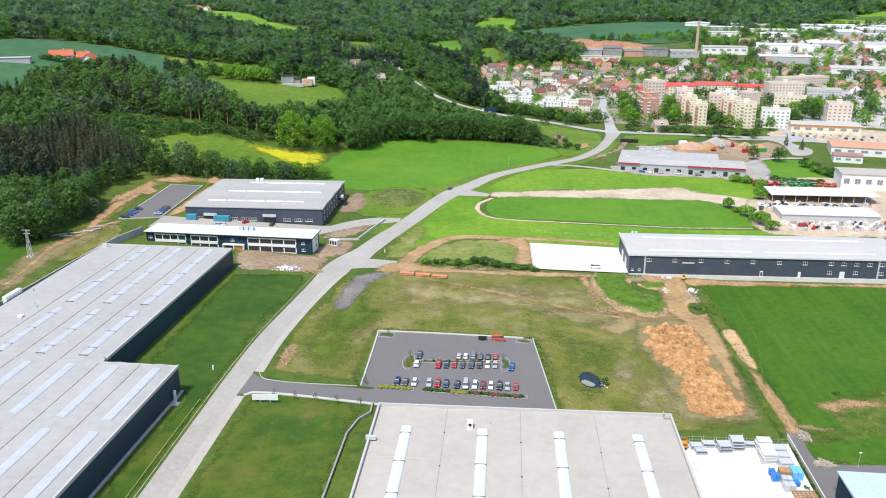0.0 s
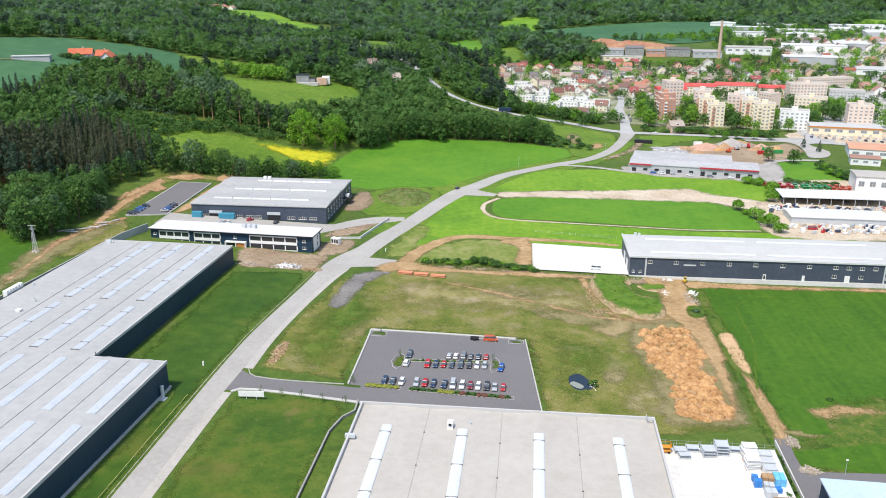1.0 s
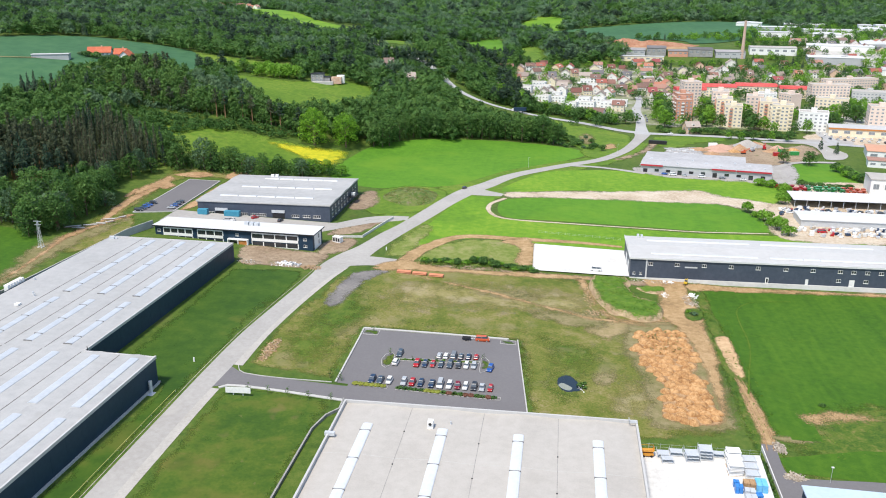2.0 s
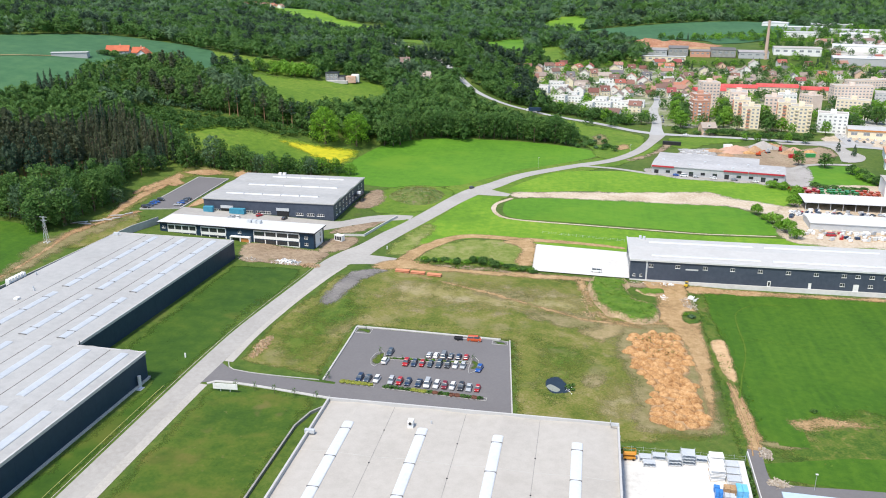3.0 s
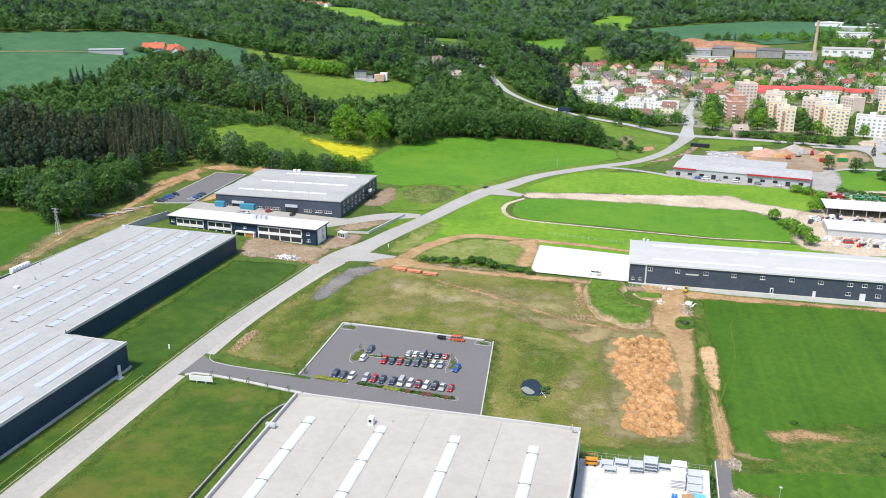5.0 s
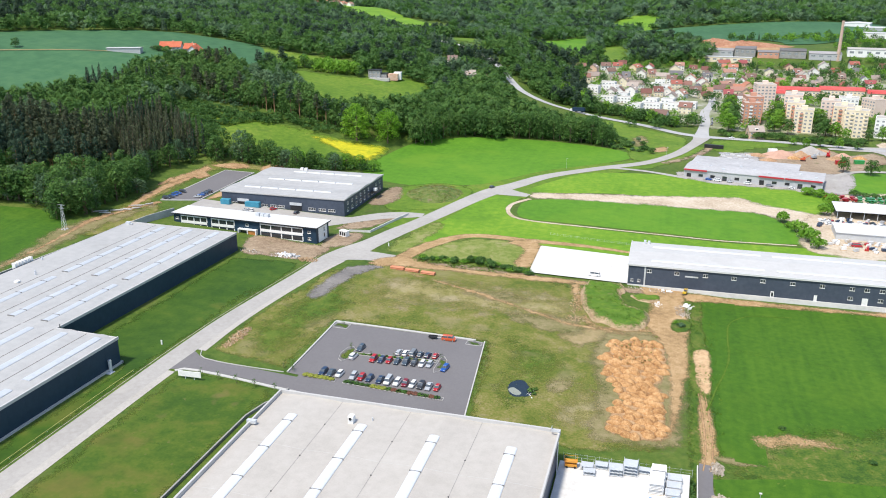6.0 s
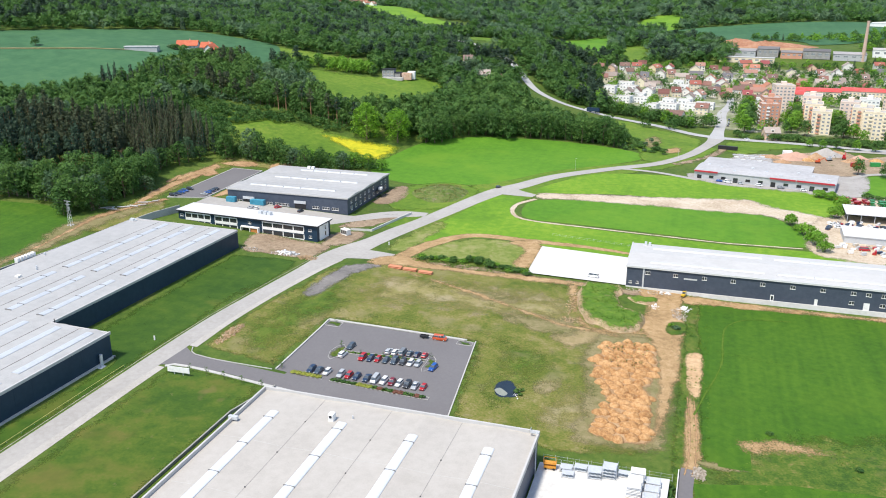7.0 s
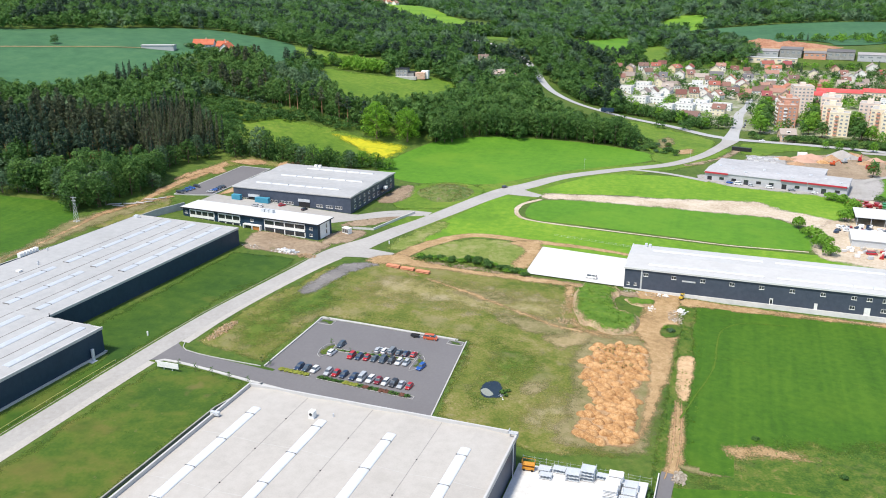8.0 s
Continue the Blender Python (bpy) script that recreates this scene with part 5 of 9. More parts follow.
part("door", Shape().box(84.6, -0.1, 0.5, 86.6, -0.02, 3.3), WHITE, hall_r, "white double door")
part("sign_ghost", Shape().box(21.5, -0.08, 5.3, 26.4, -0.02, 5.9), STEEL, hall_r, "faded grey sign band")
for yy in (7, 16):
    part("gate", Shape().box(-0.12, yy, 0.2, -0.03, yy + 4, 4.6), WHITE, hall_r, "pale sectional gate")
part("roof_unit", Shape().box(4.6, 26.8, 8.9, 5.6, 28, 10.4).box(6.2, 26.8, 8.9, 7.2, 28, 10.2), STEEL, hall_r)

# low shed beside the storage yard
shed = thing("shed", pose(80.6, 171.5, -3.8, 0, 0, -1.5), "low dark shed with pale blue roof", "shed")
part("wall", Shape().box(0, -45, -1, 40, 0, 7.2), NAVY, shed)
part("roof", Shape().loft([[(-0.4, y, z) for y, z in ((0.4, 7.2), (0.4, 7.5), (-22, 8.2), (-45, 7.5), (-45, 7.2))], [(40, y, z) for y, z in ((0.4, 7.2), (0.4, 7.5), (-22, 8.2), (-45, 7.5), (-45, 7.2))]]), surf("pale_blue_sheet", [(0.42, 0.52, 0.62), (0.5, 0.6, 0.7)], 0.1, 0.8, rough=0.4), shed)


# ---------------------------------------------------------------- vegetation
def clump_cards(rng, lobes, count, size, corners=4, droop=0.0):
    """Small leaf clumps over the skin of several lobes; returns corners (count, corners, 3) and the way each clump faces."""
    lobes = np.asarray(lobes, float)
    weight = lobes[:, 3] * lobes[:, 4] + lobes[:, 3] * lobes[:, 5]
    L = lobes[rng.choice(len(lobes), count, p=weight / weight.sum())]
    d = rng.normal(size=(count, 3))
    d /= np.linalg.norm(d, axis=1)[:, None]
    d[:, 2] = np.where(d[:, 2] < -0.45, -d[:, 2], d[:, 2])
    r = 0.74 + 0.3 * np.sqrt(rng.random(count))
    p = L[:, :3] + d * L[:, 3:6] * r[:, None]
    out_way = d / L[:, 3:6]
    out_way /= np.linalg.norm(out_way, axis=1)[:, None]
    n = out_way + rng.normal(scale=0.4, size=(count, 3)) + np.array([0, 0, 0.15])
    return clump_faces(rng, p, n, out_way, size, corners, droop)


def clump_faces(rng, p, n, out_way, size, corners, droop):
    count = len(p)
    n /= np.linalg.norm(n, axis=1)[:, None]
    a = np.cross(n, rng.normal(size=(count, 3)))
    a /= np.linalg.norm(a, axis=1)[:, None]
    b = np.cross(n, a)
    s = size * (0.6 + 0.8 * rng.random(count))[:, None]
    k = np.arange(corners) * 2 * math.pi / corners
    wob = 0.7 + 0.6 * rng.random((count, corners))
    out = p[:, None, :] + (a[:, None, :] * np.cos(k)[None, :, None] + b[:, None, :] * np.sin(k)[None, :, None]) * (s[:, None, :] * wob[:, :, None])
    out[:, :, 2] -= droop * s * 0.5 * rng.random((count, corners))
    face = out_way + 0.35 * n
    return out, face / np.linalg.norm(face, axis=1)[:, None]


def spire_cards(rng, h, w, count, size, corners=4, low=0.12, tiers=9):
    """Drooping branch tips of a spruce: tiers that narrow towards the top."""
    t = 1 - np.sqrt(rng.random(count))
    saw = (t * tiers) % 1.0
    rad = 0.5 * w * (1 - t) ** 0.8 * (1.05 - 0.4 * saw) * (0.72 + 0.33 * rng.random(count))
    a = rng.uniform(0, 6.283, count)
    way = np.stack([np.cos(a), np.sin(a), np.full(count, 0.35)], 1)
    p = np.stack([rad * way[:, 0], rad * way[:, 1], h * (low + (0.99 - low) * t)], 1)
    way /= np.linalg.norm(way, axis=1)[:, None]
    return clump_faces(rng, p, way + rng.normal(scale=0.3, size=(count, 3)), way, size, corners, 1.2)


def crown_cards(rng, kind, h, w, count, size, corners=4):
    if kind == "spruce":
        return spire_cards(rng, h, w, count, size, corners)
    return clump_cards(rng, LOBES[kind](rng, h, w), count, size, corners, 0.3)


def broadleaf_lobes(rng, h, w, n=13):
    out = [(0, 0, 0.55 * h, w * 0.33, w * 0.33, 0.36 * h), (0, 0, 0.36 * h, w * 0.38, w * 0.38, 0.22 * h)]
    for i in range(n):
        a, q = 2.4 * i + rng.random() * 0.8, (i + rng.random()) / n
        rr = w * (0.34 + 0.08 * rng.random()) * math.sqrt(max(0.04, 1 - q ** 2.2))
        rad = w * (0.15 + 0.09 * rng.random())
        out.append((rr * math.cos(a), rr * math.sin(a), h * (0.22 + 0.66 * q), rad, rad, rad * h / w * 0.8))
    return out


def pine_lobes(rng, h, w):
    out = []
    for i in range(7):
        a = 2.4 * i + rng.random()
        rr = w * (0.3 - 0.03 * i) * rng.random()
        rad = w * (0.36 - 0.03 * i)
        out.append((rr * math.cos(a), rr * math.sin(a), h * (0.56 + 0.4 * i / 6), rad, rad, h * 0.06))
    return out


def full_lobes(rng, h, w):
    """Leafed down to the grass, in heaped rounded masses."""
    out = [(0, 0, 0.48 * h, w * 0.36, w * 0.36, 0.45 * h)]
    for i in range(30):
        q, a = (i + rng.random()) / 30, 2.4 * i + rng.random() * 0.6
        rr = w * 0.38 * math.sqrt(max(0.03, 1 - abs(2 * q - 0.8) ** 2.2 / 1.5))
        rad = w * (0.11 + 0.07 * rng.random())
        out.append((rr * math.cos(a), rr * math.sin(a), h * (0.1 + 0.8 * q), rad, rad, rad * 0.9 * h / w * 0.8))
    return out


LOBES = {"broadleaf": broadleaf_lobes, "pine": pine_lobes, "full": full_lobes}


def trunk_shape(rng, kind, h, w):
    s = Shape()
    top = {"broadleaf": 0.7, "full": 0.7, "pine": 0.95, "spruce": 0.97}[kind] * h
    r = 0.017 * h + 0.06
    s.tube((0, 0, -0.6), (0.02 * h * rng.normal() * 0.5, 0, top * 0.5), r, r * 0.75, 7)
    s.tube((0, 0, top * 0.45), (0.1, 0.1, top), r * 0.8, r * 0.15, 6)
    if kind in ("broadleaf", "full"):
        for i in range(5):
            a = i * 1.26 + rng.random()
            z = h * (0.25 + 0.06 * i)
            s.tube((0, 0, z), (0.3 * w * math.cos(a), 0.3 * w * math.sin(a), z + 0.2 * h), r * 0.45, r * 0.1, 5)
    elif kind == "pine":
        for i in range(5):
            a = i * 1.3 + rng.random()
            z = h * (0.55 + 0.07 * i)
            s.tube((0, 0, z), (0.25 * w * math.cos(a), 0.25 * w * math.sin(a), z + 0.06 * h), r * 0.3, r * 0.08, 4)
    return s


def cards_mesh(name, cards, material, faces=None):
    n, c, _ = cards.shape
    m = bpy.data.meshes.new(name)
    m.vertices.add(n * c)
    m.vertices.foreach_set("co", cards.reshape(-1))
    m.loops.add(n * c)
    m.loops.foreach_set("vertex_index", np.arange(n * c))
    m.polygons.add(n)
    m.polygons.foreach_set("loop_start", np.arange(n) * c)
    m.materials.append(material)
    m.update(calc_edges=True)
    if faces is not None:
        m.polygons.foreach_set("use_smooth", [True] * n)
        m.attributes.new("custom_normal", "FLOAT_VECTOR", "POINT").data.foreach_set("vector", np.repeat(faces, c, 0).astype(np.float32).ravel())
    return m


TREE_MESHES = {}


def tree(kind, x, y, h, w, material, label, seed=0, group="", name="tree", cards=620, size=0.62, variants=3):
    """A tree of its own: tapered trunk with limbs, crown of many leaf clumps."""
    w0 = 3.6 if kind == "pine" else 7.0
    key = (kind, material.name, seed % variants, cards)
    if key not in TREE_MESHES:
        rng = np.random.default_rng(17 + 7 * (seed % variants) + len(kind))
        leaf, way = crown_cards(rng, kind, 10.0, w0, cards, size * (1.0 if w0 == 7.0 else 0.62))
        crown = cards_mesh("crown", leaf, material, way)
        TREE_MESHES[key] = (trunk_shape(rng, kind, 10.0, w0).mesh("trunk", PINE_BARK if kind == "pine" else BARK), crown)
    trunk, crown = TREE_MESHES[key]
    ob = thing(name, pose(x, y, ground_z(x, y), 0, 0, (seed * 77) % 360), label, "tree" if name == "tree" else "bush", group)
    ob.scale = (w / w0, w / w0, h / 10.0)
    part("trunk", trunk, BARK, ob)
    part("crown", crown, material, ob)
    return ob


def bush(x, y, h, w, material, label, seed=0, group="", lift=0.0):
    """A low shrub with several stems."""
    key = ("bush", material.name, seed % 3)
    if key not in TREE_MESHES:
        rng = np.random.default_rng(90 + seed % 3)
        lobes = [(1.6 * math.cos(i * 1.25), 1.6 * math.sin(i * 1.25), 1.6 + rng.random(), 1.7, 1.7, 1.5) for i in range(5)] + [(0, 0, 2.4, 2.0, 2.0, 1.6)]
        st = Shape()
        for i in range(5):
            st.tube((0.2 * math.cos(i * 1.25), 0.2 * math.sin(i * 1.25), -0.3), (1.3 * math.cos(i * 1.25), 1.3 * math.sin(i * 1.25), 2.2), 0.09, 0.03, 5)
        leaf, way = clump_cards(rng, lobes, 380, 0.5, 4, 0.3)
        shrub = (leaf, material, way)
        TREE_MESHES[key] = (st.mesh("stem", BARK), cards_mesh("foliage", *shrub))
    stems, leaves = TREE_MESHES[key]
    ob = thing("bush", pose(x, y, ground_z(x, y) + (lift if lift else 0.0), 0, 0, (seed * 53) % 360), label, "bush", group)
    ob.scale = (w / 6.0, w / 6.0, h / 4.2)
    part("stem", stems, BARK, ob)
    part("foliage", leaves, material, ob)
    return ob


def scatter(rng, x0, x1, y0, y1, gap, keep):
    """Jittered places, about gap metres apart, where keep(x, y) holds."""
    xs, ys = np.meshgrid(np.arange(x0, x1, gap), np.arange(y0, y1, gap))
    xs = (xs + rng.uniform(-0.48, 0.48, xs.shape) * gap).ravel()
    ys = (ys + rng.uniform(-0.48, 0.48, ys.shape) * gap).ravel()
    ok = keep(xs, ys)
    return xs[ok], ys[ok]


def woods(name, xs, ys, mix, cards, size, label, corners=4, trunks=True, seed=1, high=(15, 22), wide=(6, 9), bark=None):
    """Many trees joined: one mesh of crowns for each kind of leaf, one of trunks."""
    rng = np.random.default_rng(seed)
    base = thing(name, pose(0, 0, 0), label, "woodland", kind="stuff")
    share = np.array([m[2] for m in mix], float)
    patch = np.array([noise.noise(Vector((x / 45, y / 45, seed * 3.1))) for x, y in zip(xs, ys)])
    u = np.clip(0.5 + 0.75 * patch + rng.uniform(-0.22, 0.22, len(xs)), 0, 0.999)
    which = np.searchsorted(np.cumsum(share / share.sum()), u)
    zs = land(xs, ys)
    tr = Shape()
    for k, (kind, material, _) in enumerate(mix):
        fh, fw = {"broadleaf": (0.86, 1.14), "pine": (1.08, 0.74), "spruce": (1.05, 0.6)}[kind]
        mh, mw = fh * sum(high) / 2, fw * sum(wide) / 2
        w0 = 10.0 * mw / mh
        fit = ((mw / 7) ** 2 * mh / 10) ** (1 / 3) / (mh / 10)
        protos = [crown_cards(np.random.default_rng(seed * 31 + k * 7 + j), kind, 10.0, w0, cards, size * fit, corners) for j in range(5)]
        here = np.where(which == k)[0]
        if not len(here):
            continue
        out, ways = [], []
        for i in here:
            h, w = fh * rng.uniform(*high), fw * rng.uniform(*wide)
            a = rng.random() * 6.283
            c, way = protos[i % 5]
            q = np.empty_like(c)
            q[..., 0] = (c[..., 0] * math.cos(a) - c[..., 1] * math.sin(a)) * w / w0 + xs[i]
            q[..., 1] = (c[..., 0] * math.sin(a) + c[..., 1] * math.cos(a)) * w / w0 + ys[i]
            q[..., 2] = c[..., 2] * h / 10 + zs[i]
            out.append(q)
            ways.append(np.stack([way[:, 0] * math.cos(a) - way[:, 1] * math.sin(a), way[:, 0] * math.sin(a) + way[:, 1] * math.cos(a), way[:, 2]], 1))
            if trunks:
                r = 0.012 * h + 0.05
                tr.tube((xs[i], ys[i], zs[i] - 0.5), (xs[i], ys[i], zs[i] + h * (0.5 if kind == "broadleaf" else 0.9)), r, r * 0.35, 4, False)
        tagged(part("crowns", cards_mesh("crowns", np.concatenate(out), material, np.concatenate(ways)), material, base), kind="stuff")
    if tr.v:
        tagged(part("trunks", tr, bark or BARK, base), kind="stuff")
    return base


OPEN = [HOUSE_FIELD, UPPER_FIELD, LEFT_FIELD, MEADOW_UP, STRIP_UP, KNOLL_FIELD, VALLEY_STRIP, FAR_TEAL, FAR_PALE, FAR_STRIP, MID_STRIP, FAR_RIGHT, QUARRY]
ROAD_UP = np.array([(-330, 950), (-210, 890), (-128, 836), (-100, 800), (-84, 766), (-66, 733), (-40, 711), (-5, 704), (37, 690)], float)


def near_line(pts, x, y):
    best = np.full(np.shape(x), 1e9)
    for a, b in zip(pts, pts[1:]):
        ab = b - a
        s = np.clip(((x - a[0]) * ab[0] + (y - a[1]) * ab[1]) / (ab @ ab), 0, 1)
        best = np.minimum(best, np.hypot(x - a[0] - s * ab[0], y - a[1] - s * ab[1]))
    return best


def closed(x, y):
    """Where no field or road keeps the trees away."""
    ok = near_line(ROAD_UP, x, y) > 9
    for s in range(0, 84, 7):
        ok &= near_line(ROAD_UP[4:8], x - 0.17 * s, y + s) > 6
    ok &= np.hypot((x + 326) / 30, (y - 592) / 40) > 1
    for s in (0, 7):
        for poly in OPEN[:5]:
            ok &= ~inside(poly, x - 0.25 * s, y + s)
    for s in (0, 20):
        for poly in OPEN[5:]:
            ok &= ~inside(poly, x - 0.1 * s, y + s)
    return ok


WOOD_EDGE = [(-330, 285), (-238, 302), (-216, 314), (-198, 304), (-191, 312), (-193, 330), (-192, 358), (-201, 376), (-203, 398), (-196, 412), (-192, 424), (-200, 436), (-224, 448), (-252, 478), (-262, 502), (-340, 560), (-380, 480), (-420, 400)]
GROVE = [(-262, 506), (-205, 512), (-150, 516), (-112, 526), (-98, 524), (-84, 552), (-48, 580), (-12, 594), (24, 588), (26, 604), (8, 632), (-10, 652), (-50, 664), (-85, 700), (-100, 690), (-104, 650), (-126, 596), (-172, 562), (-235, 566), (-285, 610), (-330, 566)]
rng = np.random.default_rng(4)

# tall mixed forest at the left: pines, a stand of spruce, oaks behind and before
PINES = [(-300, 350), (-290, 392), (-240, 396), (-219, 380), (-214, 352), (-226, 332), (-246, 312)]
SPRUCES = [(-258, 405), (-256, 452), (-222, 456), (-201, 438), (-192, 414), (-200, 386), (-202, 366), (-218, 378), (-240, 394)]
xs, ys = scatter(rng, -430, -105, 280, 565, 5.2, lambda x, y: inside(WOOD_EDGE, x, y) & closed(x, y) & (rim_distance(WOOD_EDGE, x, y) > 4) & (x > -1.0 * y + 45))
stand = np.where(inside(PINES, xs, ys), 1, np.where(inside(SPRUCES, xs, ys), 2, 0))
woods("forest", xs[stand == 1], ys[stand == 1], [("broadleaf", LEAF_MID, 0.14), ("pine", LEAF_DARK, 0.5), ("pine", LEAF_BROWN, 0.36)], 260, 0.6, "tall dark pines with bare reddish trunks", seed=3, high=(18, 24), bark=PINE_BARK)
woods("forest", xs[stand == 2], ys[stand == 2], [("spruce", LEAF_BROWN, 0.5), ("spruce", LEAF_DARK, 0.4), ("broadleaf", LEAF_MID, 0.1)], 300, 0.62, "dense stand of brownish spruce", seed=4, high=(17, 23), wide=(7, 9))
woods("forest", xs[stand == 0], ys[stand == 0], [("spruce", LEAF_DARK, 0.14), ("broadleaf", LEAF_MID, 0.64), ("broadleaf", LEAF_PALE, 0.22)], 250, 0.72, "dark deciduous forest with single conifers", seed=13, high=(13, 19), wide=(6.5, 9.5))
# grove and plantation above the meadow
xs, ys = scatter(rng, -340, 40, 500, 745, 6.0, lambda x, y: inside(GROVE, x, y) & closed(x, y) & (rim_distance(GROVE, x, y) > 4))
left = xs < -148
woods("forest", xs[left], ys[left], [("pine", LEAF_BROWN, 0.16), ("broadleaf", LEAF_MID, 0.56), ("broadleaf", LEAF_PALE, 0.28)], 170, 0.8, "young pine plantation on the slope", seed=5, high=(12, 17), bark=PINE_BARK)
woods("forest", xs[~left], ys[~left], [("broadleaf", LEAF_MID, 1.0)], 170, 0.9, "dense deciduous grove above the green field", seed=6, high=(15, 21), wide=(8, 12))
# row of light trees between two meadows
ROW = [(-262, 616), (-234, 624), (-207, 628), (-184, 636), (-180, 646), (-194, 650), (-215, 646), (-244, 640)]
xs, ys = scatter(rng, -270, -170, 600, 656, 6.0, lambda x, y: inside(ROW, x, y))
woods("tree_row", xs, ys, [("broadleaf", LEAF_MID, 0.6), ("broadleaf", LEAF_LIGHT, 0.4)], 150, 0.8, "row of light green trees between meadows", seed=19, high=(8, 13), wide=(6, 9))
# scrub along the meadow
SLOPE = [(-290, 520), (-262, 506), (-246, 508), (-225, 512), (-226, 524), (-240, 534), (-262, 545), (-285, 540)]
xs, ys = scatter(rng, -295, -220, 500, 548, 4.4, lambda x, y: inside(SLOPE, x, y))
woods("scrub", xs, ys, [("broadleaf", LEAF_PALE, 0.6), ("broadleaf", LEAF_MID, 0.4)], 70, 0.95, "greyish young scrub on the slope", seed=25, trunks=False, high=(3, 6), wide=(4.5, 7))
SCRUBLAND = [(-330, 540), (-262, 500), (-232, 505), (-200, 514), (-178, 516), (-150, 517), (-128, 515), (-150, 509), (-186, 504), (-206, 488), (-216, 470), (-208, 450), (-222, 446), (-255, 478)]
xs, ys = scatter(rng, -335, -120, 440, 545, 4.6, lambda x, y: inside(SCRUBLAND, x, y))
woods("scrub", xs, ys, [("broadleaf", LEAF_MID, 1.0)], 70, 0.95, "dense young scrub between wood and meadow", seed=15, trunks=False, high=(3, 7), wide=(4.5, 7.5))
xs, ys = scatter(rng, -200, -96, 424, 462, 5.0, lambda x, y: inside([(-198, 426), (-170, 432), (-140, 434), (-112, 444), (-102, 452), (-108, 462), (-140, 462), (-190, 452)], x, y))
woods("scrub", xs, ys, [("broadleaf", LEAF_MID, 0.8), ("broadleaf", LEAF_LIGHT, 0.2)], 110, 0.7, "low belt of leafy scrub behind the production hall", seed=16, trunks=True, high=(4, 8), wide=(4.5, 7))
# hills behind
xs, ys = scatter(rng, -1000, 20, 470, 1320, 9.6, lambda x, y: (-x > np.interp(y, FOOT_Y, FOOT_X) + 6) & closed(x, y) & ~inside(WOOD_EDGE, x, y) & ~inside(GROVE, x, y) & (x > -1.02 * y + 60) & ((y > 560) | (x < -245)) & (np.hypot(x + 163, y - 640) > 24) & (np.hypot(x + 330, y - 612) > 22) & (np.hypot(x + 363, y - 579) > 16) & (np.hypot(x + 140, y - 760) > 13) & (np.hypot(x + 108, y - 712) > 15))
woods("forest", xs, ys, [("pine", LEAF_DARK, 0.24), ("broadleaf", LEAF_MID, 0.5), ("broadleaf", LEAF_PALE, 0.18), ("spruce", LEAF_DARK, 0.08)], 92, 1.3, "dark forest covering the hills", corners=3, seed=7, trunks=False, high=(11, 17), wide=(9, 13))
ROADSIDE = [(-70, 762), (-40, 728), (-6, 718), (36, 706), (66, 690), (74, 700), (48, 722), (0, 742), (-40, 782)]
xs, ys = scatter(rng, -75, 80, 685, 785, 5.0, lambda x, y: inside(ROADSIDE, x, y) & (near_line(ROAD_UP, x, y) > 8))
woods("scrub", xs, ys, [("broadleaf", LEAF_MID, 0.75), ("spruce", LEAF_DARK, 0.25)], 110, 0.8, "dark belt of trees between road and village", seed=18, trunks=True, high=(6, 11), wide=(6, 9))
EDGE_WOOD = [(-110, 960), (-95, 1250), (-50, 1330), (70, 1320), (80, 1150), (30, 1110), (-18, 1060), (-45, 1000), (-62, 945)]
xs, ys = scatter(rng, -120, 90, 930, 1340, 11.0, lambda x, y: inside(EDGE_WOOD, x, y) & closed(x, y))
woods("forest", xs, ys, [("pine", LEAF_DARK, 0.3), ("broadleaf", LEAF_MID, 0.7)], 100, 1.2, "mixed wood above the village", corners=3, seed=8, trunks=False, high=(12, 18), wide=(9, 13))
# far country
TOWN = [(-60, 720), (-70, 900), (-20, 1090), (100, 1130), (130, 1400), (260, 1420), (330, 1500), (560, 1700), (1100, 1900), (900, 900), (500, 500), (240, 540), (100, 640)]


def far_woods(x, y):
    n = np.array([noise.noise(Vector((a / 230, b / 260, 4.0))) + 0.4 * noise.noise(Vector((a / 90, b / 90, 8.0))) for a, b in zip(np.ravel(x), np.ravel(y))])
    r = np.hypot(x, y)
    return (n > -0.5) & closed(x, y) & ~inside(TOWN, x, y) & (r > 1130) & ((-x < np.interp(y, FOOT_Y, FOOT_X) + 6) | (r > 1320)) & (x > -1.1 * y) & (x < 0.62 * y + 150) & (np.hypot(x + 650, y - 1610) > 80)


xs, ys = scatter(rng, -1500, 900, 1000, 1900, 18.0, far_woods)
woods("forest", xs, ys, [("pine", LEAF_DARK, 0.2), ("broadleaf", LEAF_MID, 0.3), ("broadleaf", LEAF_PALE, 0.5)], 26, 2.4, "distant woods on rolling hills", corners=3, trunks=False, seed=9, high=(15, 21), wide=(16, 22))
xs, ys = scatter(rng, -1900, 2100, 1900, 3300, 26.0, far_woods)
woods("forest", xs, ys, [("pine", LEAF_DARK, 0.2), ("broadleaf", LEAF_MID, 0.3), ("broadleaf", LEAF_PALE, 0.5)], 18, 3.2, "distant woods towards the horizon", corners=3, trunks=False, seed=10, high=(16, 24), wide=(24, 32))

# trees of their own along the edges
for i, (x, y, h, w) in enumerate([(-136.5, 510, 25, 21), (-117.5, 517, 23, 19)]):
    tree("full", x, y, h, w, LEAF_LIME, "tall bright green lime tree at the meadow corner", i, "bright trees at the meadow", cards=4200, size=0.15)
tree("broadleaf", -101, 527, 15, 12, LEAF_MID, "dark green tree beside the limes", 1, "bright trees at the meadow", cards=900, size=0.38)
edge_pts = line([(x, y, 0) for x, y in WOOD_EDGE[1:13]], 6.5)
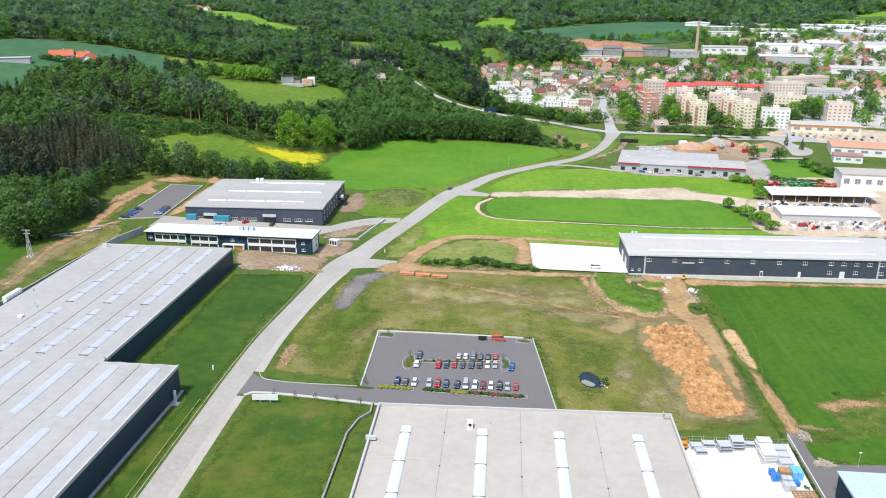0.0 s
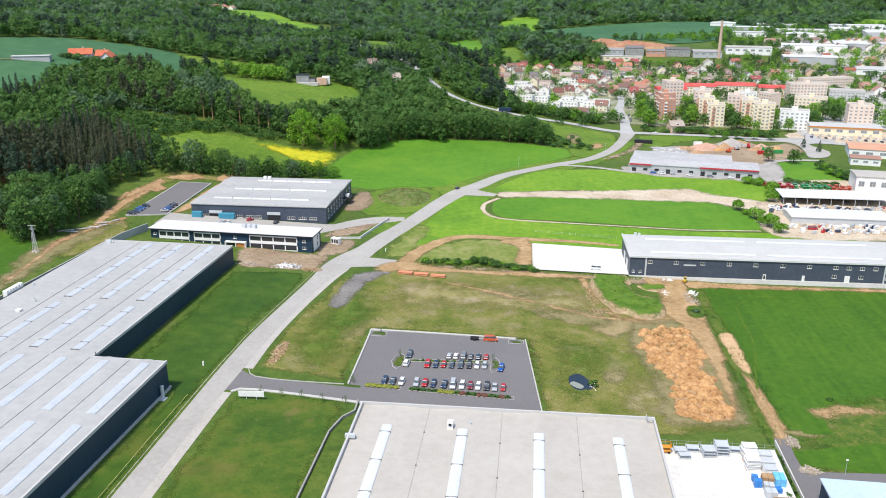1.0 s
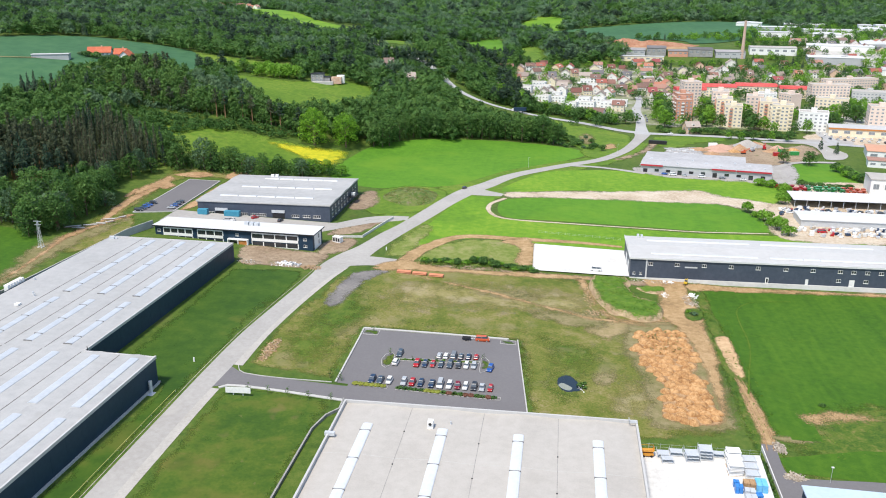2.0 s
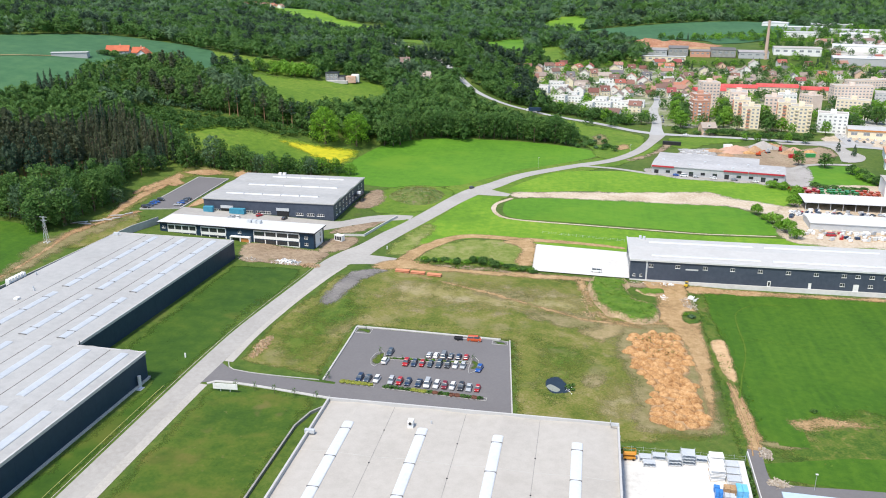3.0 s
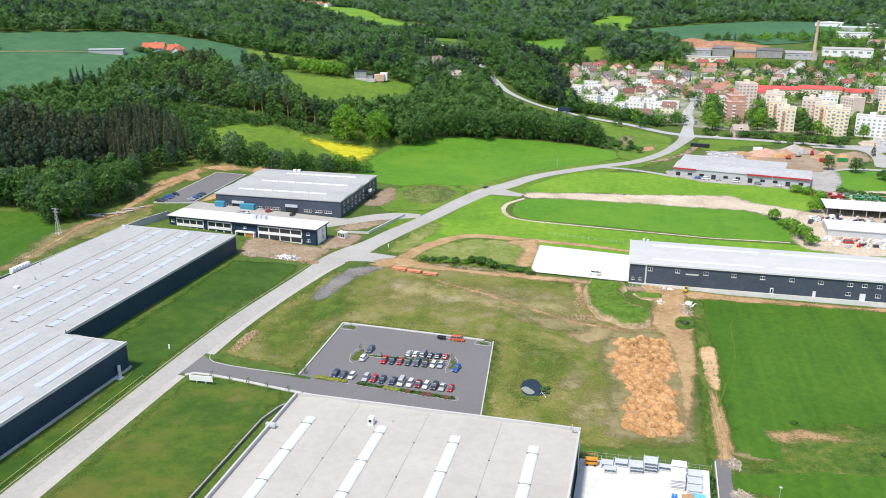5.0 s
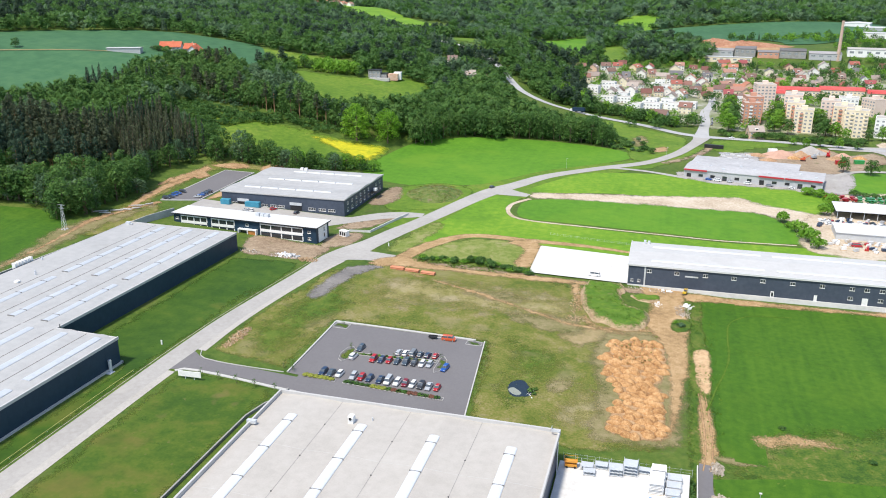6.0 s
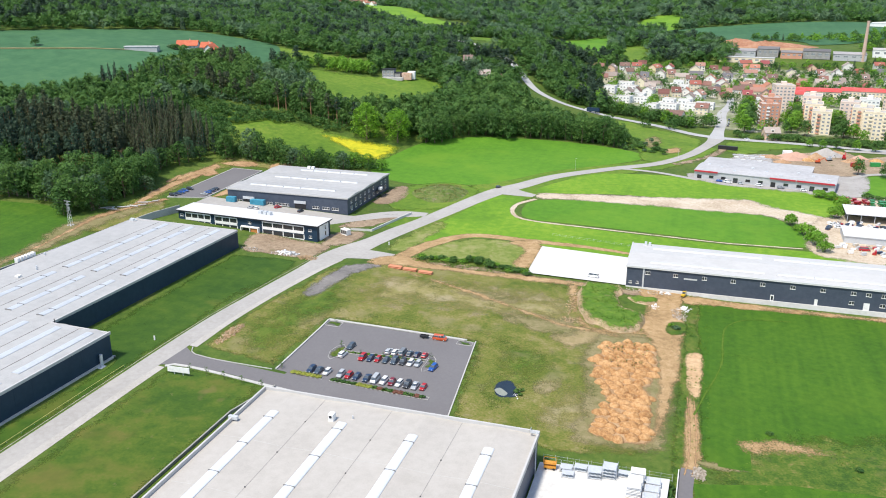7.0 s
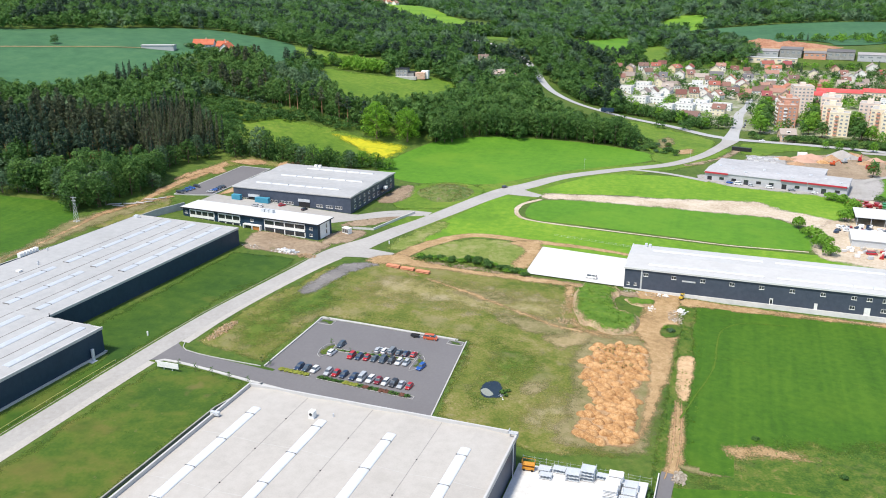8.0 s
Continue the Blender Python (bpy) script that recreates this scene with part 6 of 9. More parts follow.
for i, p in enumerate(edge_pts):
    j = rng.normal(scale=1.6, size=2)
    lo = i % 3 == 0
    tree("full", p[0] - 3 + j[0], p[1] + 1 + j[1], rng.uniform(8, 13) if lo else rng.uniform(13, 18), rng.uniform(8, 11), LEAF_MID if i % 4 else LEAF_PALE, "leafy deciduous tree at the forest edge", i, "trees along the forest edge", cards=1100, size=0.3)
for i, p in enumerate(line([(-96, 526, 0), (-84, 549, 0), (-48, 577, 0), (-12, 591, 0), (22, 588, 0)], 6.0)):
    j = rng.normal(scale=1.5, size=2)
    tree("full", p[0] + j[0], p[1] + 3 + j[1], rng.uniform(15, 21), rng.uniform(11, 16), LEAF_MID, "dark green deciduous tree on the grove's edge", i, "trees along the grove", cards=1700, size=0.24)
belt = line([(-194, 428, 0), (-168, 438, 0), (-140, 440, 0), (-118, 448, 0), (-104, 454, 0)], 5.6)
for i, p in enumerate(belt):
    j, q = rng.normal(scale=1.6, size=2), i / (len(belt) - 1)
    h = (21 - 12 * q) * rng.uniform(0.7, 1.1)
    tree("full", p[0] + j[0], p[1] + j[1], h, rng.uniform(9, 13) * (1.1 - 0.3 * q), LEAF_LIGHT if q > 0.86 else (LEAF_PALE if i % 5 == 2 else LEAF_MID), "round leafy tree behind the production hall", i, "trees behind the hall", cards=1100, size=0.3)
for i, p in enumerate(line([(-250, 510, 0), (-205, 514, 0), (-150, 518, 0)], 6.0)):
    if i % 3 and p[0] > -212:
        tree("pine", p[0], p[1] + 3, rng.uniform(17, 21), rng.uniform(5.5, 8), LEAF_BROWN if i % 2 else LEAF_DARK, "slim pine at the plantation edge", i, "pines at the plantation edge", cards=500, size=0.42)
    else:
        tree("broadleaf", p[0], p[1] + 4, rng.uniform(8, 13), rng.uniform(7, 10), LEAF_MID, "leafy tree at the plantation edge", i, "pines at the plantation edge", cards=800, size=0.36)
for i, (x, y) in enumerate([(34.7, 596), (30.6, 587), (26, 584), (39, 583), (44, 583.4), (45, 606), (38, 604), (47, 594), (30, 596), (41, 618)]):
    bush(x, y, 1.6 + (i * 3) % 4 * 0.7, 3.6 + (i * 5) % 3, LEAF_MID if i % 3 else LEAF_PALE, "weedy green shrub on the road bank", i, "shrubs on the bank")
for i, p in enumerate(line([(22, 600, 0), (34, 610, 0), (20, 630, 0), (36, 594, 0), (46, 590, 0), (52, 580, 0)], 7.0)):
    bush(p[0], p[1], rng.uniform(2, 5), rng.uniform(4, 7), LEAF_MID, "dense green shrub on the road bank", i, "shrubs on the bank")
for i in range(26):
    a = i / 25
    bush(-32 + 46 * a + rng.normal() * 0.8, 318.2 + 3.5 * math.sin(a * 3) + rng.normal() * 1.0, rng.uniform(1.3, 3.6 if 10 < i < 20 else 2.2), rng.uniform(2.6, 5), LEAF_MID if i % 3 else LEAF_LIGHT, "green shrub in the hedge by the yard", i, "hedge by the yard")
for i, (x, y, h, w) in enumerate([(121.4, 434.7, 6, 6), (126.9, 418, 6, 8), (123.5, 426, 3, 4), (130.1, 404.2, 7, 9), (132.5, 394.9, 5, 7), (128, 411, 3.5, 5), (144.1, 454.7, 6.5, 8), (149.5, 474.2, 7, 8), (146.6, 492.9, 5, 7), (140.9, 496.6, 4.5, 7.5)]):
    bush(x, y, h, w, LEAF_LIGHT, "round bright green bush beside the trading yard", i, "bushes by the trading yard")
for i in range(9):
    bush(198.6 + i * 0.8 + rng.normal(), 541 - i * 4.8, rng.uniform(4, 6.5), rng.uniform(6, 8.5), LEAF_LIGHT if i % 2 else LEAF_MID, "green bush along the small field", i, "bushes along the small field")
for i in range(6):
    bush(166 + i * 5, 500.5 - i * 1.2, rng.uniform(2, 3.5), rng.uniform(5, 7), LEAF_MID, "low green bush behind the machines", i, "bushes along the small field")
tree("broadleaf", 185, 557, 10, 10, LEAF_MID, "round tree at the small field", 1, cards=500, size=0.5)
for i, (x, y) in enumerate([(-62.5, 198.2), (-56.5, 197.9), (-50.5, 197.7), (-44.5, 197.5), (-38, 197.2), (-39, 210.6), (-42.2, 211)]):
    tree("broadleaf", x, y, 3.2, 1.6, LEAF_MID, "slim young tree planted beside the drive", i, "young trees by the drive", cards=90, size=0.5)
bush(100.3, 224.2, 0.9, 2.0, LEAF_MID, "small green bush in the rough grass", 1)
bush(120.7, 212.6, 0.9, 2.0, LEAF_MID, "small green bush in the rough grass", 2)
bush(74, 171.5, 2.0, 3.4, LEAF_MID, "small bush at the yard's edge", 2)
for i, (x, y, h, w) in enumerate([(-200, 308, 18, 15), (-194, 316, 17, 14), (-208, 318, 20, 16), (-198, 328, 19, 14), (-222, 318, 19, 15), (-197, 343, 19, 14), (-206, 334, 22, 16), (-232, 310, 17, 14), (-198, 356, 17, 13), (-214, 330, 22, 16)]):
    tree("full", x, y, h, w, LEAF_MID, "broad leafy oak at the forest corner", i, "oaks at the forest corner", cards=1700, size=0.24)


# ---------------------------------------------------------------- weeds and tufts
WEED = foliage("weed_leaves", [(0.085, 0.17, 0.02), (0.125, 0.22, 0.028), (0.18, 0.25, 0.05)], 0.3)
WEED_DRY = foliage("dry_weeds", [(0.17, 0.19, 0.045), (0.24, 0.23, 0.075), (0.32, 0.28, 0.13)], 0.3)


def weeds(name, poly, count, size, material, label, high, seed, lift=None):
    """Tufts of upright blades, thick in some spots and thin in others."""
    r = np.random.default_rng(seed)
    lo, hi = np.min(poly, 0), np.max(poly, 0)
    x, y = r.uniform(lo[0], hi[0], count * 5), r.uniform(lo[1], hi[1], count * 5)
    ok = inside(poly, x, y)
    x, y = x[ok], y[ok]
    dense = np.array([noise.noise(Vector((a / 5, b / 5, seed))) + 0.6 * noise.noise(Vector((a / 1.6, b / 1.6, seed + 3.0))) for a, b in zip(x, y)])
    ok = dense + r.uniform(-0.45, 0.45, len(x)) > 0.02
    x, y, dense = x[ok][:count], y[ok][:count], dense[ok][:count]
    z = land(x, y) + (lift(x, y) if lift else 0.0)
    n = len(x)
    h = high * (0.5 + 0.7 * r.random(n) + 0.6 * np.clip(dense, 0, 1))
    w = size * (0.6 + 0.8 * r.random(n))
    a = r.uniform(0, 6.283, n)
    c, s = np.cos(a) * w, np.sin(a) * w
    lx, ly = r.normal(size=n) * h * 1.1, r.normal(size=n) * h * 1.1
    cards = np.stack([np.stack([x - c, y - s, z - 0.05], 1), np.stack([x + c, y + s, z - 0.05], 1), np.stack([x + c * 0.7 + lx, y + s * 0.7 + ly, z + h], 1), np.stack([x - c * 0.7 + lx, y - s * 0.7 + ly, z + h * 0.8], 1)], 1)
    return tagged(part(name, cards_mesh(name, cards, material), material), label, "weeds", kind="stuff")


weeds("weeds", [(-72, 420), (-64, 437), (-50, 440), (-41, 424), (-47, 404), (-63, 402)], 1100, 0.3, WEED_DRY, "dry weeds on the grassy mound", 0.25, 32, lambda x, y: 4.2 * np.maximum(0, 1 - np.hypot((x + 56) / 16, (y - 420) / 20)))
weeds("weeds", [(51, 256), (51, 266), (60, 268), (66, 266), (66, 250), (56, 248)], 170, 0.24, WEED_DRY, "weeds sprouting on the old clay loads", 0.4, 39, lambda x, y: 0.7 + 0 * x)
weeds("weeds", [(75, 200), (85, 200), (85, 315), (77, 315)], 900, 0.22, WEED, "weeds along the field margin", 0.3, 33)
weeds("weeds", [(-36, 315), (-20, 322), (0, 323), (14, 326), (14, 317), (0, 314), (-20, 313)], 1500, 0.25, WEED, "weeds under the hedge", 0.4, 34)
weeds("weeds", [(86, 200), (96, 222), (112, 231), (150, 236), (170, 200), (120, 196), (90, 196)], 500, 0.22, WEED, "rough tall grass beside the clay field", 0.3, 35)
weeds("weeds", [(-196, 300), (-170, 300), (-160, 340), (-180, 348), (-181, 424), (-196, 430)], 900, 0.25, WEED, "tall weeds on the slope below the wood", 0.35, 36)
weeds("weeds", [(-67, 218), (-65, 268), (-50, 270), (-44, 250), (-42, 214)], 700, 0.26, WEED, "dark green tufts in the meadow", 0.14, 37)
weeds("weeds", [(-44, 252), (-40, 300), (30, 304), (46, 272), (44, 206), (20, 206), (14, 252)], 900, 0.26, WEED_DRY, "scattered tufts in the dry meadow", 0.12, 38)
for i in range(18):
    bush(104 + i * 5.4 + rng.normal() * 1.5, 668 - i * 0.9 + rng.normal() * 1.6, rng.uniform(3.5, 6.5), rng.uniform(6, 9), LEAF_MID, "dense dark shrub along the through road", i, "shrubs along the through road")


# ---------------------------------------------------------------- vehicles
PAINTS = {k: surf(k + "_paint", [tuple(0.85 * c for c in v), v], 0.5, 4.0, rough=0.3, spec=0.6) for k, v in {
    "white": (0.72, 0.72, 0.71), "silver": (0.42, 0.44, 0.46), "black": (0.032, 0.036, 0.044), "navy": (0.022, 0.045, 0.095), "slate": (0.055, 0.08, 0.11),
    "red": (0.42, 0.015, 0.02), "wine": (0.2, 0.012, 0.025), "blue": (0.015, 0.09, 0.36), "grey": (0.18, 0.195, 0.21), "orange": (0.55, 0.09, 0.025), "green": (0.03, 0.28, 0.07)}.items()}
LAMP = surf("lamp_lens", [(0.6, 0.6, 0.58), (0.7, 0.7, 0.68)], 2, 8, rough=0.2)
TAIL = surf("tail_lens", [(0.3, 0.01, 0.01), (0.36, 0.015, 0.012)], 2, 8, rough=0.25)
CARS = {}


def section(x, w, z0, z1, curve=0.12):
    """A rounded cross-section of the body at x: corners from low left over the top to low right."""
    return [(x, -w / 2, z0), (x, -w / 2 - 0.02, (z0 + z1) / 2), (x, -w / 2 + curve, z1), (x, w / 2 - curve, z1), (x, w / 2 + 0.02, (z0 + z1) / 2), (x, w / 2, z0)]


def car_shapes(style):
    """Body, glass house, roof and trim of a car that faces +x."""
    length, w, bonnet, cab0, cab1, top, high = {"hatch": (4.1, 1.76, 0.92, 0.55, -1.75, 1.0, 1.5), "saloon": (4.6, 1.8, 0.92, 0.5, -1.55, 0.9, 1.45), "estate": (4.6, 1.82, 0.95, 0.55, -2.1, 1.0, 1.52),
                                                       "suv": (4.4, 1.85, 1.08, 0.65, -1.95, 1.1, 1.7), "van": (5.1, 1.95, 1.15, 1.35, -2.45, 1.2, 1.95)}[style]
    a, b = length / 2, -length / 2
    tail = bonnet if style != "saloon" else bonnet + 0.02
    body = Shape().loft([section(a, w * 0.8, 0.35, 0.62), section(a - 0.15, w * 0.94, 0.22, 0.72), section(cab0 + 0.55, w, 0.2, bonnet), section(cab0, w, 0.2, bonnet + 0.04), section(cab1, w, 0.2, tail + 0.04),
                         section(b + 0.15, w * 0.95, 0.24, tail), section(b, w * 0.86, 0.38, tail - 0.15)])
    g0, g1 = bonnet + 0.03, high - 0.06
    rake = 0.75 if style != "van" else 0.5
    back = 0.55 if style in ("saloon",) else 0.25
    cabin = [[(cab0 + 0.5, -w * 0.44, g0), (cab0 + 0.5, w * 0.44, g0), (cab0 + 0.5 - rake, w * 0.37, g1), (cab0 + 0.5 - rake, -w * 0.37, g1)],
             [(cab1, -w * 0.44, g0), (cab1, w * 0.44, g0), (cab1 + back, w * 0.37, g1), (cab1 + back, -w * 0.37, g1)]]
    glass = Shape().loft(cabin)
    r0, r1 = cab0 + 0.5 - rake + 0.02, cab1 + back - 0.05
    roof = Shape().loft([[(r0, -w * 0.37, g1 - 0.03), (r0, w * 0.37, g1 - 0.03), (r0 - 0.1, w * 0.34, high), (r0 - 0.1, -w * 0.34, high)],
                         [(r1, -w * 0.38, g1 - 0.03), (r1, w * 0.38, g1 - 0.03), (r1 + 0.1, w * 0.34, high), (r1 + 0.1, -w * 0.34, high)]])
    for x in ((cab0 + cab1) / 2 + 0.25, cab1 + 0.5):
        for s in (-1, 1):
            roof.add([(x - 0.05, s * w * 0.445, g0), (x + 0.07, s * w * 0.445, g0), (x + 0.07, s * w * 0.375, g1), (x - 0.05, s * w * 0.375, g1)], [(0, 1, 2, 3)])
    return length, w, body, glass, roof, tail


def car(style, paint, lite=False):
    """Builds one car of a style and colour at the origin, once."""
    if (style, paint, lite) in CARS:
        return CARS[style, paint, lite], True
    length, w, body, glass, roof, tail = car_shapes(style)
    ob = thing("van" if style == "van" else "car", pose(0, 0, 0), f"{paint} {style} car parked on the ground", "van" if style == "van" else "car")
    part("body", body, PAINTS[paint], ob)
    part("glasshouse", glass, CAR_GLASS, ob)
    part("roof", roof, PAINTS[paint], ob)
    for x in (length * 0.31, -length * 0.3):
        for s in (-1, 1):
            wheel = part("wheel", Shape().tube((x, s * (w / 2 - 0.2), 0.31), (x, s * (w / 2 + 0.02), 0.31), 0.31, n=12), RUBBER, ob)
            if lite:
                continue
            part("rim", Shape().tube((x, s * (w / 2 + 0.0), 0.31), (x, s * (w / 2 + 0.04), 0.31), 0.19, n=8), STEEL, wheel)
    for s in (() if lite else (-1, 1)):
        part("headlight", Shape().box(length / 2 - 0.2, s * w * 0.33 - 0.18, 0.58, length / 2 - 0.04, s * w * 0.33 + 0.18, 0.74), LAMP, ob)
        part("tail_light", Shape().box(-length / 2 - 0.02, s * w * 0.36 - 0.12, tail - 0.32, -length / 2 + 0.1, s * w * 0.36 + 0.12, tail - 0.1), TAIL, ob)
    CARS[style, paint, lite] = ob
    return ob, False


def park(style, paint, x, y, turn, group, label="", lift=0.24, lite=False):
    ob, used = car(style, paint, lite)
    m = pose(x, y, deck(x, y, lift), 0, 0, turn) @ Matrix.Scale(0.92, 4)
    if used:
        ob = copy_thing(ob, m)
    else:
        ob.matrix_basis = m
    tagged(ob, label or f"{paint} {style} parked on the asphalt", group=group)
    return ob


G1 = "cars in the front row"
for (style, paint), x in zip([("estate", "navy"), ("saloon", "slate"), ("hatch", "white"), ("estate", "silver"), ("hatch", "red"), ("estate", "navy"), ("saloon", "navy"), ("van", "silver"), ("estate", "white"), ("hatch", "wine"), ("estate", "white"), ("suv", "black"), ("saloon", "silver"), ("hatch", "red")],
                             (-29.7, -27.3, -24.6, -20.3, -17.8, -15.3, -12.1, -9.6, -6.9, -4.5, -2.2, 0.3, 2.6, 5.1)):
    park(style, paint, x, 212.1 + (x + 30) * 0.06, 266 + (4 if paint in ("silver", "wine") else 0), G1)
G2 = "cars at the island"
for (style, paint), x in zip([("suv", "red"), ("estate", "navy"), ("hatch", "red"), ("saloon", "slate"), ("suv", "slate"), ("suv", "black"), ("estate", "white"), ("hatch", "silver")], (-18.6, -16.1, -13.7, -11.2, -8.5, -5.9, -3.5, -1.2)):
    park(style, paint, x, 225.0 + (x + 19) * 0.14, 267, G2)
for (style, paint), x in zip([("estate", "silver"), ("estate", "white"), ("van", "grey"), ("saloon", "slate"), ("estate", "navy"), ("hatch", "red")], (-12.6, -10.5, -8.1, -5.9, -3.5, -1.1)):
    park(style, paint, x, 232.0 + (x + 13) * 0.14, 88, G2)
park("suv", "white", -25.1, 224.6, 85, G2)
park("estate", "slate", -25.0, 230.8, 266, G2)
park("estate", "blue", 3.9, 226.8, 262, G2)
park("van", "orange", -0.4, 247.0, 2, "", "orange van parked by the car park kerb")
trailer = thing("trailer", pose(-5.6, 246.6, deck(-5.6, 246.6, 0.24), 0, 0, 2), "small flat grey car trailer", "trailer")
part("bed", Shape().box(-1.5, -0.8, 0.5, 1.3, 0.8, 0.62).box(-1.5, -0.8, 0.62, -1.42, 0.8, 0.9).box(-1.5, -0.8, 0.62, 1.3, -0.74, 0.9).box(-1.5, 0.74, 0.62, 1.3, 0.8, 0.9), DARK, trailer)
part("drawbar", Shape().tube((1.3, 0, 0.5), (2.6, 0, 0.5), 0.05, n=6), STEEL, trailer)
for s in (-1, 1):
    part("wheel", Shape().tube((-0.2, s * 0.82, 0.3), (-0.2, s * 1.0, 0.3), 0.3, n=10), RUBBER, trailer)
park("van", "white", 39.0, 324.6, 178, "", "white van standing on the concrete yard", 1.63)
park("suv", "black", -30.0, 445.0, 65, "", "dark car at the road's edge", 0.1)
for i, (x, y, p, st) in enumerate([(-176.2, 352.5, "black", "estate"), (-175.8, 355.6, "navy", "saloon"), (-175.6, 358.6, "blue", "hatch"), (-175.6, 361.6, "blue", "estate"), (-175.4, 365.6, "black", "suv"),
                                   (-164.2, 361.5, "silver", "saloon"), (-164.3, 365, "blue", "estate"), (-164.4, 368.5, "navy", "estate"), (-164.4, 372, "black", "saloon")]):
    park(st, p, x, y, 4 if i < 5 else 186, "cars by the wood", lift=0.52)
for x, y, p, st, r in ((-132, 352, "silver", "estate", 170), (-129.5, 352.3, "white", "hatch", 175), (-120.6, 358.6, "red", "suv", 60), (-107.6, 357.4, "black", "suv", 80)):
    park(st, p, x, y, r, "cars before the hall")
CHEAP = ["white", "silver", "white", "black", "navy", "silver", "white", "grey", "red", "white", "blue"]
rng = np.random.default_rng(12)
for i in range(34):
    row, k = divmod(i, 12)
    park(["hatch", "saloon", "estate", "suv"][i % 4], CHEAP[int(rng.integers(7))], 226 + k * 5.2 + rng.normal() * 0.5, 655 + row * 12 - k * 1.7, 88 + rng.normal() * 2, "cars in the town car park", lite=True)
for i in range(22):
    park(["hatch", "saloon", "estate"][i % 3], CHEAP[int(rng.integers(7))], 140 + (i % 11) * 5 + rng.normal(), 435 + (i // 11) * 6 + rng.normal(), 20 + rng.normal() * 40, "cars in the trading yard", lite=True)
for x, y, p in ((95, 715, "grey"), (95.8, 724, "black"), (96, 733, "silver"), (96.4, 746, "navy")):
    park("estate", p, x, y, 92, "cars along the town street", lift=0.35)
for x, y, p, st, r in ((88, 517, "blue", "hatch", -8), (93, 515.6, "white", "van", -10), (100, 514.6, "silver", "hatch", -10), (110, 512.6, "white", "van", -12), (122, 510.6, "grey", "estate", -10), (134, 508.2, "white", "hatch", -12)):
    park(st, p, x, y, r, "cars before the shopping hall", lift=0.3, lite=True)
park("saloon", "white", 108, 659.6, 178, "", "white car on the through road", 0.32)
truck = thing("lorry", pose(-14, 703.6, deck(-14, 703.6, 0.3), 0, 2.5, 165), "blue lorry with a long box trailer on the road", "lorry")
part("box_body", Shape().box(-6.5, -1.25, 1.0, 4.2, 1.25, 3.9), PAINTS["navy"], truck)
part("cab", Shape().loft([[(4.5, -1.2, 0.6), (4.5, 1.2, 0.6), (4.5, 1.2, 3.2), (4.5, -1.2, 3.2)], [(6.3, -1.2, 0.6), (6.3, 1.2, 0.6), (6.1, 1.1, 3.0), (6.1, -1.1, 3.0)]]), PAINTS["white"], truck)
for x in (-5, -3.7, 1.5, 5.2):
    for s in (-1, 1):
        part("wheel", Shape().tube((x, s * 0.95, 0.5), (x, s * 1.25, 0.5), 0.5, n=10), RUBBER, truck)


# ---------------------------------------------------------------- the town
HOUSES = {}
BRICKISH = surf("raw_block_wall", [(0.5, 0.25, 0.15), (0.68, 0.55, 0.45)], 0.3, 1.5)


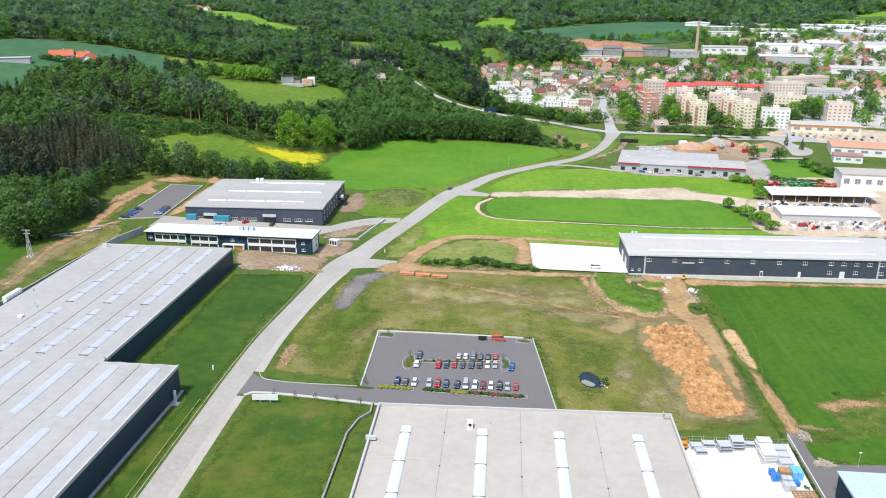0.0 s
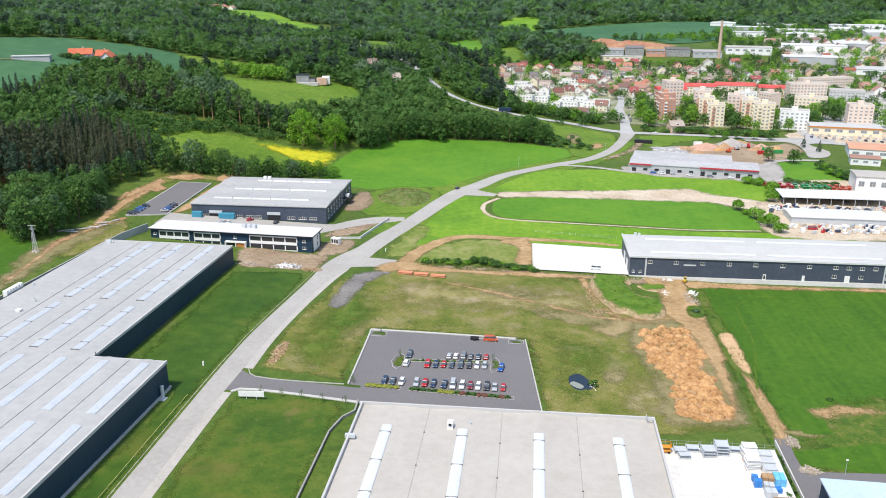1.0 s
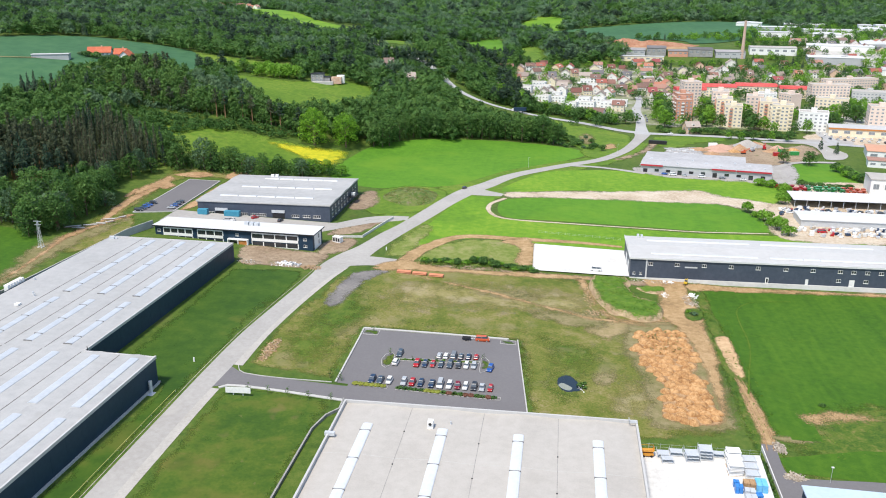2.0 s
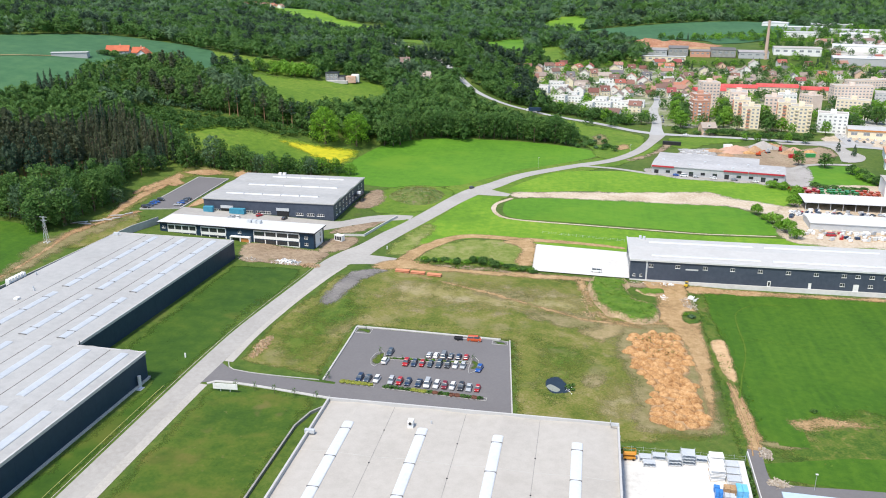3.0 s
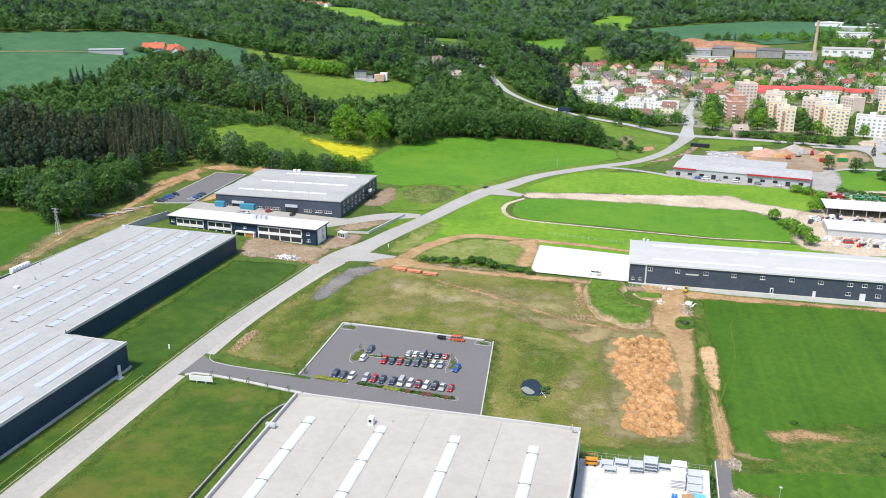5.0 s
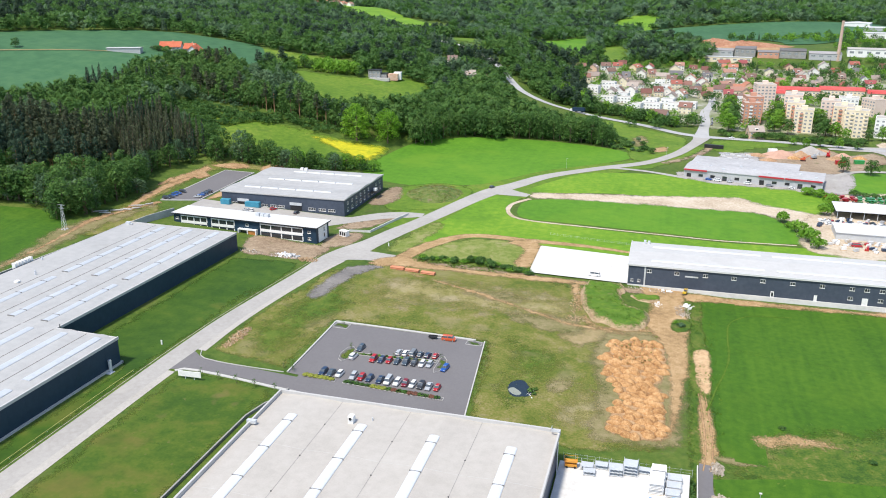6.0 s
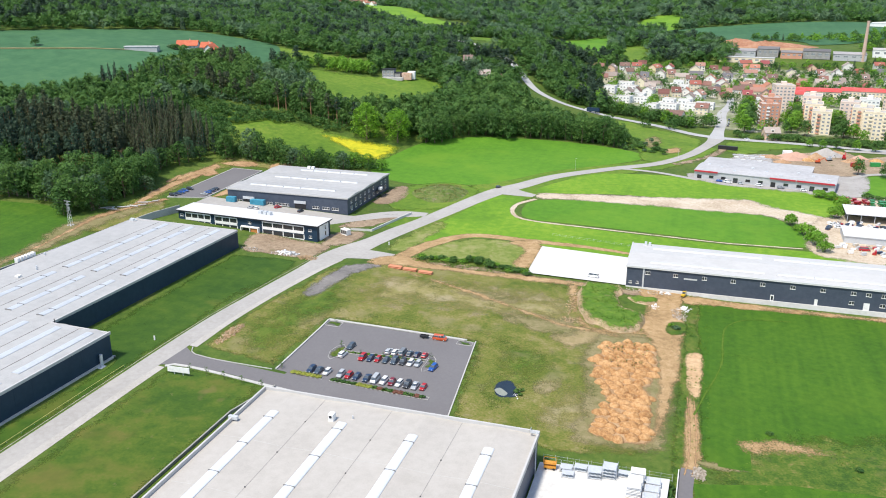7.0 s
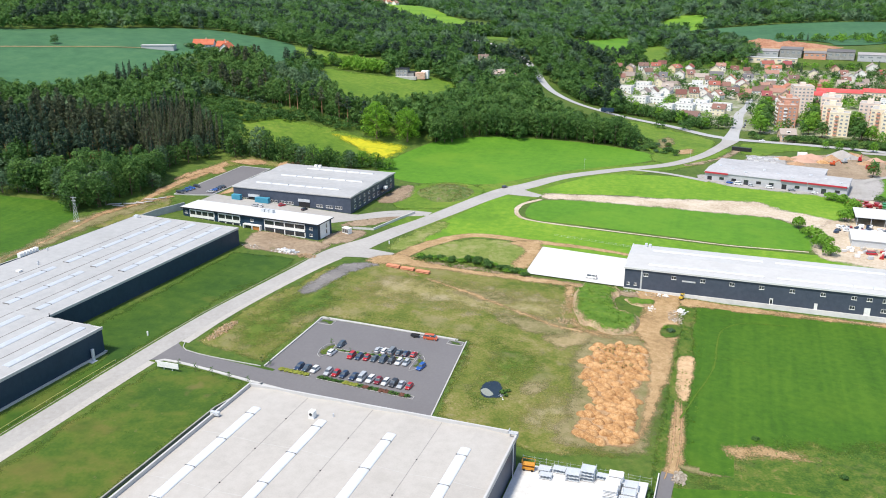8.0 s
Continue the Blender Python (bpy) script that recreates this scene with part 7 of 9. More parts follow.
def house(style, lite=False):
    """A family house at the origin, ridge along x: walls, tiled roof, chimney, windows, door."""
    if (style, lite) in HOUSES:
        return HOUSES[style, lite]
    w, d, h, r, flat = {"cottage": (10, 8.5, 3.6, 3.6, False), "villa": (11, 10, 6.0, 3.4, False), "long": (15, 9, 4.0, 3.4, False), "cube": (11, 9, 6.2, 0, True), "row": (16, 9, 5.6, 0, True), "gabled": (9, 12, 4.6, 4.4, False)}[style]
    ob = thing("house", pose(0, 0, 0), "family house", "house")
    if flat:
        part("wall", Shape().box(-w / 2, -d / 2, -3, w / 2, d / 2, h).box(-w / 2, -d / 2, h, w / 2, -d / 2 + 0.25, h + 0.5).box(-w / 2, d / 2 - 0.25, h, w / 2, d / 2, h + 0.5).box(-w / 2, -d / 2 + 0.25, h, -w / 2 + 0.25, d / 2 - 0.25, h + 0.5).box(w / 2 - 0.25, -d / 2 + 0.25, h, w / 2, d / 2 - 0.25, h + 0.5), WHITE, ob)
        part("roof", Shape().box(-w / 2 + 0.25, -d / 2 + 0.25, h - 0.1, w / 2 - 0.25, d / 2 - 0.25, h + 0.12), ROOF, ob)
        part("annex", Shape().box(-w / 2 - 3.5, -d / 2 + 1.0, -3, -w / 2, d / 2 - 2, h * 0.52), WHITE, ob)
    else:
        wall = Shape().loft([[(x, -d / 2, -3), (x, -d / 2, h), (x, 0, h + r - 0.15), (x, d / 2, h), (x, d / 2, -3)] for x in (-w / 2, w / 2)])
        part("wall", wall, PLASTER, ob)
        e, o = 0.5, 0.45
        sl = r / (d / 2)
        roof = Shape()
        for s in (-1, 1):
            roof.loft([[(x, 0, h + r + 0.18), (x, s * (d / 2 + e), h - e * sl + 0.18), (x, s * (d / 2 + e), h - e * sl), (x, 0, h + r)] for x in (-w / 2 - o, w / 2 + o)])
        part("roof", roof, TILES, ob)
        part("chimney", Shape().box(w * 0.18, 0.5, h + r * 0.6, w * 0.18 + 0.7, 1.2, h + r + 0.9), STONE, ob)
        if style in ("villa", "gabled"):
            dormer = part("dormer", Shape().box(-1.2, -d * 0.42, h + r * 0.1, 1.2, -d * 0.1, h + r * 0.55), PLASTER, ob)
            part("dormer_window", Shape().box(-0.8, -d * 0.42 - 0.05, h + r * 0.2, 0.8, -d * 0.42, h + r * 0.48), GLASS, dormer)
    levels = [1.4] if h < 4.5 else [1.4, 4.2]
    if lite:
        panes = Shape()
        for z in levels:
            for x in np.linspace(-w / 2 + 1.7, w / 2 - 1.7, 3):
                panes.box(float(x) - 0.7, -d / 2 - 0.04, z - 0.65, float(x) + 0.7, -d / 2 + 0.02, z + 0.65)
        tagged(part("glazing", panes, GLASS, ob), kind="stuff")
        levels = []
    for z in levels:
        for x in np.linspace(-w / 2 + 1.7, w / 2 - 1.7, 3 if w < 13 else 5):
            far_window(ob, float(x), -d / 2 - 0.03, z, 1.4, 1.3)
        for s, t in ((-1, -90), (1, 90)):
            far_window(ob, s * (w / 2 + 0.03), 0.6, z, 1.3, 1.3, t)
    if not lite:
        part("door", Shape().box(-0.5, -d / 2 - 0.06, -0.6, 0.5, -d / 2, 1.5) if style != "cottage" else Shape().box(1.2, -d / 2 - 0.06, -0.6, 2.2, -d / 2, 1.5), WOOD, ob)
    HOUSES[style, lite] = ob
    return ob


WORDS = {"cottage": "low plastered cottage with a steep tiled roof", "villa": "two-storey villa with dormer and tiled roof", "long": "long low house with a tiled roof", "cube": "white flat-roofed cube house with annex", "row": "white flat-roofed terraced house", "gabled": "plastered gable-fronted house with tiled roof"}
USED = set()


def settle(style, x, y, turn, group="houses on the valley side", lite=False):
    ob = house(style, lite)
    m = pose(x, y, ground_z(x, y), 0, 0, turn)
    if (style, lite) in USED:
        ob = copy_thing(ob, m)
    else:
        ob.matrix_basis = m
        USED.add((style, lite))
    return tagged(ob, WORDS[style], group=group)


PITCHED = ["cottage", "villa", "long", "gabled"]
near_houses = {
    "long": [(-41, 932, 12), (-22, 896, -8), (48, 991, 5), (63, 1023, 0), (52, 731, -18), (24, 896, 10)],
    "villa": [(-26, 945, 80), (-6, 1024, 15), (15, 1032, 60), (25, 982, 85), (97, 1007, 10), (129, 1086, 5), (11, 895, 75), (64, 924, 8), (95, 934, 85), (22, 844, 80), (74, 771, -10), (83, 887, 12)],
    "gabled": [(10, 942, 5), (35, 1002, 20), (79, 992, 85), (57, 865, 80), (47, 862, 10), (82, 1071, 5), (120, 959, 0), (69, 861, 60)],
    "cottage": [(-9, 969, 30), (97, 1076, 5), (1, 910, 8), (75, 942, 5), (107, 921, 0), (11, 840, 85), (36, 850, 5), (92, 869, 30), (115, 883, 10), (97, 1040, 60)],
    "cube": [(-13, 825, -12), (31, 762, -15), (64, 784, -10), (47, 932, 0), (44, 800, -12), (58, 806, -12), (16, 812, -12)],
    "row": [(-3, 867, -10), (3, 788, -16), (18, 795, -14), (45, 775, -14), (76, 800, -8), (2, 850, -10)],
}
for style, spots in near_houses.items():
    for x, y, turn in spots:
        settle(style, x, y, turn)
rng = np.random.default_rng(21)
taken = [(x, y) for sp in near_houses.values() for x, y, _ in sp]
for i in range(90):
    x, y = rng.uniform(-40, 128), rng.uniform(780, 1090)
    if x < -40 + (y - 900) * 0.1 or 84 < x < 106 and y < 900 or min(math.hypot(x - a, y - b) for a, b in taken) < 15.5:
        continue
    taken.append((x, y))
    settle(["cottage", "villa", "gabled", "long", "cube"][int(rng.integers(5))], x, y, float(rng.choice([0, 8, 82, 90])) + rng.normal() * 5, lite=True)
spots = [(x, y) for y in range(850, 1330, 27) for x in range(110, 640, 25)]
for i, (x, y) in enumerate(spots):
    x, y = x + rng.normal() * 5 + (y - 850) * 0.05, y + rng.normal() * 6
    if rng.random() < 0.42 or (inside([(75, 1132), (345, 1132), (345, 1420), (75, 1420)], np.array([x]), np.array([y]))[0]) or x > 0.52 * y + 40:
        continue
    if y < 940 and 170 < x < 345:
        continue
    settle(PITCHED[int(rng.integers(4))], x, y, float(rng.choice([5, 12, 85, 95])) + rng.normal() * 4, "houses in the town", True)
settle("villa", 125, 668, 12, "house at the junction")
modern = thing("house", pose(-173, 648, ground_z(-173, 648), 0, 0, 8), "grey flat-roofed modern house on a terrace", "house")
part("wall", Shape().box(-6, -4, -2, 4, 4, 6).box(4, -3, -2, 9, 4, 3.4), RUBBLE_WALL, modern)
part("roof", Shape().box(-6.4, -4.4, 6, 4.4, 4.4, 6.4).box(4.4, -3.4, 3.4, 9.4, 4.4, 3.7), DARK, modern)
part("terrace", Shape().box(-8, -8, -2, 12, -4, 0.3), KERB, modern, "pale paved terrace")
for x in (-4.2, -1, 2.2):
    far_window(modern, x, -4.03, 4.2, 2.0, 1.8)
    far_window(modern, x, -4.03, 1.4, 2.0, 1.8)
part("annex", Shape().box(10, -2, -2, 18, 4, 3.2), BRICKISH, modern, "raw orange block annex")
part("annex", Shape().box(14, 2, -2, 20, 7, 4.2), WHITE, modern, "white plastered annex")
REDTILE = surf("orange_red_tiles", [(0.38, 0.095, 0.05), (0.46, 0.125, 0.065), (0.52, 0.17, 0.09)], 0.1, 1.0, fine=0.3)
for x, y, turn, l, w in ((-342, 617, 18, 17, 9), (-327, 622, 12, 9, 8), (-320, 617, 100, 13, 8)):
    farm = thing("house", pose(x, y, ground_z(x, y), 0, 0, turn), "white farmhouse with an orange-red tiled roof", "house", "farm on the hilltop")
    part("wall", Shape().box(-l / 2, -w / 2, -2, l / 2, w / 2, 3.0).loft([[(q, -w / 2, 3.0), (q, 0, 6.4), (q, w / 2, 3.0)] for q in (-l / 2, l / 2)]), WHITE, farm)
    part("roof", Shape().loft([[(q, -w / 2 - 0.7, 2.7), (q, 0, 6.9), (q, w / 2 + 0.7, 2.7), (q, w / 2 + 0.7, 2.4), (q, 0, 6.55), (q, -w / 2 - 0.7, 2.4)] for q in (-l / 2 - 0.6, l / 2 + 0.6)]), REDTILE, farm)
    part("chimney", Shape().box(1.0, 0.8, 4.5, 1.9, 1.7, 7.8), BRICKISH, farm)
    for q in np.arange(-l / 2 + 2, l / 2 - 1, 3.2):
        far_window(farm, float(q), -w / 2 - 0.03, 1.5, 1.2, 1.3)
for i, (x, y) in enumerate(((-352, 608), (-346, 605), (-338, 604), (-330, 608), (-324, 605), (-314, 606), (-308, 612), (-312, 624), (-334, 628), (-352, 622))):
    bush(x, y, 3.6 + (i * 7) % 3, 7 + (i * 5) % 4, LEAF_MID if i % 3 else LEAF_PALE, "garden bush round the hilltop farm", i, "bushes round the farm")
settle("gabled", -141, 768, 20, "houses on the hillside")
settle("villa", -112, 717, 20, "houses on the hillside")
settle("cottage", -101, 726, 80, "houses on the hillside")
for i in range(16):
    settle(PITCHED[i % 4], -660 + rng.normal() * 40, 1640 + rng.normal() * 32, rng.random() * 90, "houses of the hill village", True)

BRICK = surf("salmon_plaster", [(0.5, 0.24, 0.16), (0.57, 0.29, 0.2), (0.62, 0.35, 0.25)], 0.1, 1.0, fine=0.2)
CREAM = surf("cream_plaster", [(0.72, 0.6, 0.43), (0.78, 0.67, 0.5), (0.82, 0.72, 0.57)], 0.1, 1.0, fine=0.2)
PINK = surf("pale_pink_plaster", [(0.7, 0.54, 0.45), (0.76, 0.61, 0.52), (0.8, 0.67, 0.58)], 0.1, 1.0, fine=0.2)
REDROOF = surf("red_roof", [(0.45, 0.06, 0.06), (0.55, 0.09, 0.085), (0.6, 0.14, 0.12)], 0.1, 1.0, fine=0.3)


def block(x, y, turn, w, d, floors, material, label, balcony=None, roof=None):
    """A panel block of flats with a window grid, loggias and roof boxes."""
    h = floors * 2.8 + 1.0
    ob = thing("apartment_block", pose(x, y, ground_z(x, y), 0, 0, turn), label, "apartment block", "blocks of flats in the town")
    part("wall", Shape().box(-w / 2, -d / 2, -3, w / 2, d / 2, h), material, ob)
    if roof:
        part("roof", Shape().loft([[(s * (w / 2 + 0.5), -d / 2 - 0.5, h), (s * (w / 2 + 0.5), -d / 2 + 1.2, h + 2.6), (s * (w / 2 + 0.5), d / 2 - 1.2, h + 2.6), (s * (w / 2 + 0.5), d / 2 + 0.5, h)] for s in (-1, 1)]), roof, ob)
    else:
        part("parapet", Shape().box(-w / 2 - 0.1, -d / 2 - 0.1, h - 0.3, w / 2 + 0.1, -d / 2 + 0.3, h + 0.5).box(-w / 2 - 0.1, d / 2 - 0.3, h - 0.3, w / 2 + 0.1, d / 2 + 0.1, h + 0.5).box(-w / 2 - 0.1, -d / 2 + 0.3, h - 0.3, -w / 2 + 0.3, d / 2 - 0.3, h + 0.5).box(w / 2 - 0.3, -d / 2 + 0.3, h - 0.3, w / 2 + 0.1, d / 2 - 0.3, h + 0.5), material, ob)
        part("roof", Shape().box(-w / 2 + 0.3, -d / 2 + 0.3, h - 0.2, w / 2 - 0.3, d / 2 - 0.3, h + 0.1), ROOF, ob)
        part("lift_house", Shape().box(-2.2, -1.5, h, 2.2, 3.0, h + 2.8), material, ob)
    n = max(2, int(w / 3.2))
    m = max(1, int(d / 4.5))
    for f in range(floors):
        z = 1.7 + 2.8 * f
        for i in range(n):
            xx = -w / 2 + w * (i + 0.5) / n
            if balcony and i % 3 == 1:
                part("loggia", Shape().box(xx - 1.3, -d / 2 - 0.9, z - 1.2, xx + 1.3, -d / 2, z - 0.2), balcony, ob, "coloured loggia front")
            far_window(ob, xx, -d / 2 - 0.03, z, 1.6, 1.4)
        for i in range(m):
            yy = -d / 2 + d * (i + 0.5) / m
            if balcony:
                part("loggia", Shape().box(-w / 2 - 0.9, yy - 1.2, z - 1.2, -w / 2, yy + 1.2, z - 0.2), balcony, ob, "coloured loggia front")
            far_window(ob, -w / 2 - 0.03, yy, z, 1.5, 1.4, -90)
    return ob


block(126, 732, 8, 14, 12, 6, BRICK, "salmon six-storey block of flats", WHITE)
block(128, 752, 8, 14, 16, 7, BRICK, "salmon seven-storey block of flats", PINK)
block(140, 792, 8, 16, 16, 9, PINK, "tall pale pink block of flats")
block(163, 706, -8, 14, 14, 6, CREAM, "cream six-storey block of flats", BRICK)
block(159, 726, -8, 13, 20, 7, CREAM, "cream seven-storey block of flats with brown loggias", BRICK)
block(160, 752, -8, 14, 22, 8, PINK, "tall pale block of flats")
block(199, 694, -12, 16, 14, 7, CREAM, "cream seven-storey block of flats", CREAM)
block(193, 716, -12, 14, 22, 7, CREAM, "cream block of flats with yellow loggias", BRICK)
block(188, 745, -12, 14, 16, 7, PINK, "pale block of flats")
block(224, 696, -14, 22, 14, 5, WHITE, "white five-storey office block")
block(282, 716, -10, 19, 16, 6, PINK, "pale pink block of flats without balconies")
block(281, 856, 4, 36, 14, 6, PINK, "long pale pink block of flats")
block(232, 802, -60, 16, 12, 5, PINK, "five-storey pink block of flats")
block(262, 778, -20, 27, 14, 5, CREAM, "cream block of flats")
block(318, 850, -15, 32, 18, 4, ROOF_B, "grey stepped service block")
block(212, 805, -10, 16, 14, 5, WHITE, "white block of flats")
for x, y, w, t in ((180, 890, 40, -4), (222, 900, 40, -5), (264, 882, 44, -6), (150, 862, 30, 10)):
    block(x, y, t, w, 12, 3, CREAM, "three-storey block with a bright red roof", None, REDROOF)
block(330, 950, 20, 60, 14, 4, PINK, "long pale block of flats")
block(350, 700, -15, 30, 14, 5, PINK, "pale block of flats behind trees")


def flat_hall(x, y, turn, w, d, h, wall_mat, roof_mat, label, name="commercial_hall", band=None, openings=0):
    ob = thing(name, pose(x, y, ground_z(x, y), 0, 0, turn), label, "hall", "")
    part("wall", Shape().box(-w / 2, -d / 2, -2, w / 2, d / 2, h), wall_mat, ob)
    part("roof", Shape().loft([[(s * (w / 2 + 0.4), -d / 2 - 0.4, h), (s * (w / 2 + 0.4), -d / 2 - 0.4, h + 0.3), (s * (w / 2 + 0.4), 0, h + 0.3 + d * 0.03), (s * (w / 2 + 0.4), d / 2 + 0.4, h + 0.3), (s * (w / 2 + 0.4), d / 2 + 0.4, h)] for s in (-1, 1)]), roof_mat, ob)
    if band:
        part("fascia_band", Shape().box(-w / 2 - 0.5, -d / 2 - 0.5, h - 0.9, w / 2 + 0.5, -d / 2 - 0.42, h + 0.2), band, ob, "coloured fascia band")
    for i in range(openings):
        far_window(ob, -w / 2 + w * (i + 0.5) / openings, -d / 2 - 0.04, h * 0.55, w / openings * 0.5, h * 0.35)
    return ob


RED = surf("red_sheet", [(0.42, 0.03, 0.045), (0.5, 0.045, 0.06)], 0.3, 2.0, rough=0.4)
MARKET_ROOF = surf("weathered_felt_roof", [(0.33, 0.325, 0.33), (0.4, 0.395, 0.4), (0.47, 0.465, 0.47)], 0.06, 0.5, fine=0.3)
PALEGREY = surf("pale_grey_panel", [(0.4, 0.4, 0.41), (0.47, 0.47, 0.48)], 0.1, 0.8, rough=0.5)
market = flat_hall(114, 526, -10.5, 78, 24, 5.2, PALEGREY, MARKET_ROOF, "long low grey shopping hall with red fascia pieces", "shopping_hall")
part("rear_wing", Shape().box(-39, 12.0, -2, 24, 34, 4.6), PALEGREY, market)
part("rear_roof", Shape().box(-39.3, 12.3, 4.6, 24.3, 34.3, 4.9), MARKET_ROOF, market)
for a, b in ((-39, -25.5), (4, 18), (18.6, 38.6)):
    part("fascia", Shape().box(a, -12.85, 4.85, b, -12.4, 5.75), RED, market, "bright red fascia")
for i in range(9):
    place(part("roof_unit", Shape().box(-0.8, -0.8, 0, 0.8, 0.8, 1.1), STEEL, market), -34 + i * 8.6, 6 - (i % 3) * 6, 5.4)
for i in range(11):
    xx = -36 + i * 7
    part("shop_window" if i % 3 else "delivery_gate", Shape().box(xx - 1.3, -12.08, -0.2 if i % 3 == 0 else 1.4, xx + 1.3, -12.0, 3.0), GLASS if i % 2 else DARK, market)
for i in range(6):
    part("roof_light", Shape().box(-24 + i * 9, -3, 5.4, -22.2 + i * 9, -1.2, 6.0), SKYLIGHT, market)
flat_hall(257, 676, -10, 52, 20, 6.5, CREAM, ROOF_B, "flat supermarket with orange fascia", "supermarket", ORANGE, 6)
flat_hall(262, 590, -14, 60, 26, 5.5, WHITE, surf("orange_sheet", [(0.5, 0.26, 0.17), (0.58, 0.33, 0.22)], 0.1, 0.8), "long hall with a pale orange roof", "hall", None, 7)
flat_hall(232, 562, -14, 18, 12, 4.5, WHITE, TILES, "small white hall with a brown roof", "hall", None, 3)
msh = thing("machine_shed", pose(177, 456, ground_z(177, 456), 0, 0, -1), "open machine shed with pale roof on posts", "shed")
part("back_wall", Shape().box(-28.5, 7.0, -1, 28.5, 7.3, 4.8), DARK, msh)
part("roof", Shape().loft([[(s, -8.2, 4.2), (s, -8.2, 4.5), (s, 8.2, 5.2), (s, 8.2, 4.9)] for s in (-29, 29)]), TRIM, msh)
for i in range(10):
    part("post", Shape().box(-28 + i * 6.2 - 0.13, -7.6, -1, -28 + i * 6.2 + 0.13, -7.35, 4.25), STEEL, msh)
flat_hall(167, 420, -2, 48, 17, 3.2, STEEL, TRIM, "low white store shed with pale roof", "store_shed", None, 0)
flat_hall(223, 488, -8, 48, 18, 9.0, WHITE, ROOF, "white two-storey depot building", "depot", None, 8)
for k, (off, back, w, d, h, wall_mat, roof_col) in enumerate(((-68, 0, 34, 40, 6, PALEGREY, 0.3), (-36, 6, 26, 46, 8, RUBBLE_WALL, 0.17), (-8, -2, 26, 36, 5.5, BRICK, 0.22), (22, 4, 32, 44, 7.5, RUBBLE_WALL, 0.14), (60, 0, 38, 40, 6, PALEGREY, 0.34))):
    flat_hall(186 + off, 1192 + back - 0.105 * off, -6, w, d, h, wall_mat, surf(f"factory_roof_{k}", [(roof_col * 0.8, roof_col * 0.76, roof_col * 0.76), (roof_col * 1.2, roof_col * 1.12, roof_col * 1.1)], 0.05, 0.5), "old factory hall with a weathered roof", "factory", None, 4)
flat_hall(122, 1150, -6, 66, 12, 6, CREAM, ROOF_B, "low cream works building", "works_building", None, 8)
flat_hall(306, 1206, -8, 60, 34, 8, WHITE, ROOF, "white factory hall beside the chimney", "factory", None, 6)
for i in range(40):
    x, y = 375 + (i % 8) * 78 + rng.normal() * 18, 1120 + (i // 8) * 130 + rng.normal() * 25
    if x < 0.5 * y + 40:
        flat_hall(x, y, float(rng.choice([-15, -10, 75])), rng.uniform(45, 95), rng.uniform(22, 48), rng.uniform(5, 9), WHITE if i % 3 else PALEGREY, [TRIM, ROOF_B, TRIM][i % 3], "pale industrial hall at the edge of town", "industrial_hall", None, 3 if i % 2 else 0)
flat_hall(-362, 583, 20, 26, 8, 3.2, PALEGREY, ROOF_B, "low white farm shed in the field", "barn")
tree("broadleaf", -433, 546, 8, 8, LEAF_MID, "lone round tree in the hilltop field", 2, cards=400, size=0.5)
# Brick greyed and lightened to stand for haze on the far chimney.
CHIMNEY = surf("haze_paled_brick", [(0.46, 0.31, 0.24), (0.54, 0.38, 0.3), (0.6, 0.45, 0.37)], 0.1, 1.0, fine=0.3)
stack = thing("chimney_stack", pose(259, 1166, ground_z(259, 1166)), "tall tapering brick factory chimney", "chimney")
part("shaft", Shape().tube((0, 0, -2), (0, 0, 49), 2.5, 1.5, 16), CHIMNEY, stack)
part("collar", Shape().tube((0, 0, 47.4), (0, 0, 49.4), 1.75, 1.75, 16), CHIMNEY, stack)

for i in range(5):
    rack = thing("goods_row", pose(110 - i * 0.6, 571 + i * 7, ground_z(110, 571 + i * 7) + 0.05, 0, 0, -9), "long low row of pale stacked goods", "stacked goods", "rows behind the shopping hall")
    for k in range(6):
        part("load", Shape().box(-10.5 + k * 3.5, -0.9, 0, -7.4 + k * 3.5, 0.9, 0.5 + 0.2 * ((i * 3 + k * 2) % 4)), PALEGREY if (i + k) % 3 else TRIM, rack)

# spoil heaps and containers behind the shopping hall
def heap(name, x, y, rx, ry, h, material, label, seed=1, n=28, m=10):
    rings = []
    for j in range(m):
        t = j / (m - 1)
        ring = []
        for i in range(n):
            a = 2 * math.pi * i / n
            q = 1 + 0.22 * noise.noise(Vector((math.cos(a) * 1.4, math.sin(a) * 1.4, seed * 2.3)))
            r = (1 - t) * q
            px, py = x + rx * r * math.cos(a), y + ry * r * math.sin(a)
            z = h * (1 - (1 - t) ** 1.3) * (0.85 + 0.3 * noise.noise(Vector((px * 0.25, py * 0.25, seed))))
            ring.append((px, py, ground_z(px, py) - 0.3 + z))
        rings.append(ring)
    ob = part(name, Shape().loft(rings), material)
    return tagged(ob, label, "heap", kind="stuff")


SOIL_HEAP = surf("dug_earth", [(0.26, 0.15, 0.08), (0.38, 0.23, 0.13), (0.46, 0.32, 0.2)], 0.2, 1.2, bump=0.1, fine=0.4)
PINKSTONE = surf("reddish_aggregate", [(0.42, 0.25, 0.18), (0.52, 0.33, 0.25)], 0.2, 1.5, bump=0.1)
QUARRY_EARTH = surf("reddish_quarry_earth", [(0.24, 0.11, 0.065), (0.34, 0.17, 0.1), (0.42, 0.25, 0.16)], 0.06, 0.4, bump=0.1, fine=0.4)
heap("quarry_bank", 148, 1266, 64, 22, 9, QUARRY_EARTH, "terraced reddish bank of the quarry", 14, 34, 12)
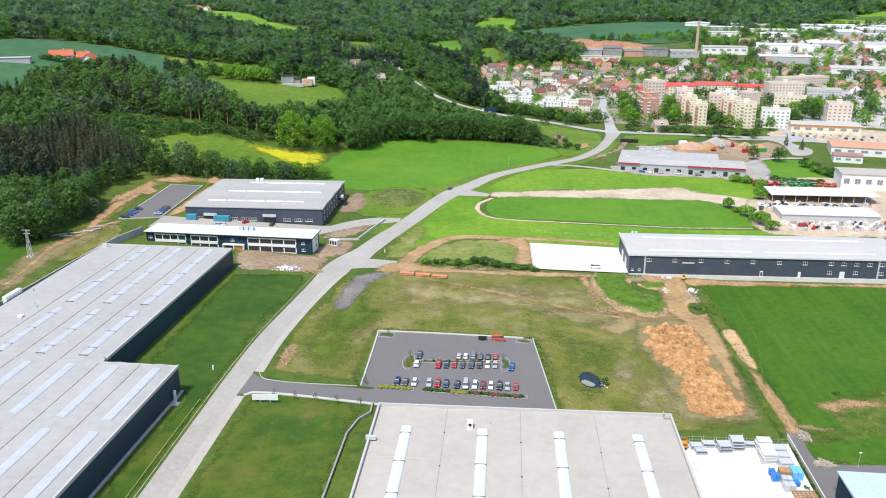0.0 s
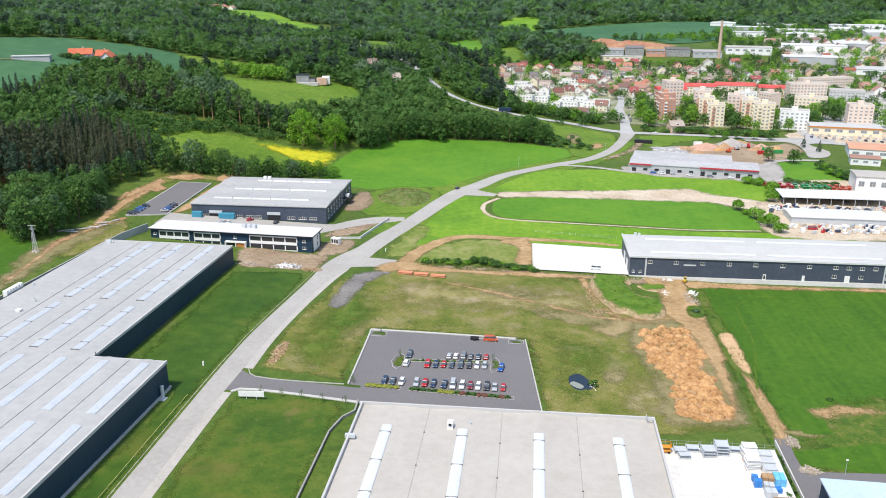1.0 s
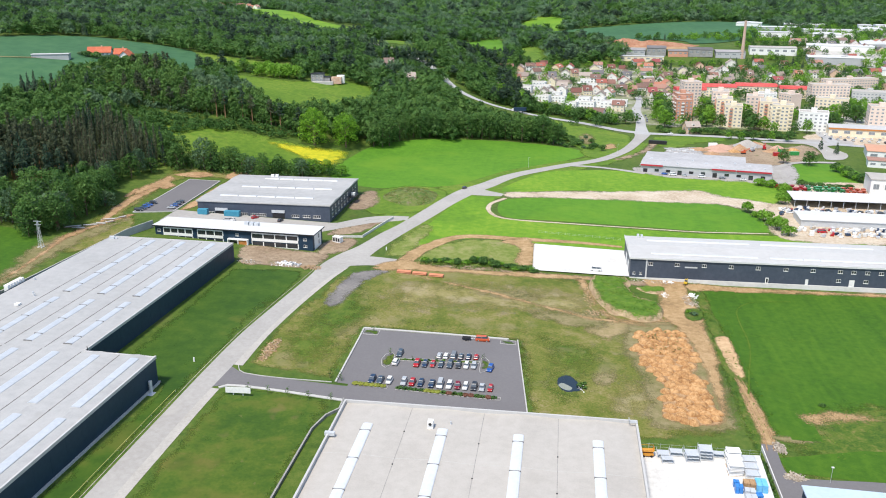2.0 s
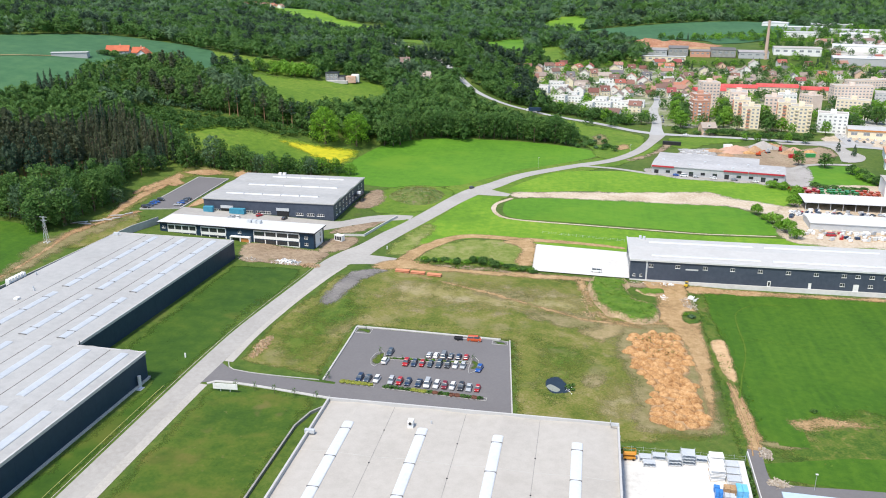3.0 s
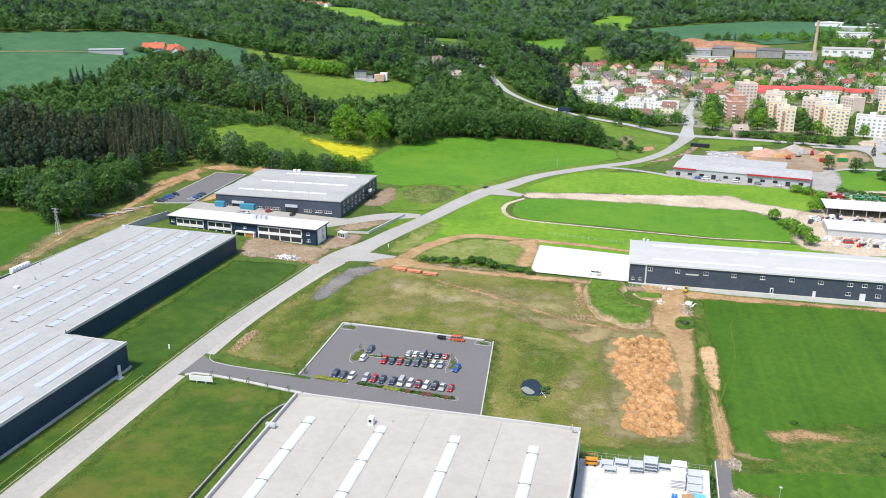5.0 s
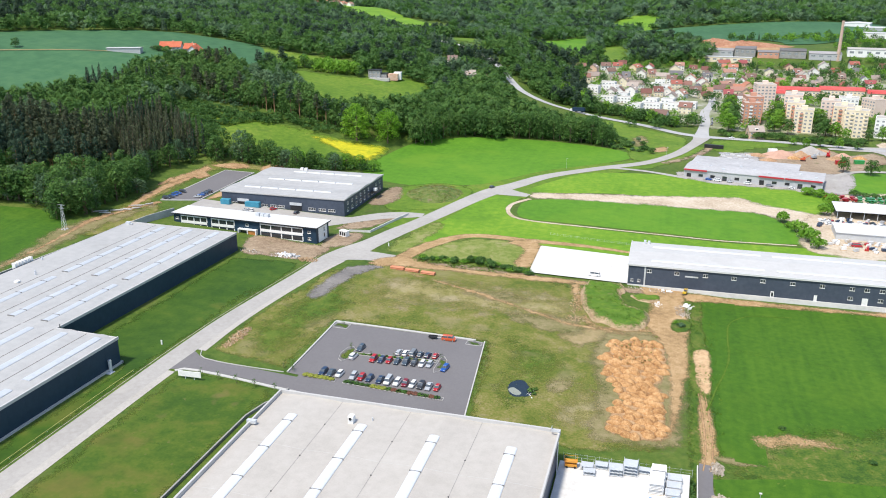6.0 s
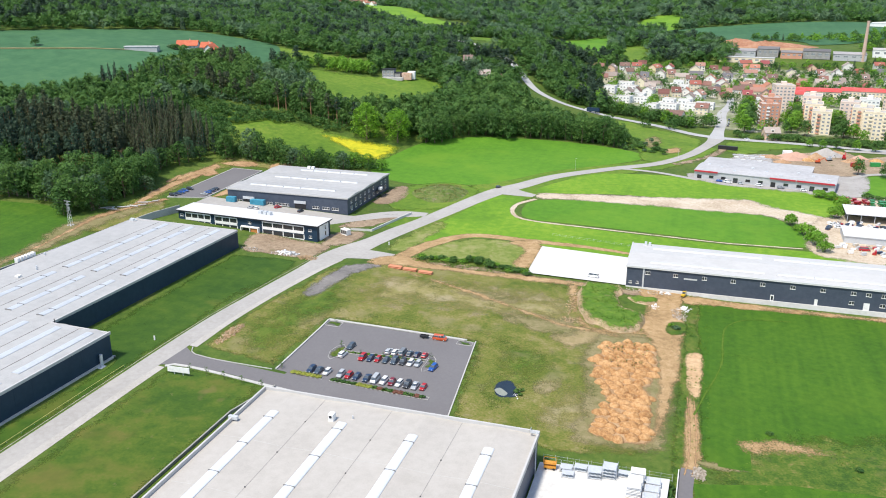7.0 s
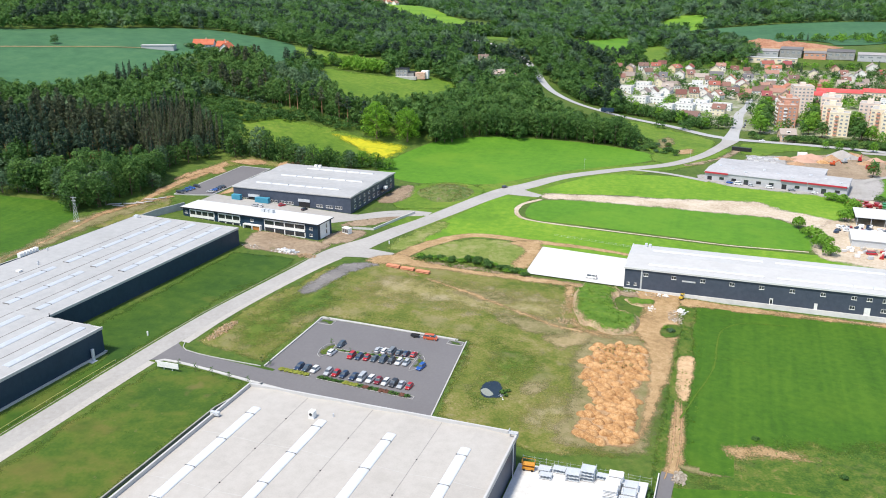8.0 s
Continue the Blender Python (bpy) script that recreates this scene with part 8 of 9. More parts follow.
heap("quarry_bank", 112, 1284, 40, 20, 11, QUARRY_EARTH, "reddish bank of the quarry", 15, 30, 10)
heap("spoil_heap", 138, 608, 12, 7, 4.2, PINKSTONE, "reddish aggregate heap", 1)
heap("gravel_heap", 158, 618, 12, 8, 6, surf("grey_aggregate", [(0.3, 0.28, 0.26), (0.4, 0.37, 0.34)], 0.2, 1.5, bump=0.1), "tall grey gravel heap", 2)
heap("spoil_heap", 122, 600, 10, 5, 2.6, SOIL_HEAP, "brown earth heap", 3)
heap("spoil_heap", 172, 600, 8, 5, 3.5, SOIL_HEAP, "brown earth heap beside machines", 4)
for i, (x, y, rx, h) in enumerate(((128, 586, 7, 3), (134, 596, 8, 4), (145, 596, 6, 3), (150, 606, 7, 4.5), (165, 620, 8, 5), (178, 612, 6, 3.5), (188, 606, 6, 3), (126, 574, 5, 2))):
    heap("spoil_heap", x, y, rx, rx * 0.6, h, (SOIL_HEAP, PINKSTONE, CLAY, SOIL_HEAP)[i % 4], "uneven heap of dug earth", 40 + i, 18, 7)
for i, (x, y, p) in enumerate(((150, 590, "orange"), (158, 600, "silver"), (168, 608, "red"), (176, 596, "green"))):
    d = thing("digger", pose(x, y, deck(x, y, 0.2), 0, 0, 40 * i), f"{p} tracked building machine", "digger", "building machines")
    part("chassis", Shape().box(-1.6, -1.2, 0, 1.6, -0.5, 0.8).box(-1.6, 0.5, 0, 1.6, 1.2, 0.8), RUBBER, d)
    part("house", Shape().box(-1.7, -1.1, 0.8, 1.2, 1.1, 2.0).box(0.0, -0.2, 2.0, 1.2, 1.0, 3.0), PAINTS[p], d)
    part("arm", Shape().tube((1.0, -0.4, 1.8), (3.4, -0.4, 4.0), 0.25, n=6).tube((3.4, -0.4, 4.0), (5.2, -0.4, 1.6), 0.2, n=6), PAINTS[p], d)


def container(x, y, turn, material, label, length=6.0, lift=0.25, group=""):
    """A ribbed steel container."""
    c = thing("container", pose(x, y, deck(x, y, lift), 0, 0, turn), label, "container", group)
    k = int(length / 0.6)
    side = []
    for i in range(k):
        a = -length / 2 + length * i / k
        side += [(a + length / k * q, d) for q, d in ((0.0, 1.2), (0.3, 1.2), (0.4, 1.13), (0.8, 1.13), (0.9, 1.2))]
    side.append((length / 2, 1.2))
    s = Shape().prism([(x, -d) for x, d in side] + [(x, d) for x, d in side[::-1]], 0, 2.5)
    part("body", s, material, c)
    part("door", Shape().box(length / 2, -1.1, 0.1, length / 2 + 0.08, -0.03, 2.4), material, c)
    part("door", Shape().box(length / 2, 0.03, 0.1, length / 2 + 0.08, 1.1, 2.4), material, c)
    return c


TEAL = surf("teal_steel", [(0.05, 0.25, 0.36), (0.08, 0.32, 0.44)], 0.4, 2.5, rough=0.5)
container(133, 614, 10, WHITE, "white steel site container on bare ground")
container(-146.5, 358.4, 4, TEAL, "blue steel container before the hall", 4.6)
container(-132.2, 359.4, 2, TEAL, "long turquoise container before the hall", 7.4)
container(172, 586, 10, PAINTS["red"], "red steel container on the building ground")
container(184, 590, 10, PAINTS["green"], "green steel container on the building ground")
container(94, 618, -12, DARK, "long dark blue site cabin", 13)

# trees among the houses
def in_town(x, y):
    ok = inside(TOWN, x, y) & (x < 0.6 * y + 60)
    for a, b in taken:
        ok &= np.hypot(x - a, y - b + 3) > 8.5
    ok &= ~((x > 86) & (x < 98) & (y < 830)) & ~((y < 690) & (x < 240) & (x > 60) & (y > 630))
    ok &= near_line(ROAD_UP, x, y) > 9
    for ob in bpy.data.objects:
        if ob.parent is None and ob.name.startswith(("apartment", "superm", "factory", "industrial", "works", "commerc", "hall", "market", "depot", "machine", "store", "shopping")):
            ok &= np.hypot(x - ob.location.x, y - ob.location.y) > (11 if ob.name.startswith("apart") else 34)
    ok &= ~inside([(205, 668), (210, 636), (290, 600), (335, 620), (335, 668), (290, 694), (240, 694)], x, y)
    ok &= ~inside([(66, 500), (205, 480), (225, 560), (190, 640), (100, 650), (66, 560)], x, y)
    ok &= ~((x > 70) & (x < 270) & (y > 1130) & (y < 1340)) & ~inside(EDGE_WOOD, x, y)
    return ok & (y > 560)


rng = np.random.default_rng(33)
xs, ys = scatter(rng, -70, 1000, 560, 1800, 13.5, in_town)
keepers = rng.random(len(xs)) < np.where((ys < 1080) & (xs < 130), 0.36, 0.66)
# Large LEAF_LIGHT share stands in for sun on the town's trees.
woods("town_trees", xs[keepers], ys[keepers], [("broadleaf", LEAF_LIGHT, 0.45), ("broadleaf", LEAF_MID, 0.42), ("spruce", LEAF_DARK, 0.13)], 132, 0.72, "garden and street trees among the houses", seed=14, trunks=True, high=(7, 14), wide=(7, 11))
for i, (x, y, h) in enumerate([(107, 690, 13), (110, 702, 14), (106, 716, 13), (112, 728, 15), (107, 744, 14), (110, 760, 15), (113, 778, 15), (112, 796, 14), (146, 716, 14), (148, 734, 15), (146, 750, 16), (151, 690, 11), (142, 700, 12), (178, 690, 12), (184, 684, 11), (176, 706, 13), (178, 728, 14), (172, 682, 10),
                               (190, 676, 8), (206, 678, 8), (216, 680, 10), (243, 706, 12), (250, 730, 15), (262, 742, 15), (275, 752, 15), (270, 735, 14), (300, 770, 14), (330, 770, 14), (66, 694, 8), (58, 700, 7), (48, 706, 8), (38, 712, 9), (28, 716, 9), (18, 720, 9), (8, 724, 10), (-4, 732, 11), (-14, 742, 12), (-26, 748, 12), (-34, 760, 12), (76, 700, 9), (80, 716, 9), (170, 562, 9), (158, 640, 6), (168, 644, 7), (180, 642, 7), (192, 640, 8), (150, 646, 5)]):
    tree("broadleaf", x, y, h * 1.15, h * 0.95, LEAF_MID if i % 2 else LEAF_LIGHT, "leafy street tree beside blocks of flats", i, "street trees", cards=500, size=0.5)


# ---------------------------------------------------------------- small things near the camera
SKYBLUE = surf("light_blue_sheeting", [(0.1, 0.4, 0.68), (0.2, 0.52, 0.78)], 0.6, 2.5, rough=0.4)
YELLOW_PAINT = surf("yellow_machine_paint", [(0.55, 0.36, 0.03), (0.66, 0.45, 0.05)], 0.6, 3.0, rough=0.4)


def stones(name, x, y, rx, ry, count, material, label, size=0.5, seed=1, category="rubble"):
    """A loose heap of angular pieces."""
    r = np.random.default_rng(seed)
    s = Shape()
    for _ in range(count):
        a, q = r.random() * 6.28, math.sqrt(r.random())
        px, py = x + rx * q * math.cos(a) + r.normal() * 0.5, y + ry * q * math.sin(a) + r.normal() * 0.5
        w, d, h = size * (0.15 + 1.1 * r.random() ** 2.2), size * (0.15 + 0.8 * r.random() ** 2), size * (0.1 + 0.35 * r.random())
        if r.random() < 0.12:
            w, d, h = size * 1.8, size * 0.22, size * 0.14
        z = ground_z(px, py) + 0.08 + (1 - q) * size * 0.8 * r.random()
        m = pose(px, py, z, r.random() * 40, r.random() * 40, r.random() * 360)
        corner = [m @ Vector((i * w * (0.7 + 0.3 * r.random()), j * d * (0.6 + 0.4 * r.random()), k * h * (0.6 + 0.4 * r.random()))) for k in (-1, 1) for j in (-1, 1) for i in (-1, 1)]
        s.add(corner, [(0, 2, 3, 1), (4, 5, 7, 6), (0, 1, 5, 4), (2, 6, 7, 3), (0, 4, 6, 2), (1, 3, 7, 5)])
    return tagged(part(name, s, material), label, category, kind="stuff")


# tipped loads of orange clay, one beside another
def clay_load(name="clay_load"):
    meshes = []
    for v in range(5):
        rr = np.random.default_rng(50 + v)
        s, n = Shape(), 14
        rings = []
        for t, q in ((0, 1.0), (0.25, 0.93), (0.55, 0.74), (0.8, 0.48), (0.96, 0.2)):
            rings.append([(2.2 * q * (1 + 0.16 * noise.noise(Vector((math.cos(a) * 1.2, math.sin(a) * 1.2, v * 3 + t)))) * math.cos(a), 1.6 * q * (1 + 0.16 * noise.noise(Vector((math.cos(a), math.sin(a), v * 5 + t)))) * math.sin(a),
                           -0.25 + 1.5 * t + 0.15 * noise.noise(Vector((a * 2, t * 4, v)))) for a in (2 * math.pi * i / n for i in range(n))])
        s.loft(rings)
        me = s.mesh(name, CLAY)
        me.polygons.foreach_set("use_smooth", [True] * len(me.polygons))
        meshes.append(me)
    return meshes


PILE = [(50, 266), (60, 269.5), (67.5, 268), (69.5, 252), (68.3, 238), (70, 222), (70, 207.5), (58, 206), (53.5, 208.5), (54, 219), (56, 226), (52.5, 234), (50, 243), (48.5, 250), (50.5, 258)]
cover("clay_ground", PILE, CLAY_FLAT, "bare orange clay under tipped loads", "soil", 0.3, 4, 1.5, 3)
loads = clay_load()
rng = np.random.default_rng(8)
xs, ys = scatter(rng, 46, 72, 205, 271, 2.75, lambda x, y: inside(PILE, x, y) & (rim_distance(PILE, x, y) > 0.4))
spoil = thing("clay_dump", pose(0, 0, 0), "orange clay tipped in many small loads", "clay dump")
for i, (x, y) in enumerate(zip(xs, ys)):
    ob = part("mound", loads[i % 5], CLAY, spoil)
    ob.matrix_basis = pose(x, y, deck(x, y, 0.3), 0, 0, rng.uniform(-25, 25)) @ Matrix.Diagonal((rng.uniform(0.75, 1.1), rng.uniform(0.75, 1.15), rng.uniform(0.7, 1.2), 1))

# grassed spoil bank
BANK_GRASS = surf("bank_grass", [(0.05, 0.125, 0.01), (0.085, 0.17, 0.014), (0.14, 0.205, 0.028)], 0.15, 0.7, bump=0.1, fine=0.5, ragged=True, tufts=[(0.35, 0.57, (0.035, 0.095, 0.008), 0.5), (0.2, 0.62, (0.2, 0.15, 0.08), 0.6)])
BANK_SOIL = surf("dug_bank_soil", [(0.24, 0.16, 0.085), (0.36, 0.255, 0.15), (0.47, 0.36, 0.24)], 0.2, 1.0, bump=0.15, fine=0.6)


BANK = [(36.5, 313.5), (40, 317), (46.4, 317.6), (51, 317), (52.6, 311.8), (51, 308), (53.1, 300.1), (55.6, 294.5), (58.4, 295), (61.6, 294.3), (62.6, 287), (60.7, 279.5), (57, 276), (52, 275.6), (47, 279), (43.2, 279.6), (41, 284.5), (38.4, 291), (36, 302.7)]


def bank_rise(poly, high, edge, x, y):
    """Height of a flat-topped bank with a crumbled edge."""
    d = rim_distance(poly, x, y) * inside(poly, x, y)
    rough = np.array([noise.noise(Vector((a * 0.4, b * 0.4, 2.0))) + 0.5 * noise.noise(Vector((a * 1.1, b * 1.1, 5.0))) for a, b in zip(np.ravel(x), np.ravel(y))])
    k = np.clip((d + 0.9 * rough * (d > 0.1)) / edge, 0, 1)
    return high * k * k * (3 - 2 * k) * (0.9 + 0.3 * rough)


def plateau(poly, high, edge, soft, label):
    """Raw soil below, a ragged turf on top of it."""
    for name, material, up, words in (("soil_bank", BANK_SOIL, 0.1, "raw brown soil of a low dug bank"), ("turf", BANK_GRASS, 0.17, label)):
        ob = drape(name, poly, material, 0.3, 0.9, soft)
        me = ob.data
        co = np.empty(len(me.vertices) * 3)
        me.vertices.foreach_get("co", co)
        co = co.reshape(-1, 3)
        co[:, 2] += bank_rise(poly, high, edge, co[:, 0], co[:, 1]) + up - 0.35 * (rim_distance(poly, co[:, 0], co[:, 1]) < 0.05)
        me.vertices.foreach_set("co", co.ravel())
        me.polygons.foreach_set("use_smooth", [True] * len(me.polygons))
        me.update()
        tagged(ob, words, "bank", kind="stuff")


plateau(rounded(BANK, 3), 1.8, 1.7, 4.2, "rough grass growing over a low soil bank")
plateau([(53.7, 309.2), (57.7, 311.8), (61.9, 312.5), (65.8, 312.7), (65.6, 308.1), (61.7, 304.2), (57.5, 304.8)], 0.7, 1.6, 1.6, "small strip of grass beside the bank")
weeds("weeds", [(38, 290), (37.5, 312), (50, 316), (51, 300), (60, 292), (60, 281), (46, 281)], 1000, 0.2, WEED, "rough weeds growing over the soil bank", 0.22, 31, lambda x, y: 0.4 + bank_rise(rounded(BANK, 3), 1.7, 2.0, x, y))
stones("rubble", 41, 280, 7, 3, 264, EARTH_BITS, "broken soil and stone at the bank's foot", 0.32, 3)
cover("bare_ground", [(30, 314), (36, 316), (38, 300), (40, 288), (46, 278), (58, 274), (60, 270), (44, 273), (37, 284), (33, 298)], TRODDEN, "spilt soil along the foot of the bank", "soil", 0.27, 2, 4)
stones("rubble", 36, 296, 2, 12, 242, EARTH_BITS, "crumbling edge of the soil bank", 0.32, 4)
stones("rubble", 56, 279, 6, 3, 198, EARTH_BITS, "broken soil and stone at the bank's foot", 0.32, 5)
stones("building_waste", 73.8, 301.5, 2.6, 5, 176, DEBRIS, "mixed white building waste beside the clay track", 0.34, 6, "waste")
stones("building_waste", 74, 297, 2.4, 2, 90, DEBRIS, "mixed building waste beside the clay track", 0.35, 7, "waste")
stones("building_waste", 64.8, 304, 0.9, 2.2, 40, WHITE, "small pile of white bags", 0.4, 8, "waste")
stones("building_waste", 75.4, 305.6, 1.6, 2.6, 26, WHITE, "white sheets and bags thrown on the waste", 0.8, 22, "waste")
stones("building_waste", 67.4, 318.9, 2.4, 0.7, 26, WHITE, "white bags along the hall's forecourt", 0.6, 23, "waste")
stones("building_waste", 79, 321.6, 2.6, 0.6, 30, DEBRIS, "pale rubble along the hall", 0.5, 24, "waste")
bush(73.2, 286.4, 1.2, 3.0, LEAF_PALE, "greyish dry shrub beside the clay track", 3)
bush(71.4, 288.4, 1.0, 2.2, LEAF_LIGHT, "green shrub beside the clay track", 4)
drum = thing("barrel", pose(71.8, 321.6, deck(71.8, 321.6, 0.25)), "blue plastic barrel on the building ground", "barrel")
part("body", Shape().tube((0, 0, 0), (0, 0, 0.95), 0.42, n=12), SKYBLUE, drum)
part("lid", Shape().tube((0, 0, 0.95), (0, 0, 1.02), 0.36, n=12), WHITE, drum)
loader = thing("digger", pose(74.5, 318.4, deck(74.5, 318.4, 0.25), 0, 0, 70), "small yellow digger on the clay ground", "digger", "building machines")
part("chassis", Shape().box(-0.9, -0.7, 0, 0.9, -0.4, 0.45).box(-0.9, 0.4, 0, 0.9, 0.7, 0.45), RUBBER, loader)
part("house", Shape().box(-0.9, -0.65, 0.45, 0.7, 0.65, 1.1).box(-0.2, -0.5, 1.1, 0.7, 0.5, 1.15).box(-0.2, -0.5, 2.0, 0.7, 0.5, 2.1), YELLOW_PAINT, loader)
part("cab", Shape().box(-0.15, -0.45, 1.15, 0.65, 0.45, 2.0), CAR_GLASS, loader)
part("arm", Shape().tube((0.6, -0.2, 1.0), (1.7, -0.2, 2.0), 0.12, n=6).tube((1.7, -0.2, 2.0), (2.4, -0.2, 0.7), 0.1, n=6), YELLOW_PAINT, loader)
stones("rubble", -65.6, 225.6, 1.5, 8.5, 420, EARTH_BITS, "reddish heap of broken stone on the grass", 0.4, 9)
stones("rubble", -86.5, 300.6, 6, 1.7, 240, DEBRIS, "pale heap of broken concrete", 0.42, 10)
stones("rubble", -101, 300.4, 5, 1.6, 160, DEBRIS, "heap of builder's rubble", 0.45, 11)
stones("building_waste", -85.5, 301.4, 4.6, 1.6, 34, WHITE, "white sheets and bags among the rubble", 1.0, 18, "waste")
stones("building_waste", -85, 301.8, 4.8, 1.4, 44, PALEGREY, "grey boards and sheets among the rubble", 1.0, 19, "waste")
stones("rubble", -75, 300, 4, 2.2, 176, EARTH_BITS, "heap of broken stone by the road", 0.5, 12)
stones("rubble", 110, 317.6, 46, 1.6, 484, EARTH_BITS, "broken stones along the hall", 0.26, 13)
stones("rubble", 62, 318, 9, 1.2, 110, DEBRIS, "building remains before the hall", 0.35, 14)
stones("rubble", 82.6, 199, 1.2, 2.5, 154, STONE, "gravel heap by the track", 0.5, 15)
stones("rubble", 83.2, 185.6, 2.0, 1.3, 242, STONE, "grey rubble heap by the shed", 0.5, 16)
stones("rubble", 100, 398, 0.1, 0.1, 1, STONE, "single stone on the field edge", 0.6, 17)
heap("grass_mound", -56, 420, 16, 20, 4.4, MOUND, "rough grassy mound by the road", 9)

# bundles of orange drain pipes
for i, (x, y, t) in enumerate(((-37.6, 303.6, -4), (-31.2, 303.2, -5), (-24.4, 302.6, -5))):
    b = thing("pipe_bundle", pose(x, y, deck(x, y, 0.25), 0, 0, t), "bundle of orange plastic drain pipes on the grass", "pipes", "pipe bundles")
    for k in range(4):
        for q in range(2):
            part("pipe", Shape().tube((-2.9, -0.75 + 0.5 * k, 0.25 + 0.5 * q), (2.9, -0.75 + 0.5 * k, 0.25 + 0.5 * q), 0.24, n=8), surf("orange_plastic", [(0.52, 0.2, 0.11), (0.6, 0.26, 0.15)], 1, 6, rough=0.4) if i + k + q == 0 else bpy.data.materials["orange_plastic"], b)

# the pond
cover("pond", [(24.2, 221.7), (24.2, 224.3), (25.2, 227.1), (27.4, 228.4), (29.3, 227), (30.6, 224.5), (32.3, 222.7), (31.4, 219.4), (29, 218.1), (27.1, 217.6), (25.4, 218.9)], WATER, "small dark pond in the meadow", "pond", 0.24, 1, 0.35, 3)
cover("pond_algae", [(24.7, 221.3), (25.8, 222.9), (27.2, 222.1), (28.8, 220.4), (28, 218.7), (26.2, 219.2)], surf("algae", [(0.2, 0.22, 0.19), (0.28, 0.3, 0.26)], 0.6, 3), "pale algae film on the pond", "algae", 0.26, 4, 1, 3)
for i in range(7):
    bush(31.6 + 0.9 * math.cos(i), 220.6 + i * 0.5, 0.9, 1.3, LEAF_MID, "reeds at the pond's edge", i, "reeds at the pond")

stones("stones", 31.4, 221.2, 0.8, 2.0, 16, WHITE, "pale stones at the pond's edge", 0.3, 21, "stones")

# the blank board on posts
board = thing("billboard", pose(-64.2, 195.4, ground_z(-64.2, 195.4), 0, 0, 3), "blank white board on two posts", "billboard")
part("panel", Shape().box(-3.6, -0.08, 0.9, 3.6, 0.08, 2.6), WHITE, board)
for x in (-1.5, 1.3):
    part("post", Shape().box(x - 0.09, 0.08, -0.6, x + 0.09, 0.26, 2.4), STEEL, board)

# island of the car park
def bed(name, pts, label):
    tagged(drape(name, pts, LAWN, 0.5, 3, 0.5), label, "flower bed", kind="structure")
    tagged(kerb_line("kerb", pts + [pts[0]], KERB, 0.12, 0.34, 2.0), "pale kerb of a planted bed", "kerb", kind="structure")


bed("planted_bed", [(-30, 226), (-29, 222.2), (-27.6, 221), (-26.5, 223.4), (-26.2, 227), (-26.6, 230.2), (-27.8, 231.8), (-29.4, 229.8)], "planted lens-shaped bed between the parked cars")
bed("planted_bed", [(-25.9, 226.5), (-20, 227.2), (-10, 228.6), (0.2, 230.1), (0.2, 231.6), (-10, 230.2), (-20, 228.8), (-25.9, 227.9)], "narrow grass strip between the parked cars")
bed("planted_bed", [(0.6, 226), (1.2, 223.6), (2.6, 225.2), (3.5, 229), (3.0, 232.6), (1.4, 235), (0.5, 233.4), (0.7, 230)], "planted lens-shaped bed between the parked cars")
for i in range(11):
    bush(-25 + i * 2.35, 227.2 + i * 0.335, 0.6, 1.3, LEAF_MID if i % 3 else LEAF_LIGHT, "low green shrub on the parking island", i, "shrubs on the island")
for i in range(12):
    bush(76.5 - 0.05 * i, 190 - i * 1.9, 1.0, 1.7, LEAF_MID, "low green shrub along the yard wall", i, "hedge along the yard wall")
bed("planted_bed", [(-34.5, 208.7), (-24.5, 208.3), (-24.5, 209.6), (-34.5, 210.0)], "narrow planted strip by the drive")
bed("planted_bed", [(-22, 208.3), (8.4, 208.4), (8.4, 209.9), (-22, 209.6)], "narrow planted strip by the drive")
bed("planted_bed", [(-40, 243.2), (-35, 243.6), (-35, 247), (-40, 246.8)], "planted corner of the car park")
bed("planted_bed", [(5.5, 246), (10.6, 246.4), (10.4, 249), (5.5, 248.7)], "planted corner of the car park")
flowers = [surf("yellow_shrub", [(0.13, 0.18, 0.03), (0.32, 0.31, 0.05)], 2, 8), surf("red_shrub", [(0.1, 0.06, 0.035), (0.2, 0.07, 0.05)], 2, 8)]
for i in range(26):
    x = -34 + i * 1.62
    if -24.6 < x < -21.8:
        continue
    bush(x, 209.1, 0.7, 2.0, flowers[0] if i < 7 or 12 < i < 16 else (flowers[1] if i in (17, 20, 21, 24) else LEAF_MID), "low flowering shrub in the bed", i, "shrubs in the flower bed")
for i, (x, y, h) in enumerate([(-28, 230, 2.6), (-28, 224.6, 1.6), (-27, 227, 1.5), (1.4, 232.4, 2.6), (-37, 245.6, 2.2), (-13.4, 229.4, 1.4), (-20.5, 228, 1.6), (8, 248, 1.6), (-38.5, 209.9, 2.2)]):
    tree("broadleaf", x, y, h, h * 0.55, LEAF_MID, "young tree planted on the parking island", i, "young trees on the island", cards=90, size=0.5)

# walls and fences round the car park
for pts, hi, wd, lab in (([(-40.7, 247.6), (-40.4, 240), (-39.9, 209)], 0.6, 0.5, "pale concrete edge wall of the car park"), ([(-40.7, 247.8), (-20, 248.9), (8, 249.9)], 0.5, 1.0, "pale concrete edge strip of the car park"), ([(11, 250), (13.5, 228), (16, 206), (16.8, 199)], 0.45, 0.35, "pale kerb of the car park")):
    tagged(kerb_line("edge_wall", pts, KERB, wd, hi), lab, "kerb", kind="structure")


